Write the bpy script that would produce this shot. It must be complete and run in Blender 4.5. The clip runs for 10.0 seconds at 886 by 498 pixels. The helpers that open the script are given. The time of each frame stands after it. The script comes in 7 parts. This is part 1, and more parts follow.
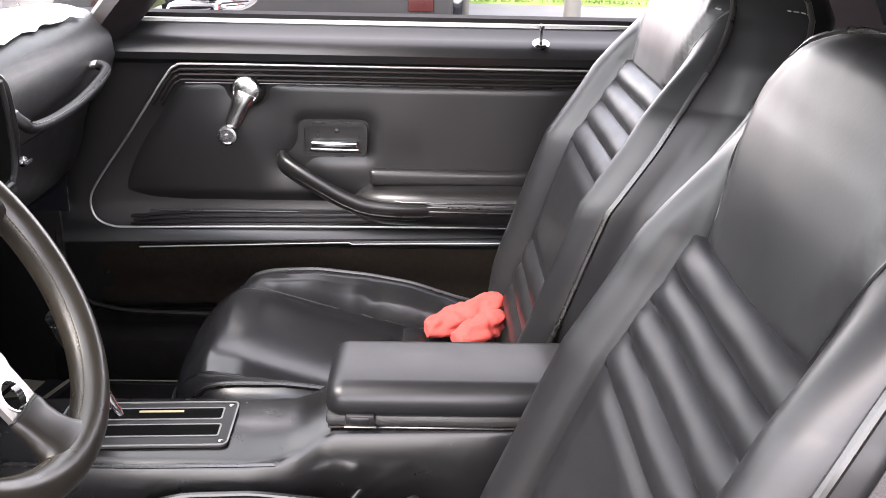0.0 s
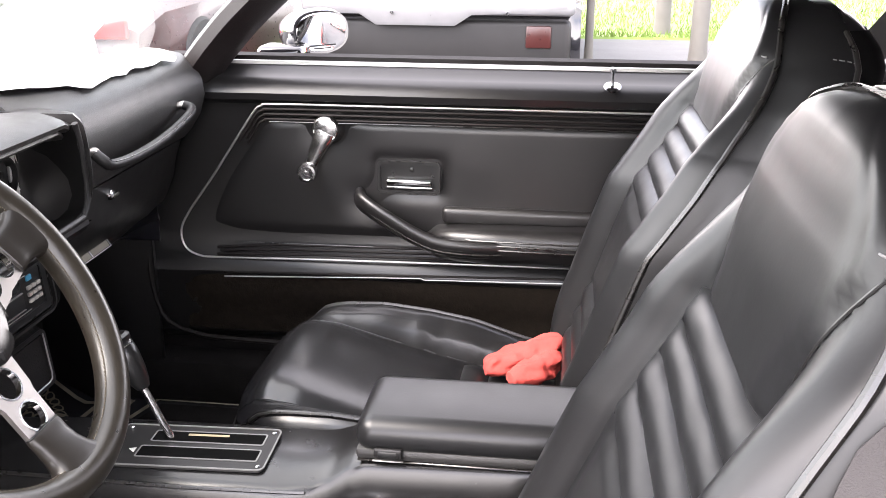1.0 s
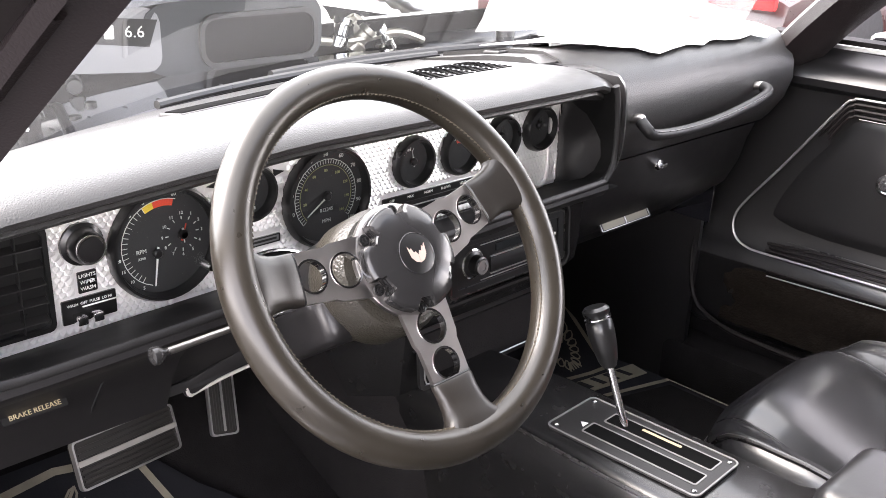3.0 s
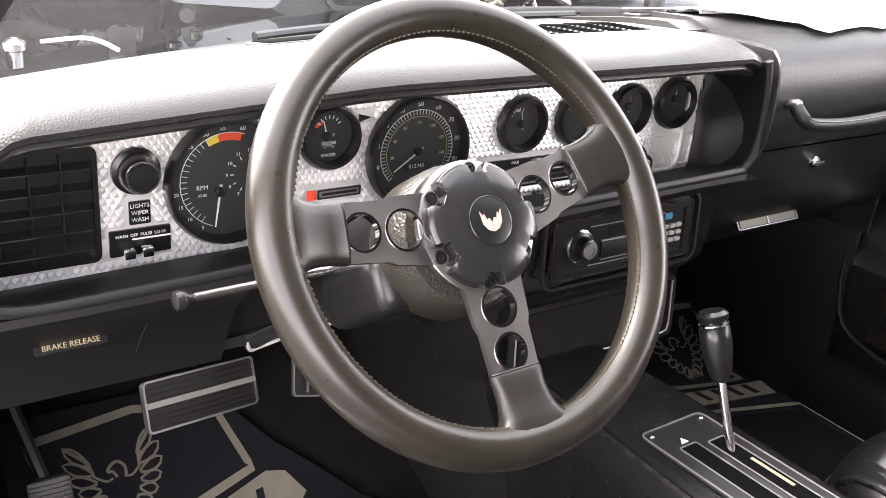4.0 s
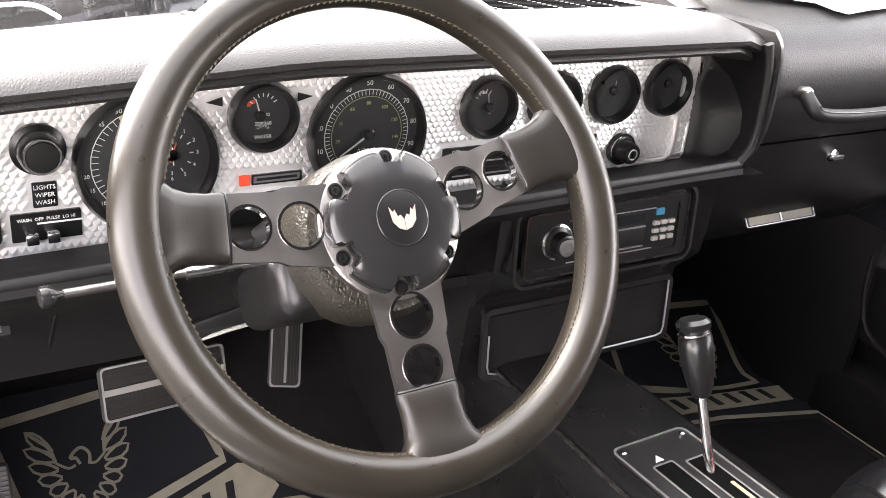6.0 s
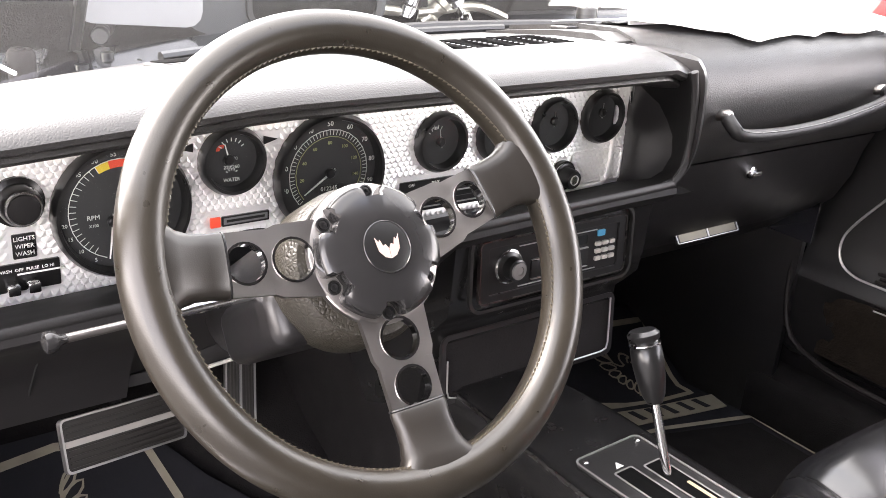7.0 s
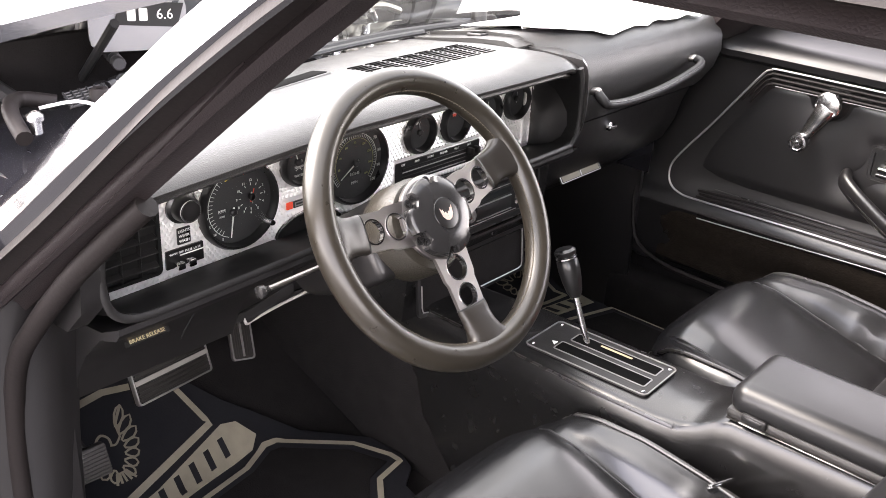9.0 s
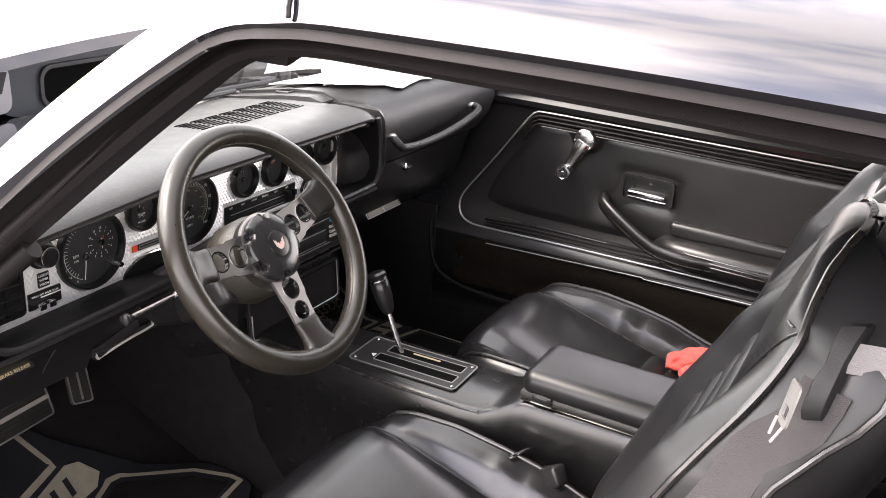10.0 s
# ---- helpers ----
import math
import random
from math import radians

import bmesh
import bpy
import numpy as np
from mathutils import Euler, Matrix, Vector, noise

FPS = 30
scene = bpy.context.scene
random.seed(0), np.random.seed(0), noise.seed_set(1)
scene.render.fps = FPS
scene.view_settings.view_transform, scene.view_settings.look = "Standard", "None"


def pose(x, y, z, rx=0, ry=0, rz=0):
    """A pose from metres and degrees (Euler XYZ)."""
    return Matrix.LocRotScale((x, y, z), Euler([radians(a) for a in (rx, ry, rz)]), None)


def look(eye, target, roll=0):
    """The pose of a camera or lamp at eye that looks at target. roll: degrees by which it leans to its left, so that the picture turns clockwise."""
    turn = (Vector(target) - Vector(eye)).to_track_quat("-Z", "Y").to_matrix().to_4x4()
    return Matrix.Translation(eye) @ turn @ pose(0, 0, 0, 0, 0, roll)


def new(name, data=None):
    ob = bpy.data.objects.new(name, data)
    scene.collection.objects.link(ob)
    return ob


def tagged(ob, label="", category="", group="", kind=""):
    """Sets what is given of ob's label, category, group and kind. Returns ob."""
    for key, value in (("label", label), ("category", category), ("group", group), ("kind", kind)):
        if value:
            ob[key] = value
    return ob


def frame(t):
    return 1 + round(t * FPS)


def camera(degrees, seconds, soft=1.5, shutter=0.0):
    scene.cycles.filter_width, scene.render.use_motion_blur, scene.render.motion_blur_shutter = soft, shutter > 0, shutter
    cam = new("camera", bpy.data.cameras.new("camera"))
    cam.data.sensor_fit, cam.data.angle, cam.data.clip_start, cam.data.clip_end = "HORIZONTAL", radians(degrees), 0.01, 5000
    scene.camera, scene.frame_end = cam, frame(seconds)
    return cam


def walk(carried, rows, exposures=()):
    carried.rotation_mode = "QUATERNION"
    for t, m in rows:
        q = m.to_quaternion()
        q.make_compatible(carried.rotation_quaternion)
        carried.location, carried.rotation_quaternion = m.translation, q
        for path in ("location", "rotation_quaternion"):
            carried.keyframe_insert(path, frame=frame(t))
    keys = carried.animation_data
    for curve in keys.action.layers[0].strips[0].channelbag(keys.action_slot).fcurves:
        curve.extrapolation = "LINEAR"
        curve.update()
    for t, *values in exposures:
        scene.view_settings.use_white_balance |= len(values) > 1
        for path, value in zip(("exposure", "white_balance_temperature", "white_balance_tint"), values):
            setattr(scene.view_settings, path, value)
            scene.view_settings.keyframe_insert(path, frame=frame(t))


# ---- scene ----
cam = camera(49.7, 10.0, soft=0.9)
PATH = [
    (0, (-0.006, 0.13, 1.139), (0.029, 1.999, 0.426), 1.3),
    (0.5, (0.054, 0.089, 1.174), (0.108, 1.972, 0.502), 1.9),
    (1, (0.099, 0.115, 1.159), (-0.136, 1.991, 0.506), 0.2),
    (1.5, (0.153, 0.136, 1.176), (-0.493, 1.894, 0.476), -0.8),
    (2, (0.147, 0.16, 1.162), (-0.696, 1.831, 0.458), 1.3),
    (2.5, (0.163, 0.208, 1.153), (-0.924, 1.72, 0.424), 1.9),
    (3, (0.166, 0.252, 1.15), (-1.147, 1.572, 0.42), 2.2),
    (3.2, (0.157, 0.274, 1.143), (-1.226, 1.53, 0.428), 2.6),
    (4.3, (0.122, 0.385, 1.094), (-1.382, 1.397, 0.249), 5.7),
    (4.5, (0.115, 0.406, 1.09), (-1.391, 1.384, 0.209), 6.1),
    (5, (0.097, 0.442, 1.093), (-1.424, 1.39, 0.206), 6.6),
    (5.5, (0.093, 0.465, 1.092), (-1.442, 1.414, 0.231), 6.3),
    (5.7, (0.101, 0.469, 1.093), (-1.438, 1.423, 0.244), 6.0),
    (6.8, (0.126, 0.436, 1.1), (-1.358, 1.529, 0.324), 4.7),
    (7, (0.126, 0.413, 1.102), (-1.34, 1.546, 0.351), 4.5),
    (7.5, (0.135, 0.347, 1.129), (-1.293, 1.536, 0.392), 3.9),
    (8, (0.178, 0.261, 1.16), (-1.204, 1.486, 0.391), 2.9),
    (8.5, (0.22, 0.154, 1.208), (-1.062, 1.447, 0.38), 3.0),
    (9, (0.251, 0.031, 1.26), (-0.916, 1.417, 0.411), 3.6),
    (9.5, (0.283, -0.082, 1.286), (-0.744, 1.439, 0.492), 3.8),
    (10, (0.348, -0.15, 1.314), (-0.508, 1.503, 0.582), 4.4),
]
EXPOSURES = [(t, stops, kelvin, 20) for t, stops, kelvin in ((0, 3.82, 6800), (0.7, 3.88, 6900), (1.5, 3.76, 6800), (2, 3.90, 6750), (3, 4.24, 6900), (4.3, 4.34, 7100), (5, 4.58, 7150), (5.5, 4.45, 7150), (7, 4.50, 7100), (7.5, 4.56, 7050), (8, 4.38, 7050), (9, 4.10, 7100), (9.5, 3.64, 7100), (10, 3.43, 7100))]
walk(cam, [(t, look(eye, target, roll)) for t, eye, target, roll in PATH], EXPOSURES)

# ---------------- light ----------------
SUN_EL, SUN_ROT = radians(48), radians(236)
world = bpy.data.worlds.new("sky")
scene.world = world
world.use_nodes = True
_nt = world.node_tree
_sky = _nt.nodes.new("ShaderNodeTexSky")
_sky.sky_type = 'NISHITA'
_sky.sun_disc = False
_sky.sun_elevation, _sky.sun_rotation = SUN_EL, SUN_ROT
_sky.air_density, _sky.dust_density, _sky.ozone_density = 1.0, 1.2, 1.0
_bg = _nt.nodes["Background"]
_bg.inputs["Strength"].default_value = 0.16
_blue = _nt.nodes.new("ShaderNodeHueSaturation")  # gaps between the clouds
_blue.inputs["Saturation"].default_value, _blue.inputs["Value"].default_value = 0.80, 0.72
_nt.links.new(_sky.outputs["Color"], _blue.inputs["Color"])
_white = _nt.nodes.new("ShaderNodeHueSaturation")
_white.inputs["Saturation"].default_value, _white.inputs["Value"].default_value = 0.12, 1.12
_nt.links.new(_sky.outputs["Color"], _white.inputs["Color"])
_tc = _nt.nodes.new("ShaderNodeTexCoord")
_cn = _nt.nodes.new("ShaderNodeTexNoise")
_cn.inputs["Scale"].default_value, _cn.inputs["Detail"].default_value, _cn.inputs["Roughness"].default_value = 3.2, 8.0, 0.62
_nt.links.new(_tc.outputs["Generated"], _cn.inputs["Vector"])
_cr = _nt.nodes.new("ShaderNodeMapRange")
_cr.inputs["From Min"].default_value, _cr.inputs["From Max"].default_value = 0.36, 0.54
_nt.links.new(_cn.outputs["Fac"], _cr.inputs["Value"])
_cm = _nt.nodes.new("ShaderNodeMix")
_cm.data_type = 'RGBA'
_nt.links.new(_cr.outputs["Result"], _cm.inputs[0])
_nt.links.new(_blue.outputs["Color"], _cm.inputs[6])
_nt.links.new(_white.outputs["Color"], _cm.inputs[7])
_nt.links.new(_cm.outputs[2], _bg.inputs["Color"])

_sun = bpy.data.lights.new("sun", 'SUN')
_sun.energy, _sun.angle, _sun.color = 0.40, radians(30), (1.0, 0.95, 0.88)
sun = new("sun", _sun)
_way = Vector((math.sin(SUN_ROT) * math.cos(SUN_EL), math.cos(SUN_ROT) * math.cos(SUN_EL), math.sin(SUN_EL)))
sun.matrix_world = look(_way * 20, (0, 0, 0))

# ---------------- materials ----------------
def material(name, color, rough=0.5, metal=0.0, spec=0.5, vary=0.15, vscale=9.0, bump=0.0, bscale=600.0, btype='noise', rvary=0.08, coat=0.0):
    """Procedural surface: colour with slow stains, roughness wear, fine relief."""
    m = bpy.data.materials.new(name)
    m.use_nodes = True
    nt, b = m.node_tree, m.node_tree.nodes["Principled BSDF"]
    tc = nt.nodes.new("ShaderNodeTexCoord")
    n1 = nt.nodes.new("ShaderNodeTexNoise")
    n1.inputs["Scale"].default_value, n1.inputs["Detail"].default_value = vscale, 6.0
    nt.links.new(tc.outputs["Object"], n1.inputs["Vector"])
    ramp = nt.nodes.new("ShaderNodeMix")
    ramp.data_type = 'RGBA'
    lo, hi = [c * (1 - vary) for c in color], [min(1, c * (1 + vary)) for c in color]
    ramp.inputs[6].default_value, ramp.inputs[7].default_value = (*lo, 1), (*hi, 1)
    nt.links.new(n1.outputs["Fac"], ramp.inputs[0])
    nt.links.new(ramp.outputs[2], b.inputs["Base Color"])
    n2 = nt.nodes.new("ShaderNodeTexNoise")
    n2.inputs["Scale"].default_value, n2.inputs["Detail"].default_value = vscale * 4, 4.0
    nt.links.new(tc.outputs["Object"], n2.inputs["Vector"])
    mr = nt.nodes.new("ShaderNodeMapRange")
    mr.inputs["To Min"].default_value, mr.inputs["To Max"].default_value = max(0.02, rough - rvary), min(1, rough + rvary)
    nt.links.new(n2.outputs["Fac"], mr.inputs["Value"])
    nt.links.new(mr.outputs["Result"], b.inputs["Roughness"])
    b.inputs["Metallic"].default_value = metal
    b.inputs["Specular IOR Level"].default_value = spec
    b.inputs["Coat Weight"].default_value = coat
    b.inputs["Coat Roughness"].default_value = 0.04
    if bump > 0:
        if btype == 'cell':
            t = nt.nodes.new("ShaderNodeTexVoronoi")
            t.feature = 'DISTANCE_TO_EDGE'
            out = t.outputs["Distance"]
        else:
            t = nt.nodes.new("ShaderNodeTexNoise")
            t.inputs["Detail"].default_value = 5.0
            out = t.outputs["Fac"]
        t.inputs["Scale"].default_value = bscale
        nt.links.new(tc.outputs["Object"], t.inputs["Vector"])
        bp = nt.nodes.new("ShaderNodeBump")
        bp.inputs["Strength"].default_value, bp.inputs["Distance"].default_value = bump, 0.001
        nt.links.new(out, bp.inputs["Height"])
        nt.links.new(bp.outputs["Normal"], b.inputs["Normal"])
    return m


def glass(name, tint=(0.96, 0.98, 0.97), rough=0.0, dust_glare=0.0, ior=1.5):
    """Thin clear pane: see-through with a true glass reflection."""
    m = bpy.data.materials.new(name)
    m.use_nodes = True
    nt = m.node_tree
    nt.nodes.remove(nt.nodes["Principled BSDF"])
    tr, gl, mix, fr = (nt.nodes.new(k) for k in ("ShaderNodeBsdfTransparent", "ShaderNodeBsdfGlossy", "ShaderNodeMixShader", "ShaderNodeFresnel"))
    tr.inputs["Color"].default_value = (*tint, 1)
    gl.inputs["Roughness"].default_value = rough
    fr.inputs["IOR"].default_value = ior
    nt.links.new(fr.outputs["Fac"], mix.inputs["Fac"])
    nt.links.new(tr.outputs["BSDF"], mix.inputs[1])
    nt.links.new(gl.outputs["BSDF"], mix.inputs[2])
    last = mix.outputs["Shader"]
    # pale translucent film: part dust, part stand-in for glare reflected in the pane
    if dust_glare > 0:
        tl, m2, nz, tc, mr = (nt.nodes.new(k) for k in ("ShaderNodeBsdfTranslucent", "ShaderNodeMixShader", "ShaderNodeTexNoise", "ShaderNodeTexCoord", "ShaderNodeMapRange"))
        tl.inputs["Color"].default_value = (0.9, 0.92, 0.88, 1)
        nz.inputs["Scale"].default_value = 7.0
        mr.inputs["To Min"].default_value, mr.inputs["To Max"].default_value = dust_glare * 0.6, dust_glare * 1.4
        nt.links.new(tc.outputs["Object"], nz.inputs["Vector"])
        nt.links.new(nz.outputs["Fac"], mr.inputs["Value"])
        nt.links.new(mr.outputs["Result"], m2.inputs["Fac"])
        nt.links.new(last, m2.inputs[1])
        nt.links.new(tl.outputs["BSDF"], m2.inputs[2])
        last = m2.outputs["Shader"]
    nt.links.new(last, nt.nodes["Material Output"].inputs["Surface"])
    return m


SEAT_VINYL = material("black_seat_vinyl", (0.0096, 0.0096, 0.0101), 0.35, spec=0.36, vary=0.25, vscale=7, rvary=0.06, bump=0.05, bscale=320)
CUSHION_VINYL = material("glossy_cushion_vinyl", (0.0098, 0.0098, 0.0102), 0.25, spec=0.60, vary=0.25, vscale=7, rvary=0.05, bump=0.04, bscale=320)
RIB_VINYL = material("pleated_seat_vinyl", (0.0094, 0.0094, 0.0099), 0.40, spec=0.27, vary=0.25, rvary=0.06, bump=0.05, bscale=320)
PIPING = material("seat_piping", (0.012, 0.0112, 0.0105), 0.28, spec=0.70)
THREAD = material("grey_thread", (0.16, 0.16, 0.16), 0.7)
DASH_PAD = material("grained_dash_vinyl", (0.022, 0.0213, 0.0208), 0.42, spec=0.42, bump=0.45, bscale=420, btype='cell', vary=0.15)
HARD_PLASTIC = material("black_hard_plastic", (0.0102, 0.0096, 0.0098), 0.35, spec=0.45, bump=0.10, bscale=700, vary=0.2)
MATTE_PLASTIC = material("matte_black_plastic", (0.0105, 0.0100, 0.0100), 0.48, spec=0.35, bump=0.20, bscale=500)
DOOR_VINYL = material("black_door_vinyl", (0.0078, 0.0074, 0.0076), 0.35, spec=0.54, vary=0.3, rvary=0.05, bump=0.04, bscale=320)
# black vinyl darkened further: shade from surroundings not built is in the colour
SHELL_VINYL = material("shaded_shell_vinyl", (0.0038, 0.0036, 0.0038), 0.42, spec=0.10, vary=0.2)
LACING = material("worn_lacing", (0.060, 0.050, 0.034), 0.45, spec=0.5, vary=0.3, vscale=60)
LEATHER = material("worn_brown_black_leather", (0.0165, 0.0140, 0.0104), 0.31, spec=0.45, bump=0.07, bscale=600, btype='cell', vary=0.40, vscale=26, rvary=0.09)
COLUMN_GREY = material("grained_column_cover", (0.022, 0.0195, 0.0145), 0.38, bump=0.75, bscale=330, btype='cell')
PAD_LEATHER = material("dark_spoke_leather", (0.0125, 0.0108, 0.0090), 0.36, spec=0.42, bump=0.05, bscale=900, btype='cell', vary=0.3, vscale=22, rvary=0.06)
SPOKE_METAL = material("brushed_grey_spoke", (0.33, 0.31, 0.295), 0.34, metal=1.0, bump=0.06, bscale=1200, vary=0.14, vscale=20)
HUB_METAL = material("black_anodised_hub", (0.020, 0.0195, 0.0195), 0.20, metal=0.25, vary=0.1)
ALU = material("engine_turned_aluminium", (0.90, 0.89, 0.87), 0.34, metal=0.60, vary=0.05, bump=0.05, bscale=1500)
CRANK = material("polished_crank_metal", (0.50, 0.50, 0.49), 0.22, metal=1.0, vary=0.05)
CHROME = material("chrome", (0.85, 0.85, 0.85), 0.13, metal=1.0, vary=0.03, rvary=0.03)
TRIM_SILVER = material("silver_trim_line", (0.50, 0.49, 0.48), 0.44, metal=0.9, vary=0.08)
SLOT_BLACK = material("matte_black_slot", (0.003, 0.003, 0.003), 0.95, spec=0.05)
GAUGE_BLACK = material("gauge_black", (0.008, 0.008, 0.008), 0.3)
DIAL = material("dial_face", (0.02, 0.02, 0.021), 0.6)
PRINT = material("white_print", (0.72, 0.72, 0.69), 0.6)
PRINT_YELLOW = material("yellow_print", (0.75, 0.55, 0.05), 0.6)
PRINT_DIM = material("yellow_green_print", (0.35, 0.36, 0.16), 0.6)
PRINT_RED = material("red_print", (0.75, 0.07, 0.03), 0.6)
PRINT_GOLD = material("gold_print", (0.40, 0.33, 0.20), 0.6)
CARPET = material("black_carpet", (0.0120, 0.0110, 0.0110), 0.95, spec=0.08, bump=1.0, bscale=420, vary=0.4, vscale=30)
DOOR_CARPET = material("dark_brown_door_carpet", (0.0085, 0.0064, 0.0048), 0.97, spec=0.08, bump=1.0, bscale=260, vary=0.65, vscale=90)
MAT_RUBBER = material("navy_black_mat", (0.0100, 0.0102, 0.0130), 0.7, spec=0.3, bump=0.3, bscale=300)
MAT_GOLD = material("tan_mat_print", (0.25, 0.225, 0.170), 0.75, bump=0.4, bscale=300, vary=0.25, vscale=40)
RIB_RUBBER = material("ribbed_pedal_rubber", (0.024, 0.022, 0.020), 0.5)
RUBBER = material("weatherstrip_rubber", (0.0085, 0.0068, 0.0066), 0.55, spec=0.16, bump=0.3, bscale=250)
PAINT = material("black_car_paint", (0.010, 0.010, 0.012), 0.10, coat=1.0, vary=0.1, rvary=0.04)
INNER_TRIM = material("plum_black_pillar_trim", (0.0100, 0.0074, 0.0076), 0.46, spec=0.26, bump=0.3, bscale=420, btype='cell')
QUARTER_TRIM = material("plum_quarter_trim", (0.055, 0.042, 0.045), 0.55, bump=0.2, bscale=420, btype='cell')
HEADLINER = material("dark_headliner", (0.03, 0.028, 0.028), 0.9)
BELT_WEB = material("grey_belt_webbing", (0.042, 0.039, 0.039), 0.75, spec=0.2, bump=0.6, bscale=900)
BELT_DARK = material("dark_belt_webbing", (0.05, 0.046, 0.047), 0.75, bump=0.5, bscale=900)
BRUSHED = material("brushed_steel", (0.5, 0.5, 0.5), 0.22, metal=1.0)
LATCH_STEEL = material("dull_latch_steel", (0.20, 0.195, 0.185), 0.42, metal=0.3, vary=0.2, vscale=60)
ZINC = material("pale_zinc_rod", (0.42, 0.40, 0.37), 0.42, metal=0.25, vary=0.2, vscale=40)
RADIO_BLACK = material("satin_radio_black", (0.006, 0.006, 0.006), 0.5, spec=0.25)
HOUSING_BLACK = material("flat_housing_black", (0.0045, 0.0043, 0.0043), 0.6, spec=0.12)
DULL_LINE = material("dull_outline", (0.22, 0.215, 0.21), 0.5, metal=0.7, vary=0.2, vscale=60)
BELT_PALE = material("pale_belt_webbing", (0.13, 0.122, 0.120), 0.75, bump=0.6, bscale=900)
CLOTH = material("coral_red_cloth", (0.50, 0.060, 0.050), 0.9, bump=1.0, bscale=110, vary=0.28, vscale=40)
PAPER = material("white_paper", (0.86, 0.86, 0.85), 0.7, vary=0.03)
ENGINE_ALU = material("cast_engine_metal", (0.5, 0.48, 0.42), 0.35, metal=0.8, vary=0.3, vscale=25)
ENGINE_BLACK = material("engine_bay_black", (0.02, 0.02, 0.021), 0.4, vary=0.4, vscale=12)
CONSOLE_PLASTIC = material("console_plastic", (0.0075, 0.0073, 0.0073), 0.25, spec=0.50, bump=0.02, bscale=700, vary=0.2)
COWL_PAINT = material("satin_black_cowl", (0.035, 0.035, 0.037), 0.22, vary=0.3)
ASPHALT = material("asphalt", (0.055, 0.055, 0.056), 0.85, bump=1.0, bscale=90, vary=0.35, vscale=2.5)
GRASS = material("mown_grass", (0.10, 0.16, 0.03), 0.9, vary=0.45, vscale=3)
BARK = material("dark_post_wood", (0.10, 0.095, 0.085), 0.85, bump=0.8, bscale=40)
TYRE = material("tyre_rubber", (0.02, 0.02, 0.02), 0.7, bump=0.4, bscale=100)
RED_PAINT = material("red_car_paint", (0.55, 0.03, 0.02), 0.12, coat=1.0)
MAROON = material("dark_maroon_paint", (0.030, 0.008, 0.008), 0.30, coat=0.15)
RED_LENS = material("red_lamp_lens", (0.6, 0.02, 0.02), 0.12, coat=0.8)
DULL_RED = material("dull_red_lens", (0.034, 0.005, 0.004), 0.3)
AMBER = material("amber_lens", (0.8, 0.25, 0.05), 0.15)
CAR_GLASS = material("tinted_car_glass", (0.015, 0.017, 0.018), 0.04)
SILVER_BUMPER = material("silver_bumper", (0.22, 0.22, 0.225), 0.32, metal=0.4)
BLUE_BOX = material("slate_blue_plastic", (0.030, 0.035, 0.040), 0.5)
# windscreen film carries a painted haze of glare besides its dust
PANE = glass("windscreen_glass", tint=(0.90, 0.94, 0.91), dust_glare=0.0042, ior=1.42)
LENS = glass("gauge_glass", rough=0.35)
MIRROR = material("mirror_glass", (0.9, 0.9, 0.9), 0.01, metal=1.0, vary=0.0, rvary=0.005)
BLUE_LED = material("blue_display", (0.05, 0.25, 0.4), 0.3)

# ---------------- mesh helpers ----------------
def thing(name, at, label, category, group="", kind=""):
    ob = new(name)
    ob.empty_display_size = 0.05
    ob.location = at
    tagged(ob, label, category, group, kind)
    return ob


def part(name, bm, mat, parent=None, label="", smooth=True, kind=""):
    """Link a bmesh, in world metres, as one mesh object under its thing."""
    me = bpy.data.meshes.new(name)
    bmesh.ops.recalc_face_normals(bm, faces=bm.faces)
    if smooth:
        for f in bm.faces:
            f.smooth = True
        for e in bm.edges:
            if len(e.link_faces) == 2 and e.calc_face_angle(0) > 0.7:
                e.smooth = False
    bm.to_mesh(me)
    bm.free()
    me.materials.append(mat)
    ob = new(name, me)
    if parent is not None:
        ob.parent = parent
        base = Matrix.Translation(parent.location) if parent.parent is None else Matrix.Identity(4)
        if parent.parent is not None:
            base = Matrix.Identity(4)
        ob.matrix_parent_inverse = base.inverted()
    tagged(ob, label, "", "", kind)
    return ob


def solo(name, bm, mat, label, category, kind="", group="", smooth=True):
    ob = part(name, bm, mat, None, "", smooth)
    return tagged(ob, label, category, group, kind)


def rbox(size, at, r=0.004, seg=2, m=None, bm=None):
    """Box with rounded edges; m turns it about its middle."""
    own = bmesh.new()
    bmesh.ops.create_cube(own, size=1.0)
    bmesh.ops.scale(own, vec=size, verts=own.verts)
    r = min(r, 0.49 * min(size))
    if r > 0:
        bmesh.ops.bevel(own, geom=own.edges[:], offset=r, segments=seg, affect='EDGES', profile=0.5)
    bmesh.ops.transform(own, matrix=Matrix.Translation(at) @ (m.to_4x4() if m else Matrix.Identity(4)), verts=own.verts)
    return own if bm is None else join(bm, own)


def join(bm, other):
    me = bpy.data.meshes.new("tmp")
    other.to_mesh(me)
    other.free()
    bm.from_mesh(me)
    bpy.data.meshes.remove(me)
    return bm


def loft(rings, closed=True, caps=True, bm=None):
    """Skin through rings of equal length."""
    bm = bm or bmesh.new()
    vs = [[bm.verts.new(p) for p in ring] for ring in rings]
    n = len(rings[0])
    for a, b in zip(vs, vs[1:]):
        for i in range(n if closed else n - 1):
            j = (i + 1) % n
            bm.faces.new((a[i], a[j], b[j], b[i]))
    if caps and closed:
        bm.faces.new(vs[0][::-1])
        bm.faces.new(vs[-1])
    return bm


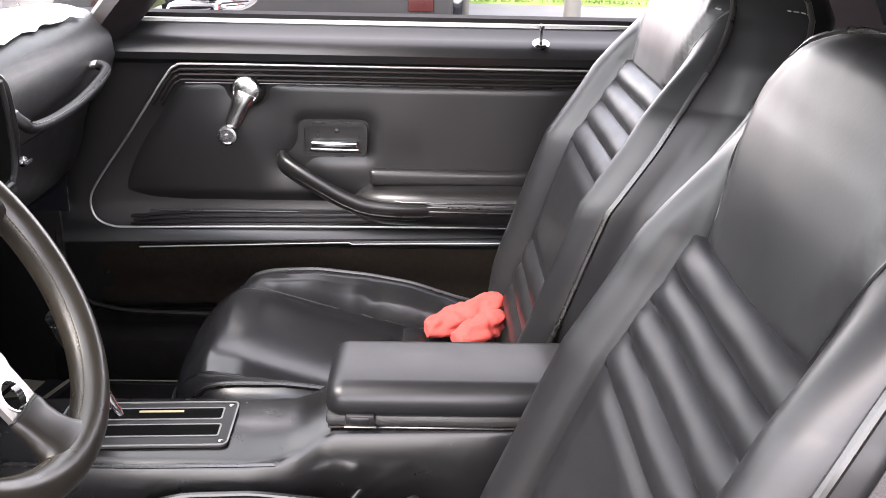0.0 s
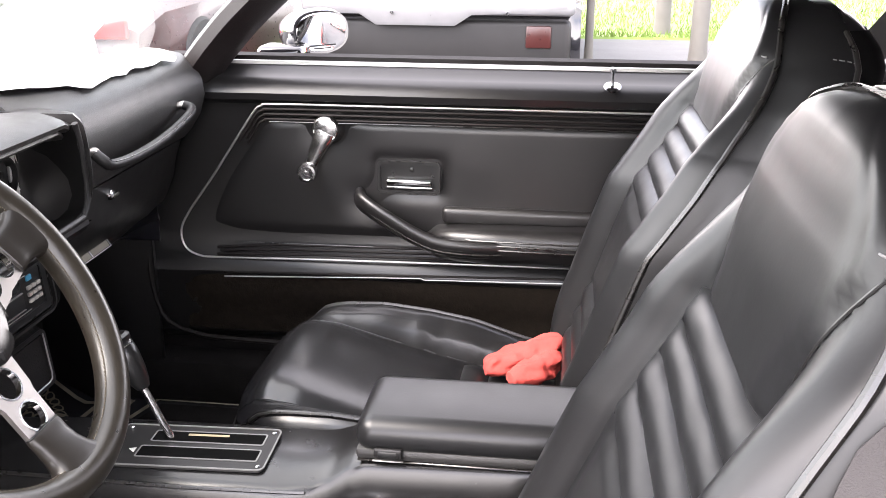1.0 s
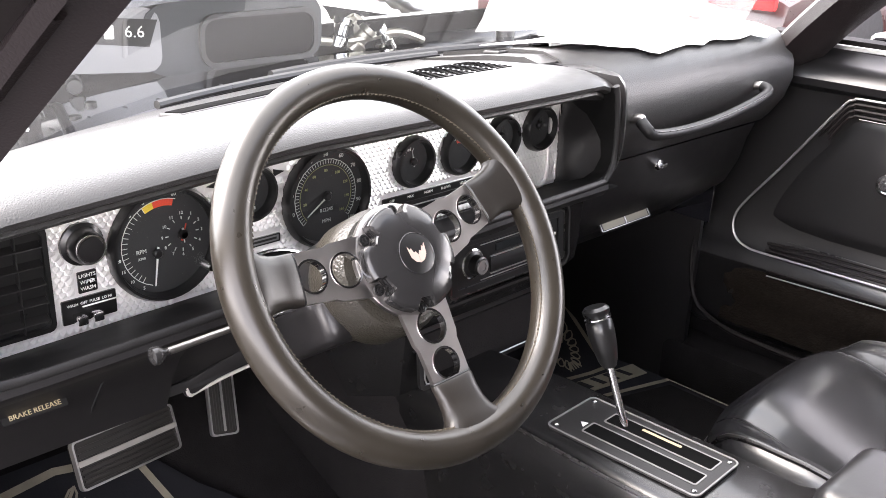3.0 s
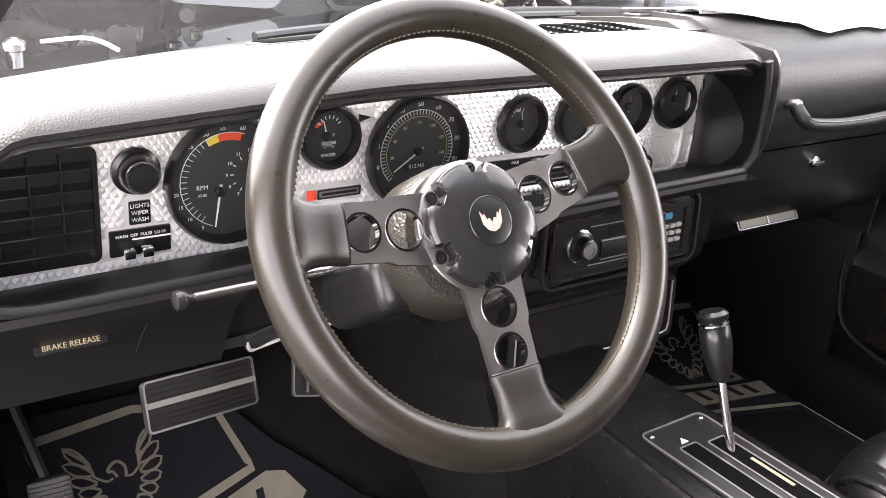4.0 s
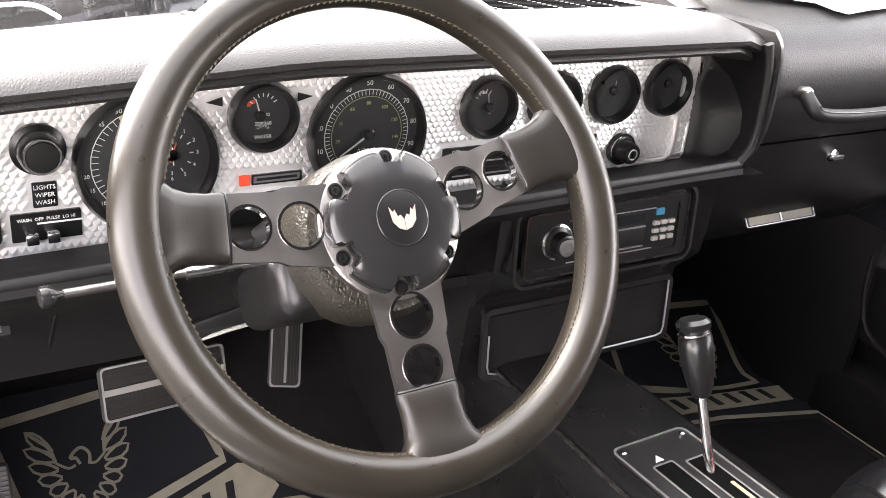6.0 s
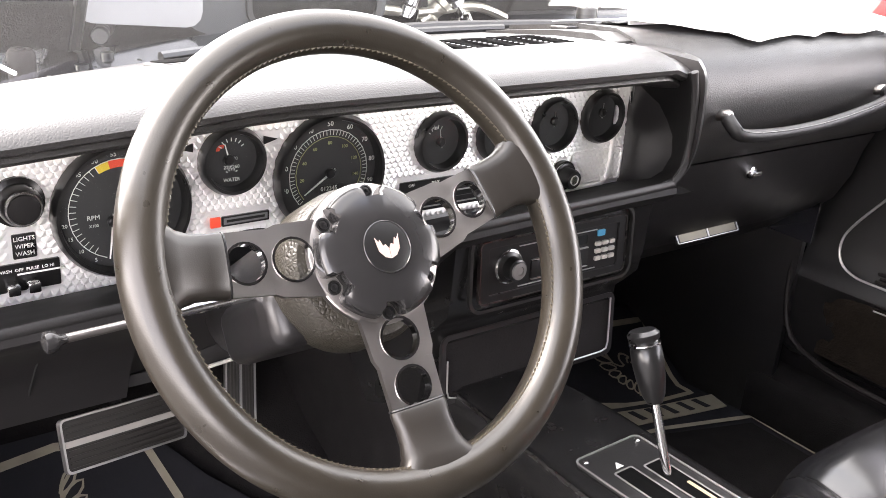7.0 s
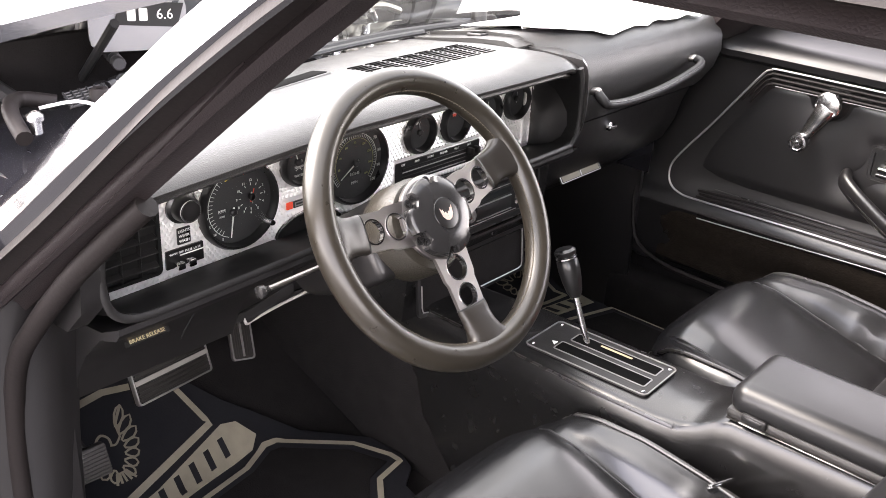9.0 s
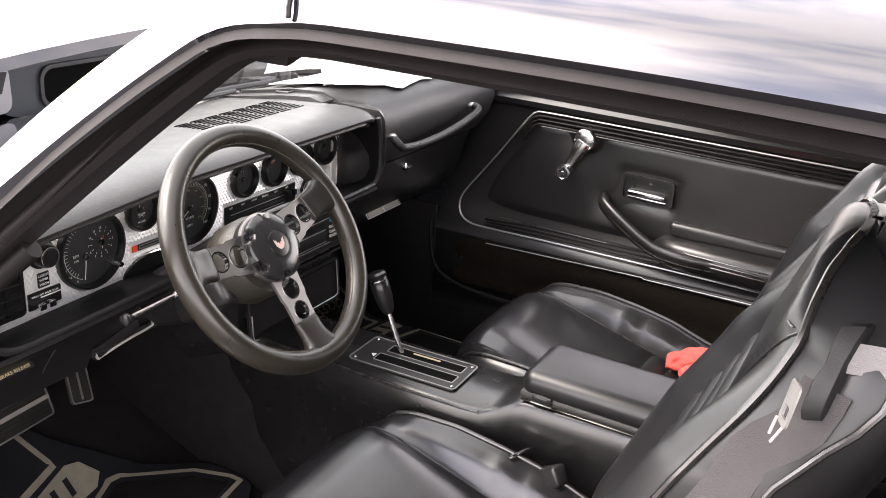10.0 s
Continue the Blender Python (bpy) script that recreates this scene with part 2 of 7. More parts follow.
def slab(rings, thick, bm=None):
    """An open skin of rings, closed to a shell of even thickness."""
    g = np.array([[tuple(p) for p in r] for r in rings], float)
    du, dv = np.gradient(g, axis=0), np.gradient(g, axis=1)
    nrm = np.cross(du, dv)
    nrm /= np.maximum(np.linalg.norm(nrm, axis=2, keepdims=True), 1e-9)
    h = g + nrm * thick
    own = bmesh.new()
    A = [[own.verts.new(p) for p in r] for r in g]
    B = [[own.verts.new(p) for p in r] for r in h]
    m, n = len(A), len(A[0])
    for i in range(m - 1):
        for j in range(n - 1):
            own.faces.new((A[i][j], A[i][j + 1], A[i + 1][j + 1], A[i + 1][j]))
            own.faces.new((B[i][j], B[i + 1][j], B[i + 1][j + 1], B[i][j + 1]))
    for i in range(m - 1):
        for j in (0, n - 1):
            own.faces.new((A[i][j], A[i + 1][j], B[i + 1][j], B[i][j]))
    for j in range(n - 1):
        for i in (0, m - 1):
            own.faces.new((A[i][j], A[i][j + 1], B[i][j + 1], B[i][j]))
    return own if bm is None else join(bm, own)


def spline(pts, n):
    """n points along a smooth curve through pts."""
    p = np.array(pts, float)
    k = len(p)
    d = np.zeros(k)
    d[1:] = np.cumsum(np.linalg.norm(np.diff(p, axis=0), axis=1) ** 0.5)
    t = np.linspace(0, d[-1], n)
    out = []
    for s in t:
        i = min(max(np.searchsorted(d, s) - 1, 0), k - 2)
        p0, p1, p2, p3 = p[max(i - 1, 0)], p[i], p[i + 1], p[min(i + 2, k - 1)]
        u = (s - d[i]) / (d[i + 1] - d[i])
        m1, m2 = (p2 - p0) / 2, (p3 - p1) / 2
        out.append((2 * u**3 - 3 * u**2 + 1) * p1 + (u**3 - 2 * u**2 + u) * m1 + (-2 * u**3 + 3 * u**2) * p2 + (u**3 - u**2) * m2)
    return [Vector(q) for q in out]


def sweep(path, section, closed=False, up=(0, 0, 1), bm=None, scale=None):
    """Carry a 2D section (side, up) along a path."""
    path = [Vector(p) for p in path]
    n, rings = len(path), []
    side = None
    for i, p in enumerate(path):
        a = path[(i - 1) % n] if closed or i else p
        b = path[(i + 1) % n] if closed or i < n - 1 else p
        t = (b - a).normalized()
        if side is None:
            s = t.cross(Vector(up))
            side = (s if s.length > 1e-4 else t.orthogonal()).normalized()
        else:
            side = (side - t * side.dot(t)).normalized()
        v = side.cross(t).normalized()
        k = scale[i] if scale else 1.0
        rings.append([p + side * (x * k) + v * (y * k) for x, y in section])
    if closed:
        rings.append(rings[0])
        own = loft(rings, True, False)
        bmesh.ops.remove_doubles(own, verts=own.verts, dist=1e-6)
    else:
        own = loft(rings, True, True)
    return own if bm is None else join(bm, own)


def circle(r, n=10, sy=1.0):
    return [(r * math.cos(2 * math.pi * i / n), r * sy * math.sin(2 * math.pi * i / n)) for i in range(n)]


def tube(path, r, n=10, closed=False, bm=None, scale=None):
    return sweep(path, circle(r, n), closed, bm=bm, scale=scale)


def lathe(profile, at, axis, n=32, bm=None):
    """Turn a profile of (radius, along) about an axis."""
    q = Vector((0, 0, 1)).rotation_difference(Vector(axis)).to_matrix()
    rings = []
    for r, h in profile:
        rings.append([Vector(at) + q @ Vector((r * math.cos(2 * math.pi * i / n), r * math.sin(2 * math.pi * i / n), h)) for i in range(n)])
    own = loft(rings, True, True)
    bmesh.ops.remove_doubles(own, verts=own.verts, dist=1e-6)
    return own if bm is None else join(bm, own)


def rod(a, b, r, n=12, bm=None, r2=None):
    a, b = Vector(a), Vector(b)
    return lathe([(r, 0), (r if r2 is None else r2, (b - a).length)], a, b - a, n, bm)


def plate(outline, m, thick, bevel=0.0, bm=None):
    """A flat shape in its own plane (x, y), thick along z, set by the matrix m."""
    own = bmesh.new()
    lo = [own.verts.new((x, y, 0)) for x, y in outline]
    f = own.faces.new(lo)
    res = bmesh.ops.extrude_face_region(own, geom=[f])
    top = [v for v in res["geom"] if isinstance(v, bmesh.types.BMVert)]
    bmesh.ops.translate(own, vec=(0, 0, thick), verts=top)
    bmesh.ops.recalc_face_normals(own, faces=own.faces)
    if bevel > 0:
        es = [e for e in own.edges if all(v in top for v in e.verts)]
        bmesh.ops.bevel(own, geom=es, offset=bevel, segments=2, affect='EDGES', profile=0.5)
    bmesh.ops.transform(own, matrix=m, verts=own.verts)
    return own if bm is None else join(bm, own)


def rrect(w, h, r, n=5, cx=0.0, cy=0.0):
    out = []
    for sx, sy, a0 in ((1, 1, 0), (-1, 1, 90), (-1, -1, 180), (1, -1, 270)):
        for i in range(n):
            a = radians(a0 + 90 * i / (n - 1))
            out.append((cx + sx * (w / 2 - r) + r * math.cos(a), cy + sy * (h / 2 - r) + r * math.sin(a)))
    return out


def ring_plate(outer, inner, m, thick, bm=None):
    """A flat frame between two outlines of equal length."""
    own = bmesh.new()
    rows = []
    for z in (0, thick):
        rows.append([[own.verts.new((x, y, z)) for x, y in o] for o in (outer, inner)])
    n = len(outer)
    for i in range(n):
        j = (i + 1) % n
        (a, b), (c, d) = rows
        for quad in ((a[i], a[j], b[j], b[i]), (c[i], c[j], d[j], d[i]), (a[i], a[j], c[j], c[i]), (b[i], b[j], d[j], d[i])):
            own.faces.new(quad)
    bmesh.ops.recalc_face_normals(own, faces=own.faces)
    bmesh.ops.transform(own, matrix=m, verts=own.verts)
    return own if bm is None else join(bm, own)


def frame3(at, right, up_):
    """Matrix whose x runs to the right, y up, z out of a face."""
    r, u = Vector(right).normalized(), Vector(up_)
    n = r.cross(u).normalized()
    u = n.cross(r)
    return Matrix(((r.x, u.x, n.x, at[0]), (r.y, u.y, n.y, at[1]), (r.z, u.z, n.z, at[2]), (0, 0, 0, 1)))


def lettering(text, size, m, bm=None, depth=0.0004, align='CENTER'):
    """Words in the built-in font, as a thin mesh."""
    c = bpy.data.curves.new("words", 'FONT')
    c.body, c.size, c.align_x, c.align_y, c.extrude, c.resolution_u = text, size, align, 'CENTER', depth, 2
    ob = bpy.data.objects.new("words", c)
    me = bpy.data.meshes.new_from_object(ob)
    own = bmesh.new()
    own.from_mesh(me)
    bpy.data.meshes.remove(me)
    bpy.data.objects.remove(ob)
    bpy.data.curves.remove(c)
    bmesh.ops.transform(own, matrix=m, verts=own.verts)
    return own if bm is None else join(bm, own)


def lerp(x, xs, ys):
    return float(np.interp(x, xs, ys))


def step(x, a, b):
    u = min(max((x - a) / (b - a), 0.0), 1.0)
    return u * u * (3 - 2 * u)

# ---------------- ground ----------------
YC = 1.07                      # middle line of the car; +x is its rear, +y its passenger side


def build_ground():
    bm = bmesh.new()
    xs = [-400, -60, -20, -8, -3, 0, 3, 8, 20, 60, 400]
    ys = [-400, -60, -20, -5, 0, 3, 6, 10.2]
    loft([[Vector((x, y, 0.012 * noise.noise((x * .3, y * .3, 0)) if abs(x) < 20 else 0)) for x in xs] for y in ys], False, False, bm)
    solo("ground", bm, ASPHALT, "grey asphalt car park", "ground", "structure")
    bm = bmesh.new()
    loft([[Vector((x, y, 0.02)) for x in xs] for y in (10.25, 12, 20, 60, 400)], False, False, bm)
    loft([[Vector((x, y, z)) for x in xs] for y, z in ((10.2, -0.01), (10.25, 0.02))], False, False, bm)
    solo("grass", bm, GRASS, "sunlit mown grass beyond the car park", "grass", "structure")
    rng = random.Random(4)
    me = bpy.data.meshes.new("grass_blades")
    vs, fs = [], []
    for _ in range(9000):
        x, y = rng.uniform(-3.0, 6.5), 10.22 + 8 * rng.random() ** 2
        h, a, w = rng.uniform(.03, .08), rng.uniform(0, 6.28), 0.006
        k = len(vs)
        vs += [(x - w, y, .02), (x + w, y, .02), (x + .03 * math.cos(a), y + .03 * math.sin(a), .02 + h)]
        fs.append((k, k + 1, k + 2))
    me.from_pydata(vs, [], fs)
    me.materials.append(GRASS)
    tagged(new("grass_blades", me), "short green grass blades at the lawn's edge", "grass", kind="stuff")


def post(x, y, r, h):
    bm = lathe([(r * 1.15, 0), (r, .15), (r * .95, h)], (x, y, 0), (0, 0, 1), 10)
    solo("post", bm, BARK, "weathered dark wooden post on the lawn's edge", "post", group="posts along the lawn")


build_ground()
post(1.10, 10.6, .085, 3.2)
post(1.22, 8.55, .075, 3.2)
post(0.30, 8.6, .035, 3.0)


def wheel_at(parent, p, r, w=.22, axis=(0, 1, 0)):
    wh = part("wheel", lathe([(r * .62, -w / 2), (r * .94, -w / 2), (r, -w * .38), (r, w * .38), (r * .94, w / 2), (r * .62, w / 2)], p, axis, 36), TYRE, parent, "black tyre")
    part("rim", lathe([(r * .64, -w * .42), (r * .60, -w * .46), (r * .54, -w * .30), (r * .2, -w * .34), (r * .08, -w * .40)], p, axis, 30), CHROME, wh, "chrome rim")
    for k in range(10):
        a = 2 * math.pi * k / 10
        q = Vector((0, 0, 1)).rotation_difference(Vector(axis)).to_matrix()
        c = Vector(p) + q @ Vector((r * .40 * math.cos(a), r * .40 * math.sin(a), -w * .40))
        part("spoke", rbox((.15, .034, .030), tuple(c), .008, 2, q @ Euler((0, 0, a)).to_matrix()), BRUSHED, wh)
    return wh


# ---------------- the car's shell ----------------
car_shell = thing("car_shell", (0.3, YC, 0), "black two-door coupe body with raised bonnet and open driver's door", "car body", kind="structure")

# windscreen base: a bowed line along y
def wx(y):
    return -0.79 + 0.32 * ((y - 1.12) / 0.66) ** 2 * 0.5


def build_floor():
    prof = [(1.3, .25), (.55, .25), (-.30, .235), (-.79, .245), (-.83, .262), (-1.0, .365), (-1.10, .46), (-1.12, .80)]
    rings = [[Vector((x, y, z)) for x, z in prof] for y in np.linspace(.40, 1.76, 8)]
    part("floor_pan", slab(rings, -0.012), CARPET, car_shell, "worn black carpet", smooth=True)
    # tunnel under the console
    sec = [(-.050, 0), (-.048, .16), (-.042, .22), (.060, .22), (.10, .16), (.13, 0)]
    rings = [[Vector((x, 1.055 + a, .24 + b * k + max(0, -x - .8) * .5)) for a, b in sec] for x, k in ((-1.08, 1.3), (-.7, 1.2), (-.4, 1.0), (.9, 1.0))]
    part("tunnel", loft(rings, True, True), CARPET, car_shell)
    # sills
    for y, nm in ((.405, "sill"), (1.765, "sill")):
        part(nm, rbox((1.9, .10, .13), (.25, y, .285), .02), CARPET, car_shell)
    part("door_sill_wall", rbox((1.45, .03, .20), (-.02, 1.795, .34), .006), CARPET, car_shell, "dark carpeted sill below the far door")
    bm = rbox((1.6, .05, .012), (.1, .375, .356), .004)
    part("sill_plate", bm, BRUSHED, car_shell, "scuffed metal sill plate")
    # firewall
    part("firewall", rbox((.02, 1.42, .62), (-1.125, YC, .6), .005), CARPET, car_shell)


def build_pillars():
    # driver side: bright painted outside, dark rubber and trim inside
    out = spline([(-.78, .285, .66), (-.645, .318, .775), (-.499, .352, .899), (-.398, .378, .990), (-.300, .402, 1.075), (-.209, .428, 1.150), (-.150, .425, 1.185), (-.085, .412, 1.200), (.0, .405, 1.207), (.32, .400, 1.209), (.7, .41, 1.19), (1.05, .43, 1.12)], 60)
    inn = spline([(-.70, .345, .66), (-.545, .372, .800), (-.395, .408, .945), (-.33, .430, 1.010), (-.258, .458, 1.083), (-.206, .472, 1.130), (-.150, .462, 1.166), (-.085, .450, 1.180), (.0, .442, 1.182), (.30, .440, 1.178), (.7, .45, 1.16), (1.05, .47, 1.09)], 60)

    def strip(us, lift):
        rings = []
        for o, i in zip(out, inn):
            row = []
            for u, l in zip(us, lift):
                d = (i - o)
                nrm = Vector((-0.25, -0.75, 0.6)).normalized()
                row.append(o + d * u + nrm * l)
            rings.append(row)
        return rings
    bm = slab(strip((0.02, .12, .30, .46, .50), (.004, .012, .008, .004, -.004)), .012)
    part("door_weatherstrip", bm, RUBBER, car_shell, "dark rubber door seal along the pillar and roof")
    bm = slab(strip((.50, .56, .66, .76, .82), (-.004, .006, .010, .004, -.010)), .012)
    part("pillar_trim", bm, INNER_TRIM, car_shell, "grained plum-black inner pillar trim")
    # grained trim sleeve joint
    bm = tube([inn[k].lerp(out[k], .30) + Vector((-.003, -.008, .004)) for k in range(6, 22)], .0080, 10)
    part("trim_sleeve", bm, INNER_TRIM, car_shell)
    # painted outer pillar and roof side
    rings = []
    for k, o in enumerate(out):
        up = step(o.x, -.30, .0)
        a = Vector((-.008, -.004, .004)).lerp(Vector((.0, -.006, .006)), up)
        b = Vector((-.017, .005, .012)).lerp(Vector((.0, .000, .018)), up)
        c = Vector((-.031, .014, .023)).lerp(Vector((0, .020, .032)), up)
        d = Vector((-.040, .034, .030)).lerp(Vector((0, .060, .046)), up)
        rings.append([o + Vector((0, .002, 0)), o + a, o + b, o + c, o + d])
    part("a_pillar", slab(rings, .006), PAINT, car_shell, "glossy black painted windscreen pillar and roof side")
    # bright drip moulding
    part("drip_moulding", tube([o + Vector((0, -.008, .006)) for o in out if o.x > -.09], .0024, 8), TRIM_SILVER, car_shell, "bright drip moulding over the door")
    part("pillar_moulding", tube([o + Vector((-.0215, .0085, .0160)) for o in out[2:26]], .0024, 8), TRIM_SILVER, car_shell, "bright windscreen moulding")
    # thin dark tubes imitate the streaky reflections in the glossy pillar paint
    for off, r in (((-.012, .002, .008), .0010), ((-.027, .012, .0205), .0011), ((-.035, .022, .027), .0012)):
        part("pillar_streak", tube([o + Vector(off) for o in out[2:27]], r, 6), GAUGE_BLACK, car_shell, "dark line imitating a reflected streak along the pillar")
    # passenger side pillar, inner face
    pin = spline([(-.60, 1.79, .84), (-.525, 1.748, .922), (-.488, 1.742, .963), (-.440, 1.735, 1.010), (-.33, 1.712, 1.100), (-.22, 1.685, 1.165), (-.12, 1.675, 1.190), (.0, 1.68, 1.195), (.5, 1.69, 1.19), (1.05, 1.68, 1.10)], 40)
    bm = sweep(pin, [(-.040, -.016), (-.042, .010), (-.030, .024), (.0, .030), (.032, .022), (.044, .008), (.044, -.014), (.0, -.026)])
    part("pillar_trim", bm, INNER_TRIM, car_shell, "black inner trim of the far windscreen pillar")
    pout = [p + Vector((-.012, .060, .004)) for p in pin]
    bm = sweep(pout, [(-.03, -.012), (-.03, .016), (.0, .024), (.035, .012), (.04, -.010), (.0, -.02)])
    part("a_pillar", bm, PAINT, car_shell)


def build_roof():
    rings = []
    for x in np.linspace(-.14, .86, 14):
        drop = .14 * max(0, (x - .35) / .8) ** 1.6
        front = .02 * max(0, -x / .14)
        row = []
        for v in np.linspace(-1, 1, 17):
            y = YC + v * .625
            z = 1.236 + .055 * (1 - abs(v) ** 2.6) - drop - front
            row.append(Vector((x - .05 * (1 - v * v) * (1 if x < 0 else 0), y, z)))
        rings.append(row)
    part("roof", slab(rings, .008), PAINT, car_shell, "glossy black roof panel reflecting the sky")
    rings2 = [[p + Vector((0, 0, -.045)) for p in row] for row in rings]
    part("headliner", slab(rings2, .006), HEADLINER, car_shell, "dark cloth headliner")
    # roof panel seam by the windscreen header
    part("roof_seam", tube(spline([(-.070, .396, 1.212), (-.074, .404, 1.226), (-.080, .428, 1.246), (-.092, .47, 1.262), (-.13, .75, 1.290), (-.15, 1.07, 1.297)], 24), .0020, 6), RUBBER, car_shell)
    part("header_trim", sweep(spline([(-.15, .47, 1.17), (-.17, .7, 1.205), (-.185, 1.07, 1.215), (-.17, 1.45, 1.205), (-.17, 1.67, 1.185)], 20), [(-.02, -.012), (.02, -.012), (.024, .012), (-.02, .014)]), INNER_TRIM, car_shell)


def build_glass():
    rings = []
    for u in np.linspace(0, 1, 9):
        row = []
        for v in np.linspace(-1, 1, 17):
            yb, yt = YC + v * .70, YC + v * .59
            xb = wx(YC + v * .70) - .01
            zb = .915 - .04 * abs(v) ** 3
            xt, zt = -.17 - .03 * (1 - v * v) + .02 * abs(v), 1.225 - .035 * abs(v) ** 2
            bow = .025 * math.sin(math.pi * u)
            row.append(Vector((xb + (xt - xb) * u - bow, yb + (yt - yb) * u, zb + (zt - zb) * u + bow * .6)))
        rings.append(row)
    ob = part("windscreen", loft(rings, False, False), PANE, car_shell, "clear windscreen glass")
    ob.data.flip_normals()
    ob.visible_shadow = False


def build_rear():
    # rear quarter trim, rear seat and parcel area behind the front seats
    rings = []
    for x, z, dy in ((.62, .30, .02), (.62, .62, .03), (.62, .90, .0), (.66, 1.0, -.03), (.72, 1.16, -.09)):
        rings.append([Vector((x, 1.80 + dy, z)), Vector((x + .35, 1.76 + dy, z + .0)), Vector((x + .75, 1.64 + dy, z))])
    part("quarter_trim", slab(rings, .02), QUARTER_TRIM, car_shell, "plum-black rear quarter trim panel")
    part("quarter_trim", slab([[Vector((p.x, 2 * YC - p.y, p.z)) for p in r] for r in rings], .02), QUARTER_TRIM, car_shell)
    part("quarter_line", tube([(.60, 1.775, .905), (.95, 1.745, .905), (1.3, 1.65, .905)], .003, 6), GAUGE_BLACK, car_shell)
    # rear seat
    rs = thing("rear_seat", (.85, YC, .25), "black vinyl rear bench seat in shade", "seat")
    part("cushion", rbox((.50, 1.16, .22), (.80, YC, .42), .06, 4), SEAT_VINYL, rs)
    part("backrest", rbox((.16, 1.16, .52), (1.12, YC, .70), .06, 4, Euler((0, radians(22), 0)).to_matrix()), SEAT_VINYL, rs)
    # rear bulkhead and sloping rear pillars
    part("rear_bulkhead", rbox((.03, 1.4, .75), (1.52, YC, .58), .01), QUARTER_TRIM, car_shell)
    for y0, s in ((1.70, 1), (.44, -1)):
        rings = [[Vector((x, y0 - s * dy, z)) for x, z, dy in ((.78, .93, -.04), (.70, 1.05, .0), (.62, 1.17, .03), (.60, 1.20, .05))],
                 [Vector((x, y0 - s * dy, z)) for x, z, dy in ((1.45, .93, .06), (1.30, 1.02, .08), (1.12, 1.14, .08), (1.05, 1.17, .09))]]
        part("c_pillar", slab(rings, .03), QUARTER_TRIM, car_shell, "dark inner rear pillar")
        part("quarter_window_frame", tube([(.64, y0 + s * .03, 1.17), (.72, y0 + s * .05, 1.05), (.80, y0 + s * .075, .93)], .012, 8), TRIM_SILVER, car_shell)
    # driver side door opening: lock pillar
    part("lock_pillar", rbox((.10, .07, .62), (.66, .375, .62), .02), PAINT, car_shell)


def arch(x, xc, r=.37):
    """Lower edge of the body side, rising over a wheel."""
    return max(.24, .33 + math.sqrt(max(0, r * r - (x - xc) ** 2)) if abs(x - xc) < r else .24)


def build_tail():
    # outer quarter panels, door skin, rockers
    for s in (-1, 1):
        rings = []
        for x in np.linspace(.62 if s < 0 else -.60, 2.16, 44):
            zb = arch(x, 1.16)
            back = step(x, 1.5, 2.2)
            o = .935 - .07 * back
            top = .93 if x > .62 else .905
            inn = lerp(x, [.60, .66, .75, 1.0, 1.4, 2.2], [.795, .775, .75, .715, .68, .66])
            rings.append([Vector((x, YC + s * q, z)) for q, z in ((o - .02, zb), (o, zb * .4 + .33), (o, .66), (o - .03, .79), (o - .08, .868), (max(inn + .02, o - .14), .895 if x > .62 else .890), (inn, top))])
        part("quarter_panel", slab(rings, .004), PAINT, car_shell, "glossy black rear quarter panel" if s < 0 else "glossy black body side")
        part("rocker", rbox((1.62, .10, .10), (.0, YC + s * .86, .255), .03, 3), PAINT, car_shell)
        rings = [[Vector((x, YC + s * y, z)) for x, z, y in row] for row in (((.76, .935, .70), (.68, 1.06, .665), (.60, 1.20, .61)), ((1.10, .935, .665), (1.00, 1.06, .625), (.86, 1.19, .575)), ((1.50, .935, .60), (1.26, 1.06, .56), (1.04, 1.165, .53)))]
        part("c_pillar_skin", slab(rings, .006), PAINT, car_shell, "glossy black rear pillar")
        for x in (-1.58, 1.16):
            wheel_at(car_shell, (x, YC + s * .815, .33), .33, .20, (0, -s, 0))
        part("tail_lamp", rbox((.03, .44, .13), (2.205, YC + s * .50, .66), .02, 2), RED_LENS, car_shell, "wide red tail lamp")
    # rear glass, boot lid and tail
    rings = [[Vector((lerp(u, [0, 1], [.85, 1.47]) + .05 * (1 - v * v), YC + v * lerp(u, [0, 1], [.53, .59]), lerp(u, [0, 1], [1.205, .945]) + .02 * (1 - v * v))) for v in np.linspace(-1, 1, 11)] for u in np.linspace(0, 1, 6)]
    ob = part("rear_window", loft(rings, False, False), PANE, car_shell, "sloping rear window glass")
    ob.visible_shadow = False
    rings = [[Vector((x + (.05 * (1 - v * v) if x > 2 else 0), YC + v * w, z + .02 * (1 - v * v))) for v in np.linspace(-1, 1, 13)] for x, z, w in ((1.47, .935, .68), (1.70, .925, .68), (1.95, .910, .67), (2.08, .925, .68), (2.17, .945, .70), (2.18, .920, .70), (2.17, .80, .80), (2.20, .56, .84), (2.18, .40, .84), (2.10, .30, .80))]
    part("boot_lid", slab(rings, .006), PAINT, car_shell, "glossy black boot lid and tail with lip spoiler")
    part("rear_bumper", rbox((.12, 1.72, .15), (2.25, YC, .47), .05, 3), PAINT, car_shell)
    # nose
    rings = [[Vector((x + .22 * v * v, YC + v * w, z)) for v in np.linspace(-1, 1, 13)] for x, z, w in ((-2.28, .815, .88), (-2.45, .79, .88), (-2.60, .74, .88), (-2.70, .62, .88), (-2.68, .46, .88), (-2.58, .30, .84))]
    part("nose", slab(rings, -.006), PAINT, car_shell, "glossy black nose panel")


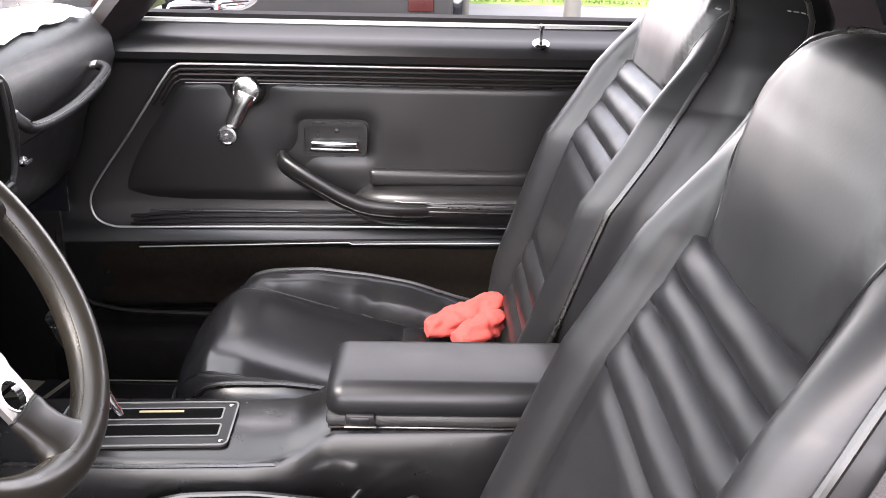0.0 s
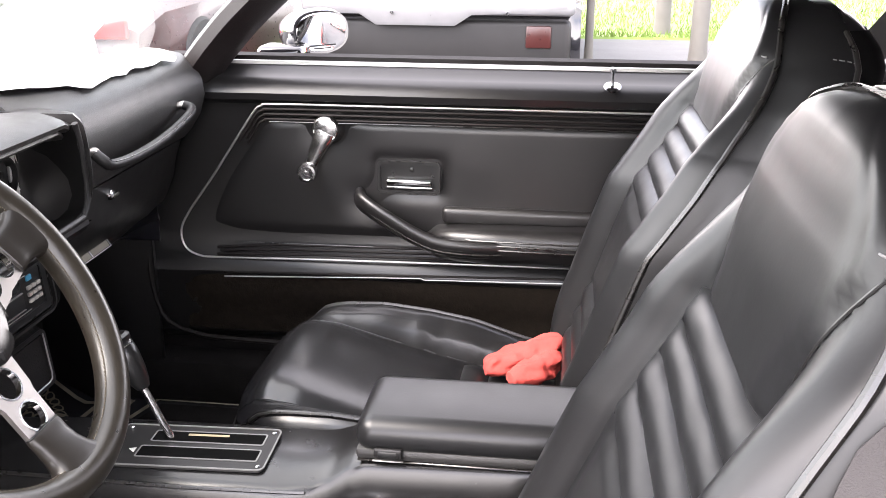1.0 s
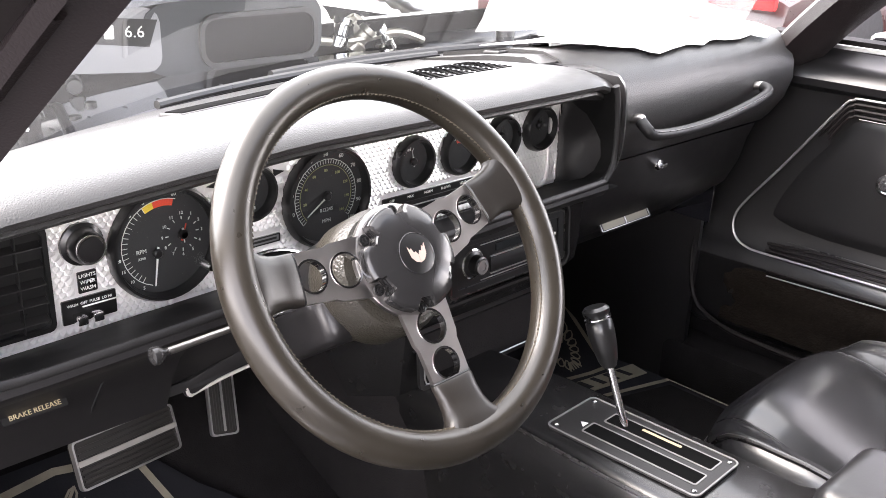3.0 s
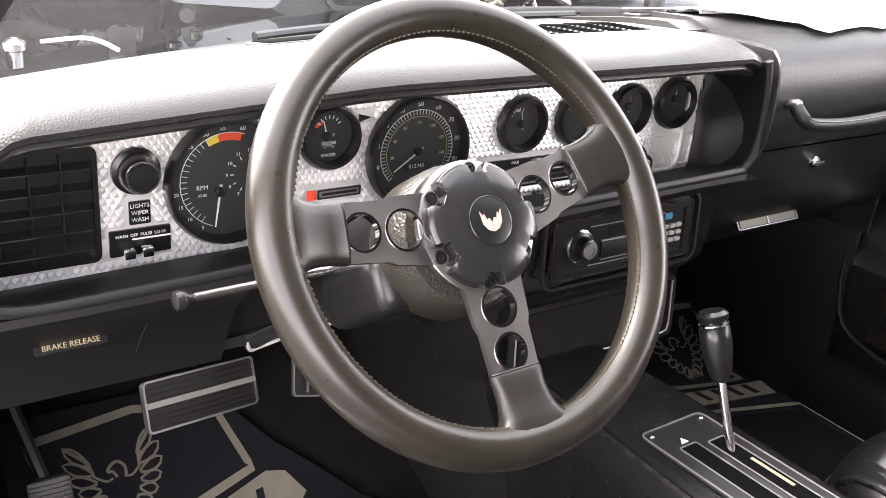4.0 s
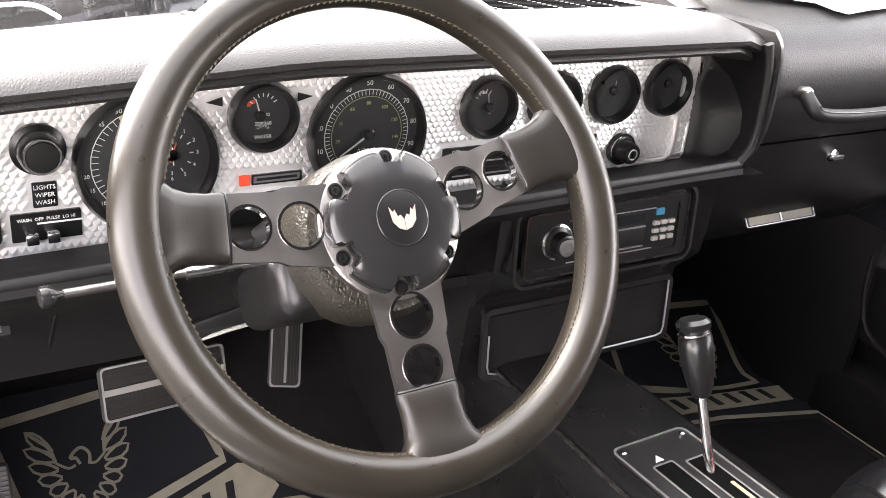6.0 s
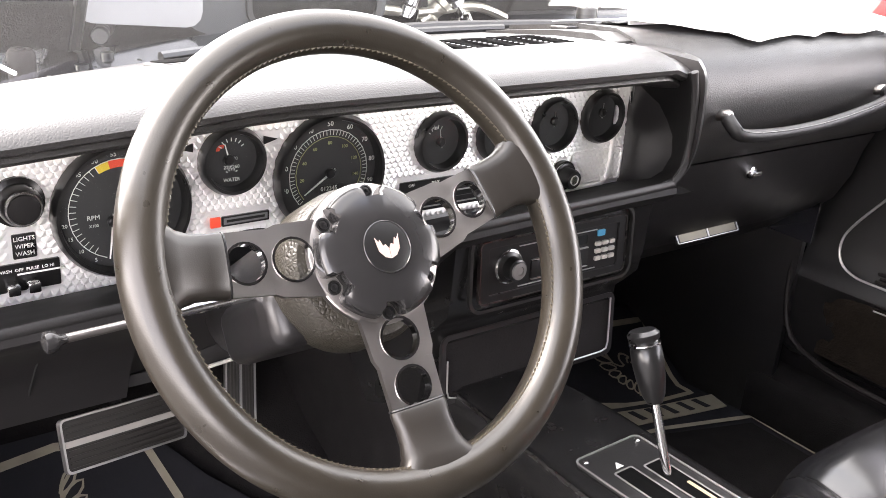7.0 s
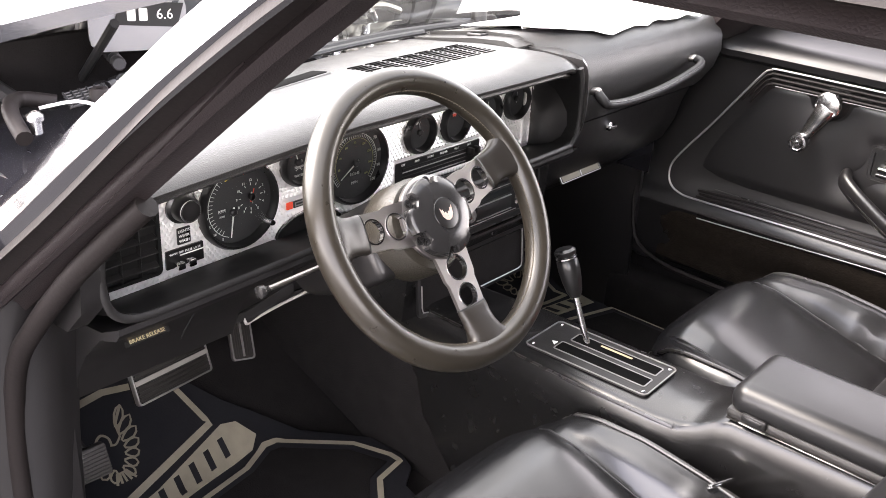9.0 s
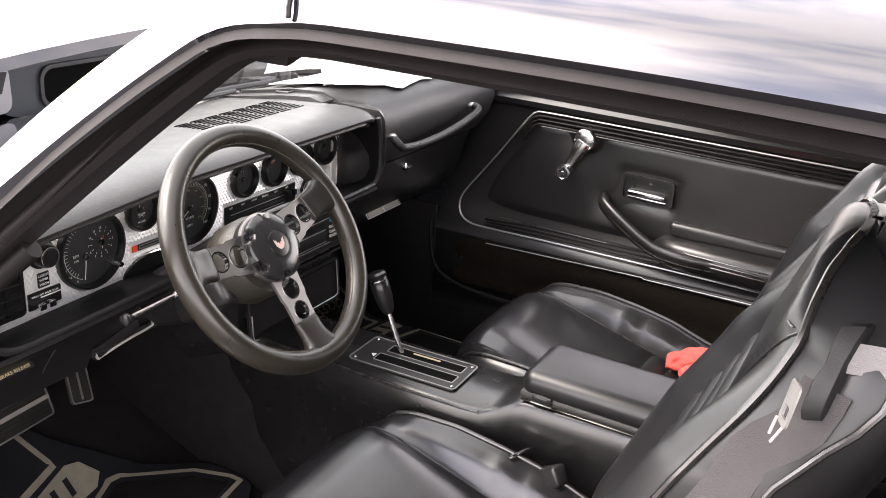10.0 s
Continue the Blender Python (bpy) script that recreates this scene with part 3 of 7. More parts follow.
def build_front():
    # cowl, bay sides and raised bonnet
    rings = []
    for dx, z in ((.0, .905), (-.05, .896), (-.09, .889), (-.21, .886), (-.245, .880), (-.25, .84)):
        rings.append([Vector((wx(y) + dx, y, z - .05 * abs((y - YC) / .75) ** 3)) for y in np.linspace(.32, 1.82, 17)])
    part("cowl", slab(rings, .006), PAINT, car_shell, "satin black cowl panel below the windscreen")
    for k in range(26):
        y = .46 + k * .05
        part("cowl_slot", rbox((.034, .005, .004), (wx(y) - .115, y, .886 - .05 * abs((y - YC) / .75) ** 3), .001, 1), GAUGE_BLACK, car_shell)
    # wings
    for s, y0 in ((-1, .30), (1, 1.84)):
        rings = []
        for x in np.linspace(-.62, -2.3, 29):
            d = (-.62 - x) * .03
            zb = arch(x, -1.58)
            rings.append([Vector((x, y0 + s * .155, zb)), Vector((x, y0 + s * .17, zb * .35 + .42)), Vector((x, y0 + s * .16, .70 - d)), Vector((x, y0 + s * .11, .83 - d)), Vector((x, y0 + s * .02, .872 - d)), Vector((x, y0 - s * .10, .868 - d)), Vector((x, y0 - s * .13, .84 - d)), Vector((x, y0 - s * .14, .60))])
        part("front_wing", slab(rings, .004), PAINT, car_shell, "glossy black front wing")
    # engine bay bottom and radiator wall
    part("bay_floor", rbox((1.3, 1.3, .02), (-1.75, YC, .45), .002), ENGINE_BLACK, car_shell)
    part("radiator_support", rbox((.04, 1.35, .14), (-2.28, YC, .80), .01), COWL_PAINT, car_shell)
    # raised bonnet, hinged at the nose
    rings = []
    for u in np.linspace(0, 1, 8):
        row = []
        for v in np.linspace(-1, 1, 13):
            y = YC + v * .66
            x = -.90 - 1.35 * u + .05 * v * v * (1 - u)
            z = 1.000 + .03 * (v * .6) + .025 * (1 - v * v) + .02 * math.sin(u * 3.1) - .055 * u
            row.append(Vector((x, y, z)))
        rings.append(row)
    part("bonnet", slab(rings, .02), PAINT, car_shell, "raised glossy black bonnet reflecting white sky")
    part("bonnet_prop", rod((-1.15, .78, .86), (-1.12, .80, 1.0), .008), ENGINE_BLACK, car_shell)
    part("bonnet_prop", rod((-1.15, .78, .86), (-1.06, .83, 1.0), .008), ENGINE_BLACK, car_shell)


build_floor()
build_pillars()
build_roof()
build_glass()
build_rear()
build_tail()
build_front()


def build_jamb():
    # hinge pillar behind the open driver's door
    rings = []
    for z in np.linspace(.24, .83, 16):
        d = lerp(z, [.24, .45, .62, .74, .80, .83], [.02, .0, .01, .03, .045, .055])
        edge = spline([(-.78, .30, z), (-.70, .308, z), (-.635 + d, .330, z), (-.600 + d, .352, z), (-.588 + d, .375, z), (-.584 + d, .400, z), (-.592 + d, .425, z), (-.62 + d, .440, z), (-.78, .44, z)], 26)
        rings.append([q + Vector((.003 * noise.noise((q.y * 30, q.z * 9, 1)), 0, 0)) for q in edge])
    bm = loft(rings)
    part("hinge_pillar", bm, HARD_PLASTIC, car_shell, "dark hinge pillar beside the dashboard")
    seal = spline([(-.380, .412, .955), (-.425, .398, .910), (-.470, .385, .862), (-.520, .372, .800), (-.560, .366, .74), (-.585, .365, .64), (-.590, .365, .5), (-.575, .365, .38), (-.50, .365, .335), (-.2, .365, .33)], 48)
    part("door_seal", tube(seal, .0105, 12), RUBBER, car_shell, "black rubber door opening seal")
    part("sill_corner", rbox((.10, .06, .05), (-.60, .30, .835), .02, 3, Euler((0, radians(-25), radians(8))).to_matrix()), RUBBER, car_shell, "torn rubber corner at the pillar foot")
    part("hinge", rbox((.05, .03, .07), (-.66, .30, .58), .006), BRUSHED, car_shell)
    part("hinge_bolt", lathe([(.010, 0), (.010, .008), (.006, .012)], (-.635, .30, .60), (1, 0, 0), 6), CHROME, car_shell)
    # kick panel
    rings = [[Vector((x, .425 + d, z)) for x, d in ((-.58, .0), (-.75, .01), (-1.0, .02))] for z in (.26, .45, .66, .78)]
    part("kick_panel", slab(rings, .012), HARD_PLASTIC, car_shell, "black kick panel beside the pedals")
    rings = [[Vector((x, 1.735 - d, z)) for x, d in ((-.650, .0), (-.78, .012), (-1.0, .03))] for z in (.26, .45, .66, .92)]
    part("kick_panel", slab(rings, .012), HARD_PLASTIC, car_shell, "black kick panel below the glove box")
    seal = spline([(-.59, 1.745, .93), (-.645, 1.738, .80), (-.660, 1.730, .62), (-.650, 1.722, .47), (-.590, 1.714, .415), (-.40, 1.712, .402), (.2, 1.712, .40), (.55, 1.72, .40)], 40)
    part("door_seal", tube(seal, .005, 8), RUBBER, car_shell, "black rubber seal round the far door")


build_jamb()

# ---------------- dashboard ----------------
dash = thing("dashboard", (-.6, YC, .6), "black grained vinyl dashboard with engine-turned instrument panel", "dashboard")
FX = -.560                      # face of the instrument panel


def panel_low(y):
    # lower edge of the panel, rising a little towards the passenger
    return lerp(y, [.40, .45, 1.20, 1.25], [.7725, .7725, .7865, .7865])


def lip_z(y):
    return lerp(y, [.40, .50, 1.10, 1.25], [.8000, .8000, .8150, .8150])



def build_pad():
    # top pad with rolled brow, from the driver's door to past the gauges
    rings = []
    for y in list(np.linspace(.425, .47, 5)) + list(np.linspace(.50, 1.11, 22)) + [1.135, 1.156, 1.168, 1.176]:
        e = 1 - step(y, .425, .475)
        g = step(y, 1.132, 1.178)
        dz = -.035 * e ** 2 - .012 * g
        dx = -.02 * e * e - .014 * g
        b = wx(y) + .012
        low = .016 * min(max((.72 - y) / .26, 0.0), 1.0)
        prof = [(b, .915 + .3 * dz), ((b - .50) / 2, .936 + .5 * dz), (-.54 + dx, .9460 + dz), (-.512 + dx, .9478 + dz), (-.494 + dx, .9468 + dz), (-.480 + dx, .9435 + dz), (-.470 + dx, .9390 + dz), (-.4655 + dx, .9345 + dz), (-.4665 + dx, .9305 + dz), (-.4720 + dx, .9278 + dz), (-.4785 + dx, .9272 + dz),
                (-.4765 + dx, .9258 + dz), (-.4755 + dx, .9225 + dz), (-.4785 + dx, .9195 + dz), (-.4880 + dx, .9178 + dz), (-.510 + dx, .9140 + dz), (-.520 + dx, .9110 + .8 * dz), (FX - .004, .9075 + .5 * dz), (FX - .03, .9070 + .4 * dz), (b, .880)]
        rings.append([Vector((x, y, z - low * step(x, -.60, -.50))) for x, z in prof])
    part("brow_pad", loft(rings), DASH_PAD, dash, "grained black vinyl brow over the gauges")
    # passenger side pad
    rings = []
    for y in list(np.linspace(1.185, 1.72, 20)):
        b = wx(y) + .012
        q = step(y, 1.185, 1.235)
        prof = [(b, .918), (-.66, .940), (-.60, .945), (-.562, .938), (-.538, .920), (-.526, .895), (-.523, .868), (-.533, .835), (-.553, .805), (-.566, .791), (-.572, .789), (-.60, .789), (b, .84)]
        out = []
        for x, z in prof:
            k = 1 - .25 * (1 - q) * (x > -.62)
            out.append(Vector((-.60 + (x + .60) * k, y, z + .004 * (1 - q) * (z > .9))))
        rings.append(out)
    part("passenger_pad", loft(rings), DASH_PAD, dash, "rounded black vinyl pad on the passenger side")
    # pad between brow and passenger side, behind the housing
    rings = [[Vector((x, y, z)) for x, z in ((wx(y) + .012, .9165), (-.66, .938), (-.60, .945), (-.575, .940), (-.575, .80), (wx(y) + .012, .84))] for y in (1.150, 1.170, 1.190)]
    part("pad_joint", loft(rings), DASH_PAD, dash)
    # recessed housing round the gauges, open towards the driver
    front = [(1.164, .930), (1.171, .905), (1.175, .870), (1.175, .848), (1.171, .830), (1.160, .8185), (1.140, .8150)] + [(y, lip_z(y)) for y in (.95, .80, .65, .50)] + [(.452, .8010), (.430, .808), (.418, .824), (.414, .855), (.420, .888), (.436, .906)]
    back = [(1.181, .9065), (1.190, .870), (1.198, .825), (1.201, .800), (1.2015, .790), (1.200, .7855), (1.192, .7845)] + [(y, panel_low(y) - .002) for y in (.95, .80, .65, .50)] + [(.446, .7705), (.439, .7725), (.4355, .790), (.4345, .850), (.4365, .880), (.4450, .8950)]
    wall = []
    for k in range(5):
        u = k / 4
        wall.append([Vector((-.470 + (FX - .002 + .470) * u, f[0] + (g[0] - f[0]) * u, f[1] + (g[1] - f[1]) * u)) for f, g in zip(front, back)])
    part("housing_wall", slab(wall, .004), HOUSING_BLACK, dash, "smooth black recess wall round the panel")
    nose = spline([(-.470, y, z) for y, z in front], 90)
    part("housing_lip", sweep(nose, [(a * .9, b * 1.1) for a, b in circle(.0040, 10)]), MATTE_PLASTIC, dash, "rounded lip of the housing")
    # outer right end of the housing
    prof = [(-.475, .938), (-.464, .926), (-.460, .90), (-.459, .865), (-.463, .838), (-.474, .817), (-.50, .800), (-.575, .785), (-.590, .80), (-.590, .938)]
    fine = [(p.x, p.z) for p in spline([(x, 0, z) for x, z in prof], 40)]
    rings = []
    for k in range(9):
        u = k / 8
        y = 1.177 + .048 * u
        rings.append([Vector((x - (.003 - .002 * min(1, u * 4)) - max(0, x + .575) * .80 * u ** 1.6, y, z - .004 * u * u * (z > .9))) for x, z in fine])
    part("housing_end", loft(rings), HARD_PLASTIC, dash, "rounded right end of the gauge housing")
    # left end
    rings = [[Vector((x, y, z)) for x, z in ((-.490, .915), (-.474, .895), (-.466, .86), (-.470, .825), (-.50, .795), (-.58, .79), (-.60, .90), (-.53, .918))] for y in (.392, .400, .408, .413)]
    part("housing_end", loft(rings), HARD_PLASTIC, dash)
    # face below the lip
    prof = [(-.468, -.003), (-.467, -.009), (-.474, -.018), (-.50, -.028), (-.56, -.036), (-.585, -.036), (-.585, -.031), (-.50, -.019)]
    rings = [[Vector((x, y, lip_z(y) + z)) for x, z in prof] for y in np.linspace(.425, 1.165, 12)]
    part("lower_lip", loft(rings), HARD_PLASTIC, dash, "black moulded face below the gauges")


def build_knee():
    # lower dash left of the column
    prof = [(-.500, .776), (-.520, .758), (-.548, .730), (-.566, .700), (-.582, .662), (-.600, .655), (-.66, .66), (-.70, .72), (-.60, .770)]
    rings = [[Vector((x, y, z)) for x, z in prof] for y in np.linspace(.430, .635, 7)]
    part("knee_panel", loft(rings), HARD_PLASTIC, dash, "black lower dash panel")
    rings = [[Vector((x - .03, y, z - .004)) for x, z in prof] for y in np.linspace(.60, .98, 8)]
    part("column_panel", loft(rings), HARD_PLASTIC, dash)
    part("panel_seam", tube(spline([(-.512, .565, .776), (-.545, .560, .735), (-.572, .556, .690), (-.588, .556, .66)], 12), .0016, 6), GAUGE_BLACK, dash)
    part("release_bar", tube(spline([(-.602, .668, .662), (-.600, .670, .654), (-.603, .680, .653), (-.598, .715, .662), (-.598, .764, .666), (-.597, .771, .670), (-.600, .771, .678)], 24), .0019, 8), ZINC, dash, "thin steel bar below the column")
    part("bar_backing", rbox((.010, .085, .020), (-.606, .708, .668), .003, 2, Euler((radians(12), 0, 0)).to_matrix()), MATTE_PLASTIC, dash)
    part("column_stub", rbox((.012, .070, .008), (-.540, .665, .757), .003, 2), HARD_PLASTIC, dash)
    m = frame3((-.5485, .5010, .7265), (0, 1, 0), (-.50, 0, .87))
    pl = part("lever_label", plate(rrect(.054, .009, .001, 3), m, .0006), GAUGE_BLACK, dash)
    part("lettering", lettering("BRAKE RELEASE", .0062, m @ Matrix.Translation((0, 0, .0014))), PRINT_GOLD, pl, "worn gold lettering")
    # centre stack below the gauges
    prof = [(-.500, .788), (-.536, .778), (-.549, .767), (-.5535, .757), (-.556, .700), (-.560, .672), (-.575, .655), (-.590, .640), (-.600, .545), (-.70, .50), (-.80, .60), (-.70, .788)]
    rings = [[Vector((x, y, z)) for x, z in prof] for y in (.955, .965, .975, 1.10, 1.215, 1.228, 1.235)]
    part("radio_housing", loft(rings), CONSOLE_PLASTIC, dash, "black centre stack holding the radio")
    # glove box door
    prof = [(-.572, .786), (-.583, .757), (-.592, .718), (-.612, .676), (-.640, .648), (-.66, .655), (-.66, .78)]
    rings = [[Vector((x, y, z)) for x, z in prof] for y in np.linspace(1.238, 1.715, 10)]
    gb = part("glove_box_door", loft(rings), HARD_PLASTIC, dash, "black glove box door")
    part("lock", lathe([(.0085, 0), (.0085, .004), (.0065, .008), (.003, .009)], (-.585, 1.452, .757), (.95, 0, .3), 16), CHROME, gb, "chrome push lock")
    part("lock_lever", rbox((.006, .023, .006), (-.575, 1.452, .758), .002), CHROME, gb)
    m = frame3((-.6175, 1.430, .6655), (0, 1, .0), (-.55, 0, .8))
    st = part("trim_plate", plate(rrect(.124, .017, .002, 3), m, .003, .001), MATTE_PLASTIC, gb, "pale framed badge strip")
    for o in (-.030, .030):
        part("brushed_panel", plate(rrect(.054, .0115, .0012, 3), m @ Matrix.Translation((o, 0, .0030)), .0009), material("dull_badge_metal", (.20, .185, .14), .5, metal=.4), st)
    part("strip_frame", ring_plate(rrect(.124, .016, .002, 3), rrect(.1215, .0138, .001, 3), m @ Matrix.Translation((0, 0, .003)), .0012), TRIM_SILVER, st)
    part("strip_face", plate(rrect(.118, .0118, .001, 3), m @ Matrix.Translation((0, 0, .003)), .0006), BELT_WEB, st)
    part("badge_bar", plate(rrect(.003, .012, .0005, 3), m @ Matrix.Translation((0, 0, .0037)), .0006), TRIM_SILVER, st)
    # underside below the glove box
    rings = [[Vector((x, y, z)) for x, z in ((-.645, .648), (-.70, .60), (-.82, .56), (-1.05, .60))] for y in (1.22, 1.5, 1.73)]
    part("under_tray", slab(rings, .01), MATTE_PLASTIC, dash)
    rings = [[Vector((x, y, z)) for x, z in ((-.60, .66), (-.72, .63), (-1.0, .66))] for y in (.43, .7, 1.0)]
    part("under_tray", slab(rings, .01), MATTE_PLASTIC, dash)


def build_grab():
    gh = thing("grab_handle", (-.52, 1.44, .85), "black padded grab handle with chrome posts on the dash", "handle")
    path = spline([(-.514, 1.288, .862), (-.502, 1.289, .852), (-.497, 1.300, .845), (-.493, 1.36, .842), (-.491, 1.44, .845), (-.492, 1.52, .853), (-.495, 1.580, .862), (-.501, 1.596, .868), (-.512, 1.600, .870)], 34)
    part("bar", sweep(path, [(a * 1.25, b * 1.35) for a, b in circle(.0060, 12)]), MATTE_PLASTIC, gh)
    # thin bead put in for the pale highlight along the bar's top
    part("bright_edge", tube([p + Vector((.006, 0, .005)) for p in path[3:-3]], .0009, 6), PIPING, gh)
    for y, z in ((1.288, .866), (1.600, .872)):
        part("post", lathe([(.0065, 0), (.0065, .014), (.004, .018)], (-.526, y, z - .004), (1, 0, .25), 12), SPOKE_METAL, gh)


def build_vents():
    # speaker grille of slots on top of the pad, and two defroster slots
    def top_z(x, y=1.0):
        b = wx(y) + .012
        return lerp(x, [b, (b - .50) / 2, -.53, -.495], [.915, .936, .9465, .949]) + .0016
    for r in range(9):
        for c in range(7):
            x = -.577 - r * .0098
            y = .898 + c * .0325 + .0012 * (r - 4)
            part("grille_slot", rbox((.0034, .0265, .0016), (x, y, top_z(x, y) - .0012), .0004, 1, Euler((0, radians(-7), 0)).to_matrix()), SLOT_BLACK, dash)
    for x, y, length, turn, up in ((-.653, .773, .160, 10.8, 0), (-.665, 1.258, .165, -7.0, .0058)):
        way = Euler((0, radians(-8), radians(turn))).to_matrix()
        vt = part("defroster_vent", rbox((.033, length + .010, .005), (x, y, top_z(x, y) + up - .0022), .0022, 3, way), DASH_PAD, dash, "low rim of the defroster slot")
        part("slot", rbox((.026, length + .002, .004), (x, y, top_z(x, y) + up - .0006), .0014, 2, way), SLOT_BLACK, vt)


def scales(x0, y0, y1, z0, z1, skip):
    """Engine-turned skin: overlapping round scales, each a little tilted."""
    vs, fs = [], []
    py, pz, r = .0062, .0048, .0042
    row = 0
    z = z1 - .003
    while z > z0 + .002:
        y = y0 + .005 + (row % 2) * py / 2
        while y < y1 - .004:
            if not skip(y, z):
                k = len(vs)
                n = 8
                vs.append((x0 + .0019, y - r * .35, z - r * .60))
                for i in range(n + 1):
                    a = math.pi * (1 + i / n)
                    vs.append((x0 + .0002, y + r * math.cos(a), z + r * math.sin(a) * .95))
                vs.append((x0 + .0002, y + r * .9, z + .003))
                vs.append((x0 + .0002, y - r * .9, z + .003))
                m = n + 3
                for i in range(m):
                    fs.append((k, k + 1 + i, k + 1 + (i + 1) % m))
            y += py
        z -= pz
        row += 1
    me = bpy.data.meshes.new("scale_skin")
    me.from_pydata(vs, [], fs)
    me.materials.append(ALU)
    ob = new("scale_skin", me)
    return ob


def build_panel():
    ip = thing("instrument_panel", (FX, .8, .80), "engine-turned aluminium instrument panel with round black gauges", "instrument panel")
    outline = [(.440, .7715), (1.196, .7855), (1.199, .789), (1.176, .9045), (.475, .9045), (.445, .889), (.436, .870)]
    bm = bmesh.new()
    v0 = [bm.verts.new((FX - .006, y, z)) for y, z in outline]
    v1 = [bm.verts.new((FX, y, z)) for y, z in outline]
    bm.faces.new(v1)
    bm.faces.new(v0[::-1])
    for i in range(len(v0)):
        j = (i + 1) % len(v0)
        bm.faces.new((v0[i], v0[j], v1[j], v1[i]))
    part("panel", bm, ALU, ip, "bright engine-turned aluminium plate", smooth=False)

    holes = [(.633, .840, .0500), (.812, .846, .0500), (.722, .868, .0252), (.9285, .8615, .0252), (1.0, .862, .0252), (1.069, .864, .0252), (1.136, .867, .0252)]

    plates = [(.561, .8225, .0165, .019), (.5605, .799, .0475, .0215), (.734, .8165, .042, .0085), (.7075, .8165, .0085, .0085), (.972, .811, .170, .030), (.684, .8815, .013, .008), (.7565, .8815, .013, .008)]
    holes += [(1.09, .808, .015), (.559, .857, .0165)]

    def skip(y, z):
        if any(abs(y - a) < w / 2 + .0036 and abs(z - .001 - b) < h / 2 + .0036 for a, b, w, h in plates):
            return True
        if any((y - a) ** 2 + (z - b) ** 2 < (c + .003) ** 2 for a, b, c in holes):
            return True
        if y < .535 and z < .882 - 0.0:
            return z > .7905 and y < .530
        if z < panel_low(y) + .006 or y > 1.196 - (z - .79) * .2 - .006:
            return True
        return False
    sc = scales(FX, .442, 1.198, .770, .905, skip)
    sc.parent, sc.matrix_parent_inverse = ip, Matrix.Translation(ip.location).inverted()
    tagged(sc, "overlapping turned scales", kind="stuff")
    # bright border on the right and along the bottom
    part("border", tube([(FX + .003, 1.190, .7875), (FX + .003, 1.1955, .793), (FX + .003, 1.176, .898), (FX + .003, 1.168, .903)], .0030, 8), CHROME, ip)
    part("border", tube([(FX + .003, .440, .7735), (FX + .003, 1.195, .7875)], .0018, 8), CHROME, ip)
    part("border", tube([(FX + .0028, .452, .8995), (FX + .0028, .50, .9035), (FX + .003, 1.172, .9035)], .0014, 8), CHROME, ip)

    arch = [(FX + .004, .7350 + .052 * math.cos(radians(a)), .778 + .027 * math.sin(radians(a))) for a in range(0, 181, 10)]
    part("column_cutout", plate([(.052 * math.cos(radians(a)), .027 * math.sin(radians(a))) for a in range(0, 181, 10)], frame3((FX + .0022, .7350, .778), (0, 1, 0), (0, 0, 1)), .0025), GAUGE_BLACK, ip)
    part("border", tube(arch, .0022, 8), CHROME, ip, "bright arch over the column")

    AX = (1, 0, 0)

    def face(y, z, d=0.0):
        return frame3((FX + d, y, z), (0, 1, 0), (0, 0, 1))

    def gauge(name, y, z, r, label):
        g = part(name, lathe([(r + .0035, -.001), (r + .0035, .006), (r + .001, .011), (r - .0015, .011), (r - .003, .004), (r - .0035, -.006)], (FX, y, z), AX, 40), GAUGE_BLACK, ip, label)
        part("dial", lathe([(r - .002, .0), (r - .002, .0006)], (FX, y, z), AX, 40), DIAL, g, "dark dial face")
        bm = bmesh.new()
        bm.faces.new([bm.verts.new((FX + .0062 + .075 * r * math.sin(2 * math.pi * i / 32), y + r * .98 * math.cos(2 * math.pi * i / 32), z + r * .98 * math.sin(2 * math.pi * i / 32))) for i in range(32)])
        pane = part("lens", bm, LENS, g, "clear gauge glass")
        if pane.data.polygons[0].normal.x < 0:
            pane.data.flip_normals()
        pane.visible_shadow = False
        return g

    def marks(g, y, z, r0, r1, a0, a1, n, w, mat, bm=None):
        bm = bmesh.new()
        for i in range(n):
            a = radians(a0 + (a1 - a0) * i / (n - 1))
            m = face(y, z, .0012) @ Matrix.Rotation(a, 4, 'Z') @ Matrix.Translation(((r0 + r1) / 2, 0, 0))
            plate([(-(r1 - r0) / 2, -w), ((r1 - r0) / 2, -w), ((r1 - r0) / 2, w), (-(r1 - r0) / 2, w)], m, .0003, 0, bm)
        return part("scale_marks", bm, mat, g)

    def arc(g, y, z, r0, r1, a0, a1, mat, name="band"):
        n = 18
        pts = [(r1 * math.cos(radians(a0 + (a1 - a0) * i / n)), r1 * math.sin(radians(a0 + (a1 - a0) * i / n))) for i in range(n + 1)]
        pts += [(r0 * math.cos(radians(a1 + (a0 - a1) * i / n)), r0 * math.sin(radians(a1 + (a0 - a1) * i / n))) for i in range(n + 1)]
        part(name, plate(pts, face(y, z, .0010), .0003), mat, g)

    def figures(g, y, z, r, items, size, mat=None):
        bm = bmesh.new()
        for a, s in items:
            lettering(s, size, face(y + r * math.cos(radians(a)), z + r * math.sin(radians(a)), .0014), bm, .0002)
        part("figures", bm, mat or PRINT, g)

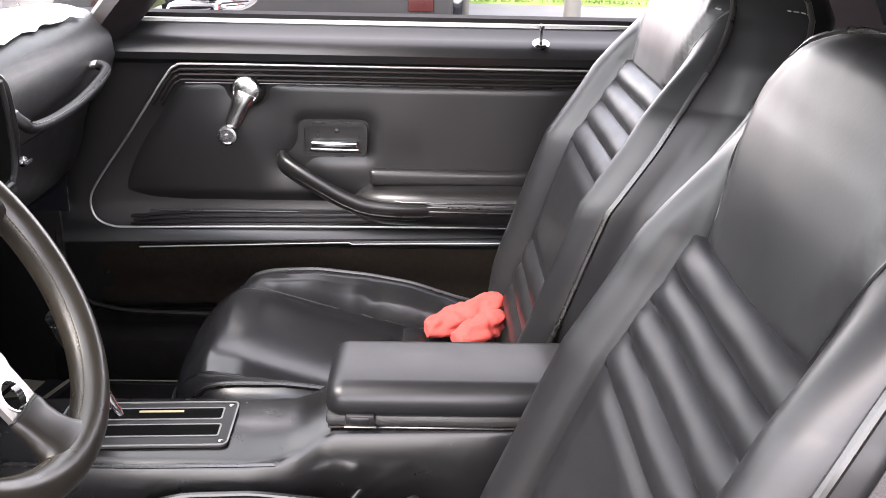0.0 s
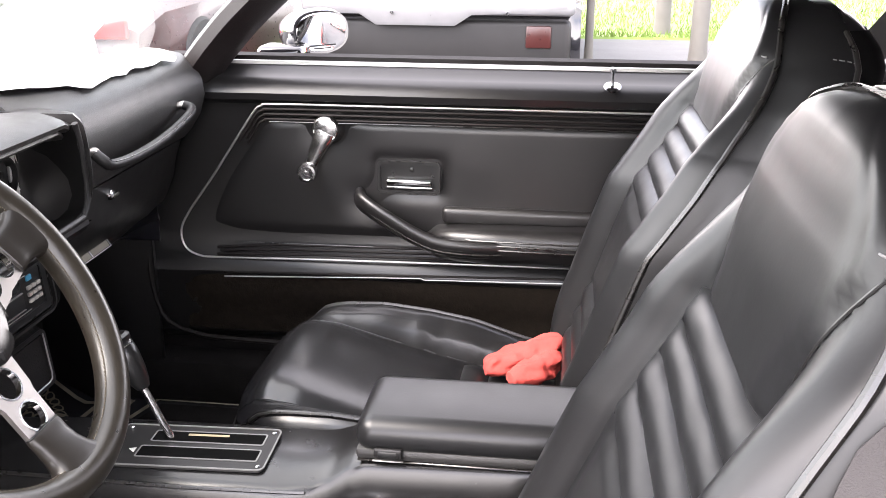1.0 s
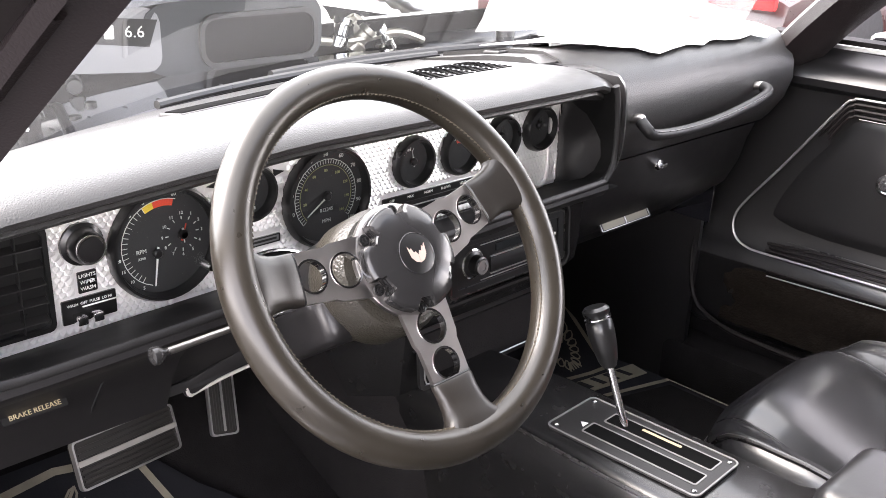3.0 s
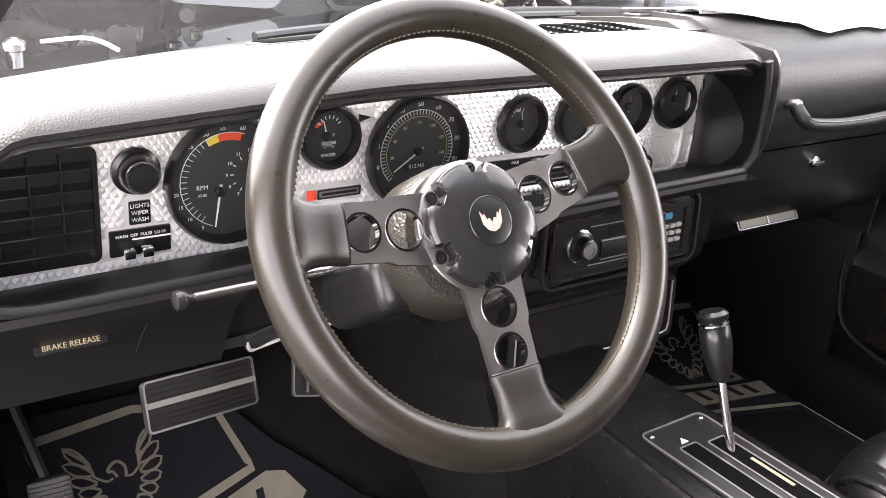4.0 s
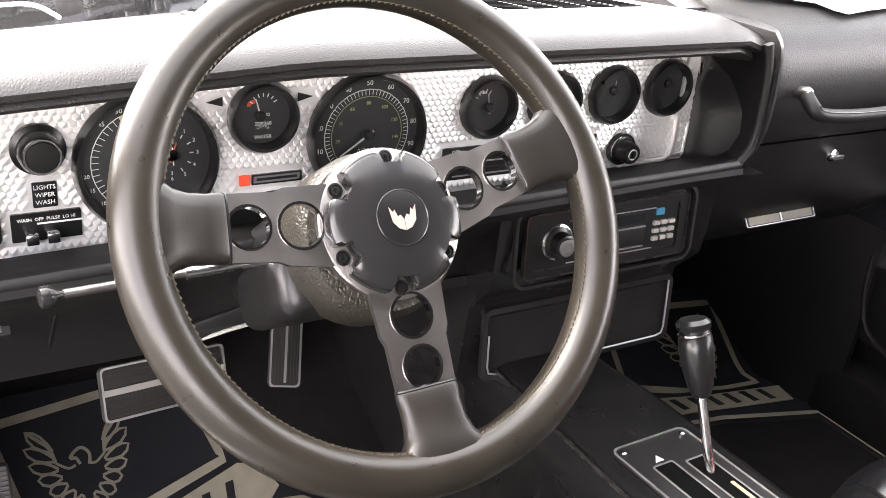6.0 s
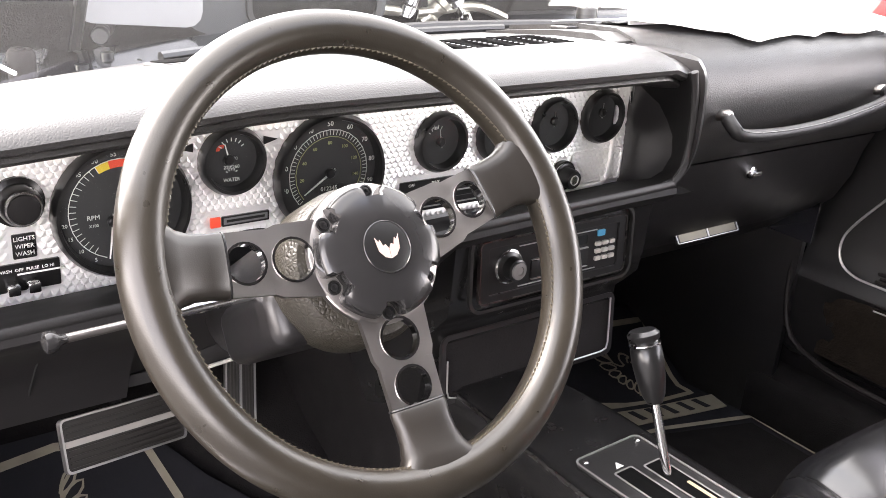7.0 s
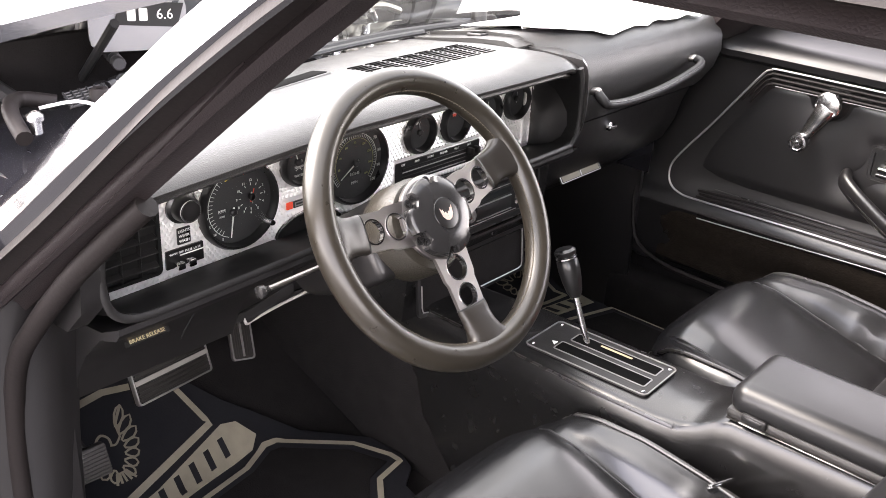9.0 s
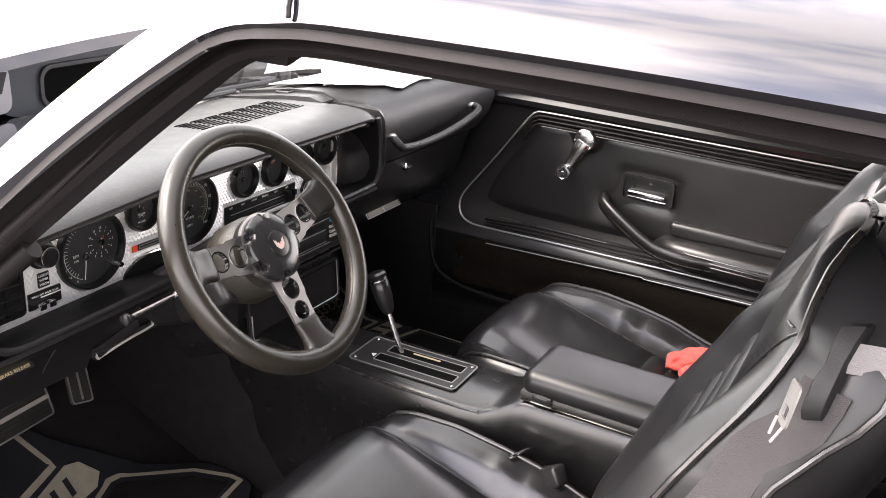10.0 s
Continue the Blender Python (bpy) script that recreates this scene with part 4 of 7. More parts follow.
    def needle(g, y, z, a, l, w=.0011, mat=None):
        m = face(y, z, .0034) @ Matrix.Rotation(radians(a), 4, 'Z')
        part("needle", plate([(-.006, -w), (l, -w * .4), (l, w * .4), (-.006, w)], m, .0006), mat or PRINT, g)
        part("needle_cap", lathe([(.0045, 0), (.0045, .003), (.003, .0045)], (FX + .002, y, z), AX, 16), GAUGE_BLACK, g)

    # tachometer with clock
    y, z, r = .633, .8400, .0500
    g = gauge("tachometer", y, z, r, "round black tachometer with orange redline and small clock")
    marks(g, y, z, .0345, .0395, 235, 118, 17, .00022, PRINT)
    arc(g, y, z, .0396, .0402, 250, 70, PRINT)
    arc(g, y, z, .0335, .0395, 118, 103, PRINT_YELLOW)
    arc(g, y, z, .0335, .0395, 103, 73, PRINT_RED)
    figures(g, y, z, .0438, [(135, "45"), (115, "50"), (96, "55"), (74, "60")], .0050)
    figures(g, y, z, .0438, [(240, "5"), (222, "10"), (205, "15"), (190, "20")], .0042)
    bm = lettering("RPM", .0052, face(y - .022, z - .004, .0014), None, .0002)
    lettering("X100", .0032, face(y - .022, z - .0105, .0014), bm, .0002)
    part("lettering", bm, PRINT, g)
    needle(g, y - .008, z - .008, 262, .030)
    cy, cz = y + .018, z + .004
    marks(g, cy, cz, .0135, .0165, 0, 330, 12, .0004, PRINT)
    figures(g, cy, cz, .0195, [(90, "12"), (60, "1"), (30, "2"), (0, "3"), (-30, "4"), (-60, "5"), (-90, "6"), (120, "11"), (150, "10"), (180, "9"), (210, "8"), (240, "7")], .0042)
    needle(g, cy, cz, 72, .010, .0009, PRINT_RED)
    needle(g, cy, cz, 275, .008, .0009)
    part("knob", lathe([(.0042, 0), (.0042, .012), (.003, .014)], (FX + .002, y + .038, z - .030), AX, 14), CHROME, g)
    # speedometer
    y, z, r = .812, .8460, .0500
    g = gauge("speedometer", y, z, r, "round black speedometer reading zero")
    marks(g, y, z, .0335, .0375, 222, -42, 51, .00022, PRINT)
    arc(g, y, z, .0378, .0384, 222, -42, PRINT)
    arc(g, y, z, .0318, .0323, 222, -42, PRINT_DIM)
    figures(g, y, z, .0432, [(222 - 2.64 * k * 10, str(k * 10)) for k in range(1, 11)], .0060)
    figures(g, y, z, .0265, [(222 - 33 * k, str(k * 20)) for k in range(1, 9)], .0042, PRINT_DIM)
    needle(g, y, z, 214, .030)
    bm = bmesh.new()
    for k in range(6):
        plate(rrect(.0040, .0062, .0005, 3), face(y - .0125 + k * .005, z - .014, .0012), .0004, 0, bm)
    part("odometer", bm, GAUGE_BLACK, g)
    bm = lettering("012345", .0055, face(y, z - .0142, .0018), None, .0002)
    lettering("MPH", .0055, face(y, z - .026, .0014), bm, .0002)
    part("lettering", bm, PRINT, g)
    # small gauges
    small = [(.722, .8680, "oil_water_gauge"), (.9285, .8615, "fuel_gauge"), (1.0000, .8620, "volt_gauge"), (1.0690, .8640, "blank_gauge"), (1.1360, .8670, "blank_gauge")]
    for i, (y, z, nm) in enumerate(small):
        g = gauge(nm, y, z, .0252, "small round black gauge")
        if i == 0:
            marks(g, y, z + .006, .0095, .0125, 150, 30, 7, .0004, PRINT)
            arc(g, y - .008, z + .0085, .002, .005, 180, 60, PRINT_RED)
            bm = lettering("40  80", .0042, face(y, z + .001, .0014), None, .0002)
            lettering("220 260", .0042, face(y, z - .0058, .0014), bm, .0002)
            lettering("WATER", .0042, face(y, z - .0165, .0014), bm, .0002)
            part("lettering", bm, PRINT, g)
            marks(g, y, z - .013, .0045, .0062, 140, 40, 5, .0004, PRINT)
            needle(g, y - .003, z + .001, 105, .014, .0008)
        elif i == 1:
            marks(g, y - .004, z + .004, .008, .012, 150, 60, 5, .0003, PRINT)
            part("lettering", lettering("FUEL", .0034, face(y - .006, z + .013, .0014), None, .0002), PRINT, g)
            needle(g, y, z, 100, .012, .0006)
        elif i == 2:
            marks(g, y - .004, z + .004, .008, .012, 150, 60, 5, .0003, PRINT)
            arc(g, y - .001, z + .004, .004, .008, 120, 50, PRINT_RED)
            part("lettering", lettering("11 15 18", .0038, face(y - .002, z + .0125, .0014), None, .0002), PRINT, g)
        else:
            needle(g, y, z + .004, 90, .010, .0003)
    # light switch
    y, z = .559, .8570
    g = part("light_switch", lathe([(.0185, 0), (.0185, .004), (.015, .006), (.0145, .016), (.013, .019)], (FX, y, z), AX, 32), GAUGE_BLACK, ip, "black round light knob with chrome ring")
    part("chrome_ring", lathe([(.0126, .019), (.0126, .0205), (.0112, .0205), (.0112, .019)], (FX, y, z), AX, 32), CHROME, g)
    part("cap", lathe([(.0112, .019), (.0105, .021), (.004, .0215)], (FX, y, z), AX, 24), HARD_PLASTIC, g)
    g = part("label_plate", plate(rrect(.0165, .0190, .001, 3), face(.5610, .8225), .0014), GAUGE_BLACK, ip)
    bm = lettering("LIGHTS", .0046, face(.561, .8282, .0018), None, .0002)
    lettering("WIPER", .0046, face(.561, .8225, .0018), bm, .0002)
    lettering("WASH", .0046, face(.561, .8168, .0018), bm, .0002)
    part("lettering", bm, PRINT, g)
    g = part("wiper_switch", plate(rrect(.0475, .0215, .001, 3), face(.5605, .7990), .002), GAUGE_BLACK, ip, "black wiper slide switch with chrome knobs")
    bm = lettering("WASH  OFF  PULSE  LO HI", .0034, face(.5605, .8048, .0025), None, .0002)
    part("lettering", bm, PRINT, g)
    part("slot_line", plate(rrect(.032, .0012, .0004, 3), face(.570, .8015, .0022), .0005), PRINT, g)
    for yy in (.549, .563):
        part("slide_knob", rbox((.012, .009, .008), (FX + .008, yy, .7935), .0015), CHROME, g)
    # side vent
    g = part("side_vent", ring_plate(rrect(.096, .092, .006, 4), rrect(.088, .084, .005, 4), face(.4820, .8345), .006), GAUGE_BLACK, ip, "black louvred side air vent")
    part("backing", plate(rrect(.090, .086, .004, 3), face(.482, .8345, .0005), .001), GAUGE_BLACK, g)
    for k in range(5):
        part("louvre", rbox((.010, .086, .0016), (FX + .004, .482, .802 + k * .016), .0006, 1, Euler((0, radians(30), 0)).to_matrix()), MATTE_PLASTIC, g)
    for k in range(3):
        part("divider", rbox((.009, .0014, .084), (FX + .003, .460 + k * .022, .8345), .0005, 1), MATTE_PLASTIC, g)
    # turn arrows
    for yy, s in ((.684, -1), (.7565, 1)):
        part("turn_arrow", plate([(-.006 * s, -.0035), (.006 * s, 0), (-.006 * s, .0035)] if s > 0 else [(.006, -.0035), (.006, .0035), (-.006, 0)], face(yy, .8815), .0016), GAUGE_BLACK, ip)
    # badge strip
    g = part("badge_plate", plate(rrect(.042, .0085, .0006, 3), face(.7340, .8165), .0016), SILVER_BUMPER, ip, "small red and silver badge strip")
    part("badge_frame", ring_plate(rrect(.042, .0085, .0006, 3), rrect(.0392, .0058, .0005, 3), face(.734, .8165, .0016), .0004), GAUGE_BLACK, g)
    part("badge_bar", plate(rrect(.034, .0022, .0003, 3), face(.734, .8165, .0017), .0003), GAUGE_BLACK, g)
    part("red_square", plate(rrect(.0085, .0085, .0005, 3), face(.7075, .8165), .0018), PRINT_RED, g)
    # climate control
    g = part("climate_panel", plate(rrect(.170, .030, .001, 3), face(.9720, .8110), .0022), GAUGE_BLACK, ip, "black slide climate control")
    bm = bmesh.new()
    for k, s in enumerate(("OFF", "MAX", "NORM", "BI-LEVEL", "VENT", "HTR")):
        lettering(s, .0042, face(.899 + k * .027, .8225, .0028), bm, .0002)
    part("lettering", bm, PRINT, g)
    for zz in (.8155, .8035):
        part("slide_slot", plate(rrect(.130, .004, .001, 3), face(.963, zz, .0022), .0012), HARD_PLASTIC, g)
        part("chrome_line", plate(rrect(.130, .0012, .0003, 3), face(.963, zz - .004, .0022), .0010), TRIM_SILVER, g)
    for yy in (1.032, 1.046):
        part("slide_knob", rbox((.010, .006, .010), (FX + .008, yy, .814), .0015), HARD_PLASTIC, g)
    # lighter
    g = part("lighter", lathe([(.0160, 0), (.0160, .005), (.0135, .007), (.0105, .007), (.0105, .018), (.0090, .021)], (FX, 1.0900, .8080), AX, 28), GAUGE_BLACK, ip, "black cigarette lighter with chrome ring")
    part("chrome_ring", lathe([(.0150, .005), (.0150, .0066), (.0135, .0066), (.0135, .005)], (FX, 1.09, .808), AX, 28), CHROME, g)
    part("mark", lathe([(.0055, .021), (.0055, .0214), (.0047, .0214), (.0047, .021)], (FX, 1.09, .808), AX, 20), PRINT, g)
    # raised inset plate
    part("panel_edge", tube([face(y, z, .003).to_translation() for y, z in ((1.090, .7905), (1.148, .7915), (1.1555, .796), (1.158, .806), (1.158, .900), (1.1555, .909), (1.148, .9125))], .0026, 8), ALU, ip, "raised bright edge at the end of the panel")
    g = part("inset_plate", ring_plate(rrect(.076, .036, .002, 4), rrect(.0725, .0325, .0015, 4), face(1.1390, .8120), .0022), ALU, ip)
    return ip


def build_radio():
    rd = thing("radio", (-.556, 1.09, .69), "black shaft-style car radio with chrome buttons", "radio")
    m = frame3((-.5525, 1.088, .7185), (0, 1, 0), (-.08, 0, 1))
    part("surround", ring_plate(rrect(.208, .066, .006, 4), rrect(.186, .052, .003, 4), m, .004), RADIO_BLACK, rd)
    part("dark_edge", ring_plate(rrect(.187, .053, .003, 4), rrect(.1845, .0505, .003, 4), m @ Matrix.Translation((0, 0, .0022)), .0012), GAUGE_BLACK, rd)
    for zz, ww in ((.0215, .112), (-.0225, .112)):
        part("chrome_line", plate(rrect(ww, .0010, .0003, 3), m @ Matrix.Translation((.004, zz, .0022)), .0009), TRIM_SILVER, rd)
    part("face", plate(rrect(.188, .054, .002, 4), m, .0022), RADIO_BLACK, rd)
    part("bezel", ring_plate(rrect(.234, .086, .016, 6), rrect(.227, .079, .013, 6), m, .0045), MATTE_PLASTIC, rd)
    part("outline", ring_plate(rrect(.210, .068, .006, 4), rrect(.2075, .0655, .006, 4), m, .0052), PIPING, rd)
    def at(a, b, c=0.0):
        return m @ Vector((a, b, c))
    nrm = (m.to_3x3() @ Vector((0, 0, 1)))
    k = part("volume_knob", lathe([(.0165, 0), (.0165, .004), (.0125, .006), (.0115, .016), (.008, .018)], at(-.066, .002, .002), nrm, 28), GAUGE_BLACK, rd)
    part("knob_bezel", lathe([(.0185, 0), (.0185, .002), (.0165, .003), (.0165, .001)], at(-.066, .002, .002), nrm, 28), CHROME, k)
    part("knob_face", lathe([(.0095, 0), (.0088, .0016), (.0050, .0020), (.0046, .0008)], at(-.066, .002, .0195), nrm, 24), DULL_LINE, k, "bright knob face")
    part("tape_door", plate(rrect(.082, .018, .001, 3), m @ Matrix.Translation((.006, -.007, .002)), .002, .0005), RADIO_BLACK, rd)
    part("chrome_line", plate(rrect(.082, .0012, .0003, 3), m @ Matrix.Translation((.006, .0035, .002)), .0024), TRIM_SILVER, rd)
    part("chrome_line", plate(rrect(.082, .0008, .0003, 3), m @ Matrix.Translation((.006, -.018, .002)), .0024), TRIM_SILVER, rd)
    part("display", plate(rrect(.070, .010, .001, 3), m @ Matrix.Translation((.010, .013, .002)), .0016), CAR_GLASS, rd)
    part("blue_mark", plate(rrect(.011, .007, .001, 3), m @ Matrix.Translation((.066, .017, .002)), .0020), BLUE_LED, rd)
    for r in range(3):
        for c in range(3):
            part("button", rbox((.004, .0085, .0050), at(.062 + c * .0105, .005 - r * .0085, .0035), .0012, 2), ZINC, rd)
    # pocket below
    pk = thing("console_pocket", (-.59, 1.11, .56), "open black pocket with bright edge below the radio", "pocket")
    m2 = frame3((-.5905, 1.105, .5900), (0, 1, 0), (-.10, 0, 1))
    part("frame", ring_plate(rrect(.262, .082, .010, 4), rrect(.250, .070, .006, 4), m2, .005), HARD_PLASTIC, pk)
    part("bright_edge", tube([m2 @ Vector(p) for p in ((-.123, .012, .0055), (-.1235, -.024, .0055), (-.121, -.032, .0055), (-.112, -.0345, .0055), (.112, -.0345, .0055), (.121, -.032, .0055), (.1235, -.024, .0055), (.1235, .034, .0055))], .0011, 6), TRIM_SILVER, pk)
    part("well", plate(rrect(.250, .070, .006, 4), m2, .0015), CARPET, pk)


build_pad()
build_knee()
build_grab()
build_vents()
build_panel()
build_radio()

# ---------------- steering wheel and column ----------------
WC, TILT_W = Vector((-.339, .7207, .8716)), radians(34)
WN = Vector((math.cos(TILT_W), 0, math.sin(TILT_W)))
WM = frame3(WC, (0, 1, 0), (-math.sin(TILT_W), 0, math.cos(TILT_W)))


def build_wheel():
    sw = thing("steering_wheel", WC, "thick three-spoke steering wheel, worn dark leather rim, drilled metal spokes", "steering wheel")
    R, r = .1475, .0142
    ring = [WM @ Vector((R * math.cos(2 * math.pi * i / 96), R * math.sin(2 * math.pi * i / 96), 0)) for i in range(96)]
    sec = [(x * (1.0 if x < 0 else 1.0), y * 1.06) for x, y in circle(r, 18)]
    part("rim", sweep(ring, sec, True, up=WN), LEATHER, sw, "worn brown-black stitched leather rim")
    # stitching along the inner side
    bm = bmesh.new()
    for i in range(210):
        a = 2 * math.pi * i / 210
        c, s = math.cos(a), math.sin(a)
        m = WM @ Matrix.Translation(((R - r * .90) * c, (R - r * .90) * s, .0052)) @ Matrix.Rotation(a + .35, 4, 'Z')
        plate([(-.0007, -.0017), (.0007, -.0017), (.0007, .0017), (-.0007, .0017)], m, .0011, 0, bm)
    part("stitching", bm, LACING, sw, "raised lacing", kind="stuff")
    # spokes
    for ang in (174.5, 15.5, 271.0):
        A = WM @ Matrix.Rotation(radians(ang), 4, 'Z') @ Matrix.Translation((0, 0, -.0075))
        hw = lambda x: lerp(x, [.03, .04, .07, .105], [.030, .0255, .0205, .0185])
        bm = bmesh.new()
        for cx, hr, xa, xb in ((.0560, .0132, .036, .0712), (.0865, .0122, .0712, .104)):
            n = 24
            hole, edge = [], []
            for i in range(n):
                a = 2 * math.pi * (i + .5) / n
                c, s = math.cos(a), math.sin(a)
                hole.append((cx + hr * c, hr * s))
                ex = (xb - cx) if c > 0 else (cx - xa)
                k = min(ex / max(abs(c), 1e-6), hw(cx + .6 * c * ex) / max(abs(s), 1e-6))
                edge.append((cx + k * c, k * s))
            ring_plate(edge, hole, A, .0042, bm)
        sp = part("spoke", bm, SPOKE_METAL, sw, "brushed grey metal spoke with two round holes", smooth=False)
        for cx, hr in ((.0560, .0132), (.0865, .0122)):
            part("hole_rim", ring_plate([(cx + (hr + .0010) * math.cos(2 * math.pi * i / 24), (hr + .0010) * math.sin(2 * math.pi * i / 24)) for i in range(24)],
                                        [(cx + (hr - .0006) * math.cos(2 * math.pi * i / 24), (hr - .0006) * math.sin(2 * math.pi * i / 24)) for i in range(24)], A @ Matrix.Translation((0, 0, -.001)), .0058), CHROME, sp)
        # padded root at the rim
        rings = []
        for x, w, t, lift in ((.0985, .0195, .0052, 0), (.101, .0203, .0066, .0003), (.110, .0196, .0072, .0008), (.120, .0200, .0084, .002), (.128, .0222, .0100, .0035), (.1345, .0275, .0108, .005), (.1400, .0360, .0100, .0062), (.1475, .0460, .0070, .0070)):
            rings.append([A @ Vector((x, w * math.copysign(abs(math.cos(q)) ** .55, math.cos(q)), .0021 + lift + t * math.copysign(abs(math.sin(q)) ** .7, math.sin(q)))) for q in [2 * math.pi * i / 20 for i in range(20)]])
        part("spoke_pad", loft(rings), PAD_LEATHER, sp, "leather-wrapped spoke end")
        part("pad_seam", tube([rings[0][i] for i in range(20)], .0009, 6, True), GAUGE_BLACK, sp)
    # hub: scalloped black cover with six screws
    n, out = 120, []
    for i in range(n):
        a = 2 * math.pi * i / n
        d = min(abs((a - radians(25 + 60 * k) + math.pi) % (2 * math.pi) - math.pi) for k in range(6))
        out.append((.0430 - .0100 * (1 - step(d, .11, .22)), a))
    rings = []
    for k, (s, z) in enumerate(((1.0, -.006), (1.0, .004), (.985, .0062), (.93, .0082), (.80, .0100), (.55, .0120), (.44, .0124))):
        rings.append([WM @ Vector((rr * s * math.cos(a) if k < 3 else (.0425 * s if rr * s > .0425 * s * .99 else max(rr * min(1.0, s + .03), .0)) * math.cos(a) if s > .85 else .0425 * s * math.cos(a),
                                   rr * s * math.sin(a) if k < 3 else (.0425 * s if rr * s > .0425 * s * .99 else max(rr * min(1.0, s + .03), .0)) * math.sin(a) if s > .85 else .0425 * s * math.sin(a), z)) for rr, a in out])
    hub = part("hub_cover", loft(rings), HUB_METAL, sw, "dark satin hub cover with scalloped edge")
    part("hub_plate", lathe([(.0445, -.0095), (.0460, -.0085), (.0460, -.0040), (.0445, -.0030)], WC, WN, 64), SPOKE_METAL, sw)
    for k in range(6):
        a = radians(25 + 60 * k)
        p = WM @ Vector((.0395 * math.cos(a), .0395 * math.sin(a), -.002))
        sc = part("screw", lathe([(.0046, 0), (.0046, .0016), (.0034, .0018), (.0032, .0006)], p, WN, 14), GAUGE_BLACK, hub)
        part("screw_head", lathe([(.0028, .0004), (.0028, .0016), (.0014, .0018), (.0013, .0008)], p, WN, 12), HUB_METAL, sc)
    part("emblem_ring", lathe([(.0168, .010), (.0168, .0132), (.0164, .0135), (.0160, .0130)], WC, WN, 40), HUB_METAL, hub)
    em = part("emblem", lathe([(.0160, .0117), (.0160, .0130), (.012, .0138), (.004, .0142)], WC, WN, 40), GAUGE_BLACK, hub, "black domed emblem with pale winged mark")
    bm = bmesh.new()
    E = WM @ Matrix.Translation((0, 0, .0143))
    wing = [(.0002, -.0085), (.0045, -.0070), (.0082, -.0025), (.0094, .0072), (.0070, .0036), (.0058, .0052), (.0042, .0006), (.0022, .0016), (.0002, -.0015)]
    wing = [(x * .92, y * .92) for x, y in wing]
    plate(wing, E, .0003, 0, bm)
    plate([(-x, y) for x, y in wing][::-1], E, .0003, 0, bm)
    part("winged_mark", bm, material("pale_pink_print", (0.62, 0.46, 0.40), .35, metal=.5), em)


def build_column():
    co = thing("steering_column", (-.52, .72, .76), "grained grey steering column cover with chrome stalk", "steering column")
    ax = -WN
    base = WC + ax * .012
    part("turn_cover", lathe([(.030, 0), (.048, .004), (.0525, .012), (.0530, .045), (.047, .060)], base + Vector((0, 0, -.004)), ax, 40), COLUMN_GREY, co, "coarse-grained round grey column cover")
    part("tube", lathe([(.046, .055), (.044, .10), (.041, .19), (.036, .215)], base, ax, 28), HARD_PLASTIC, co)
    part("lower_shroud", rbox((.10, .092, .044), tuple(WC + ax * .085 + Vector((0, -.012, -.026))), .012, 3, Euler((0, radians(-34), 0)).to_matrix()), HARD_PLASTIC, co)
    a = WC + ax * .075 + Vector((0, -.048, -.002))
    b = Vector((-.394, .531, .828))
    k = b + (a - b) * .58
    st = part("turn_stalk", rod(b + (a - b).normalized() * .010, k, .0029, 10, None, .0026), SPOKE_METAL, co, "slim metal turn-signal stalk with chrome sleeve")
    part("stalk_root", rod(k, a, .0040, 10), CHROME, st)
    part("stalk_knob", lathe([(.0030, -.0012), (.0062, .0), (.0068, .003), (.0062, .0062), (.0034, .009), (.0026, .014)], b, a - b, 18), HUB_METAL, st)
    part("ignition_lock", lathe([(.016, 0), (.016, .014), (.012, .018)], WC + ax * .075 + Vector((.0, .050, .012)), (.55, .8, .2), 18), HARD_PLASTIC, co)


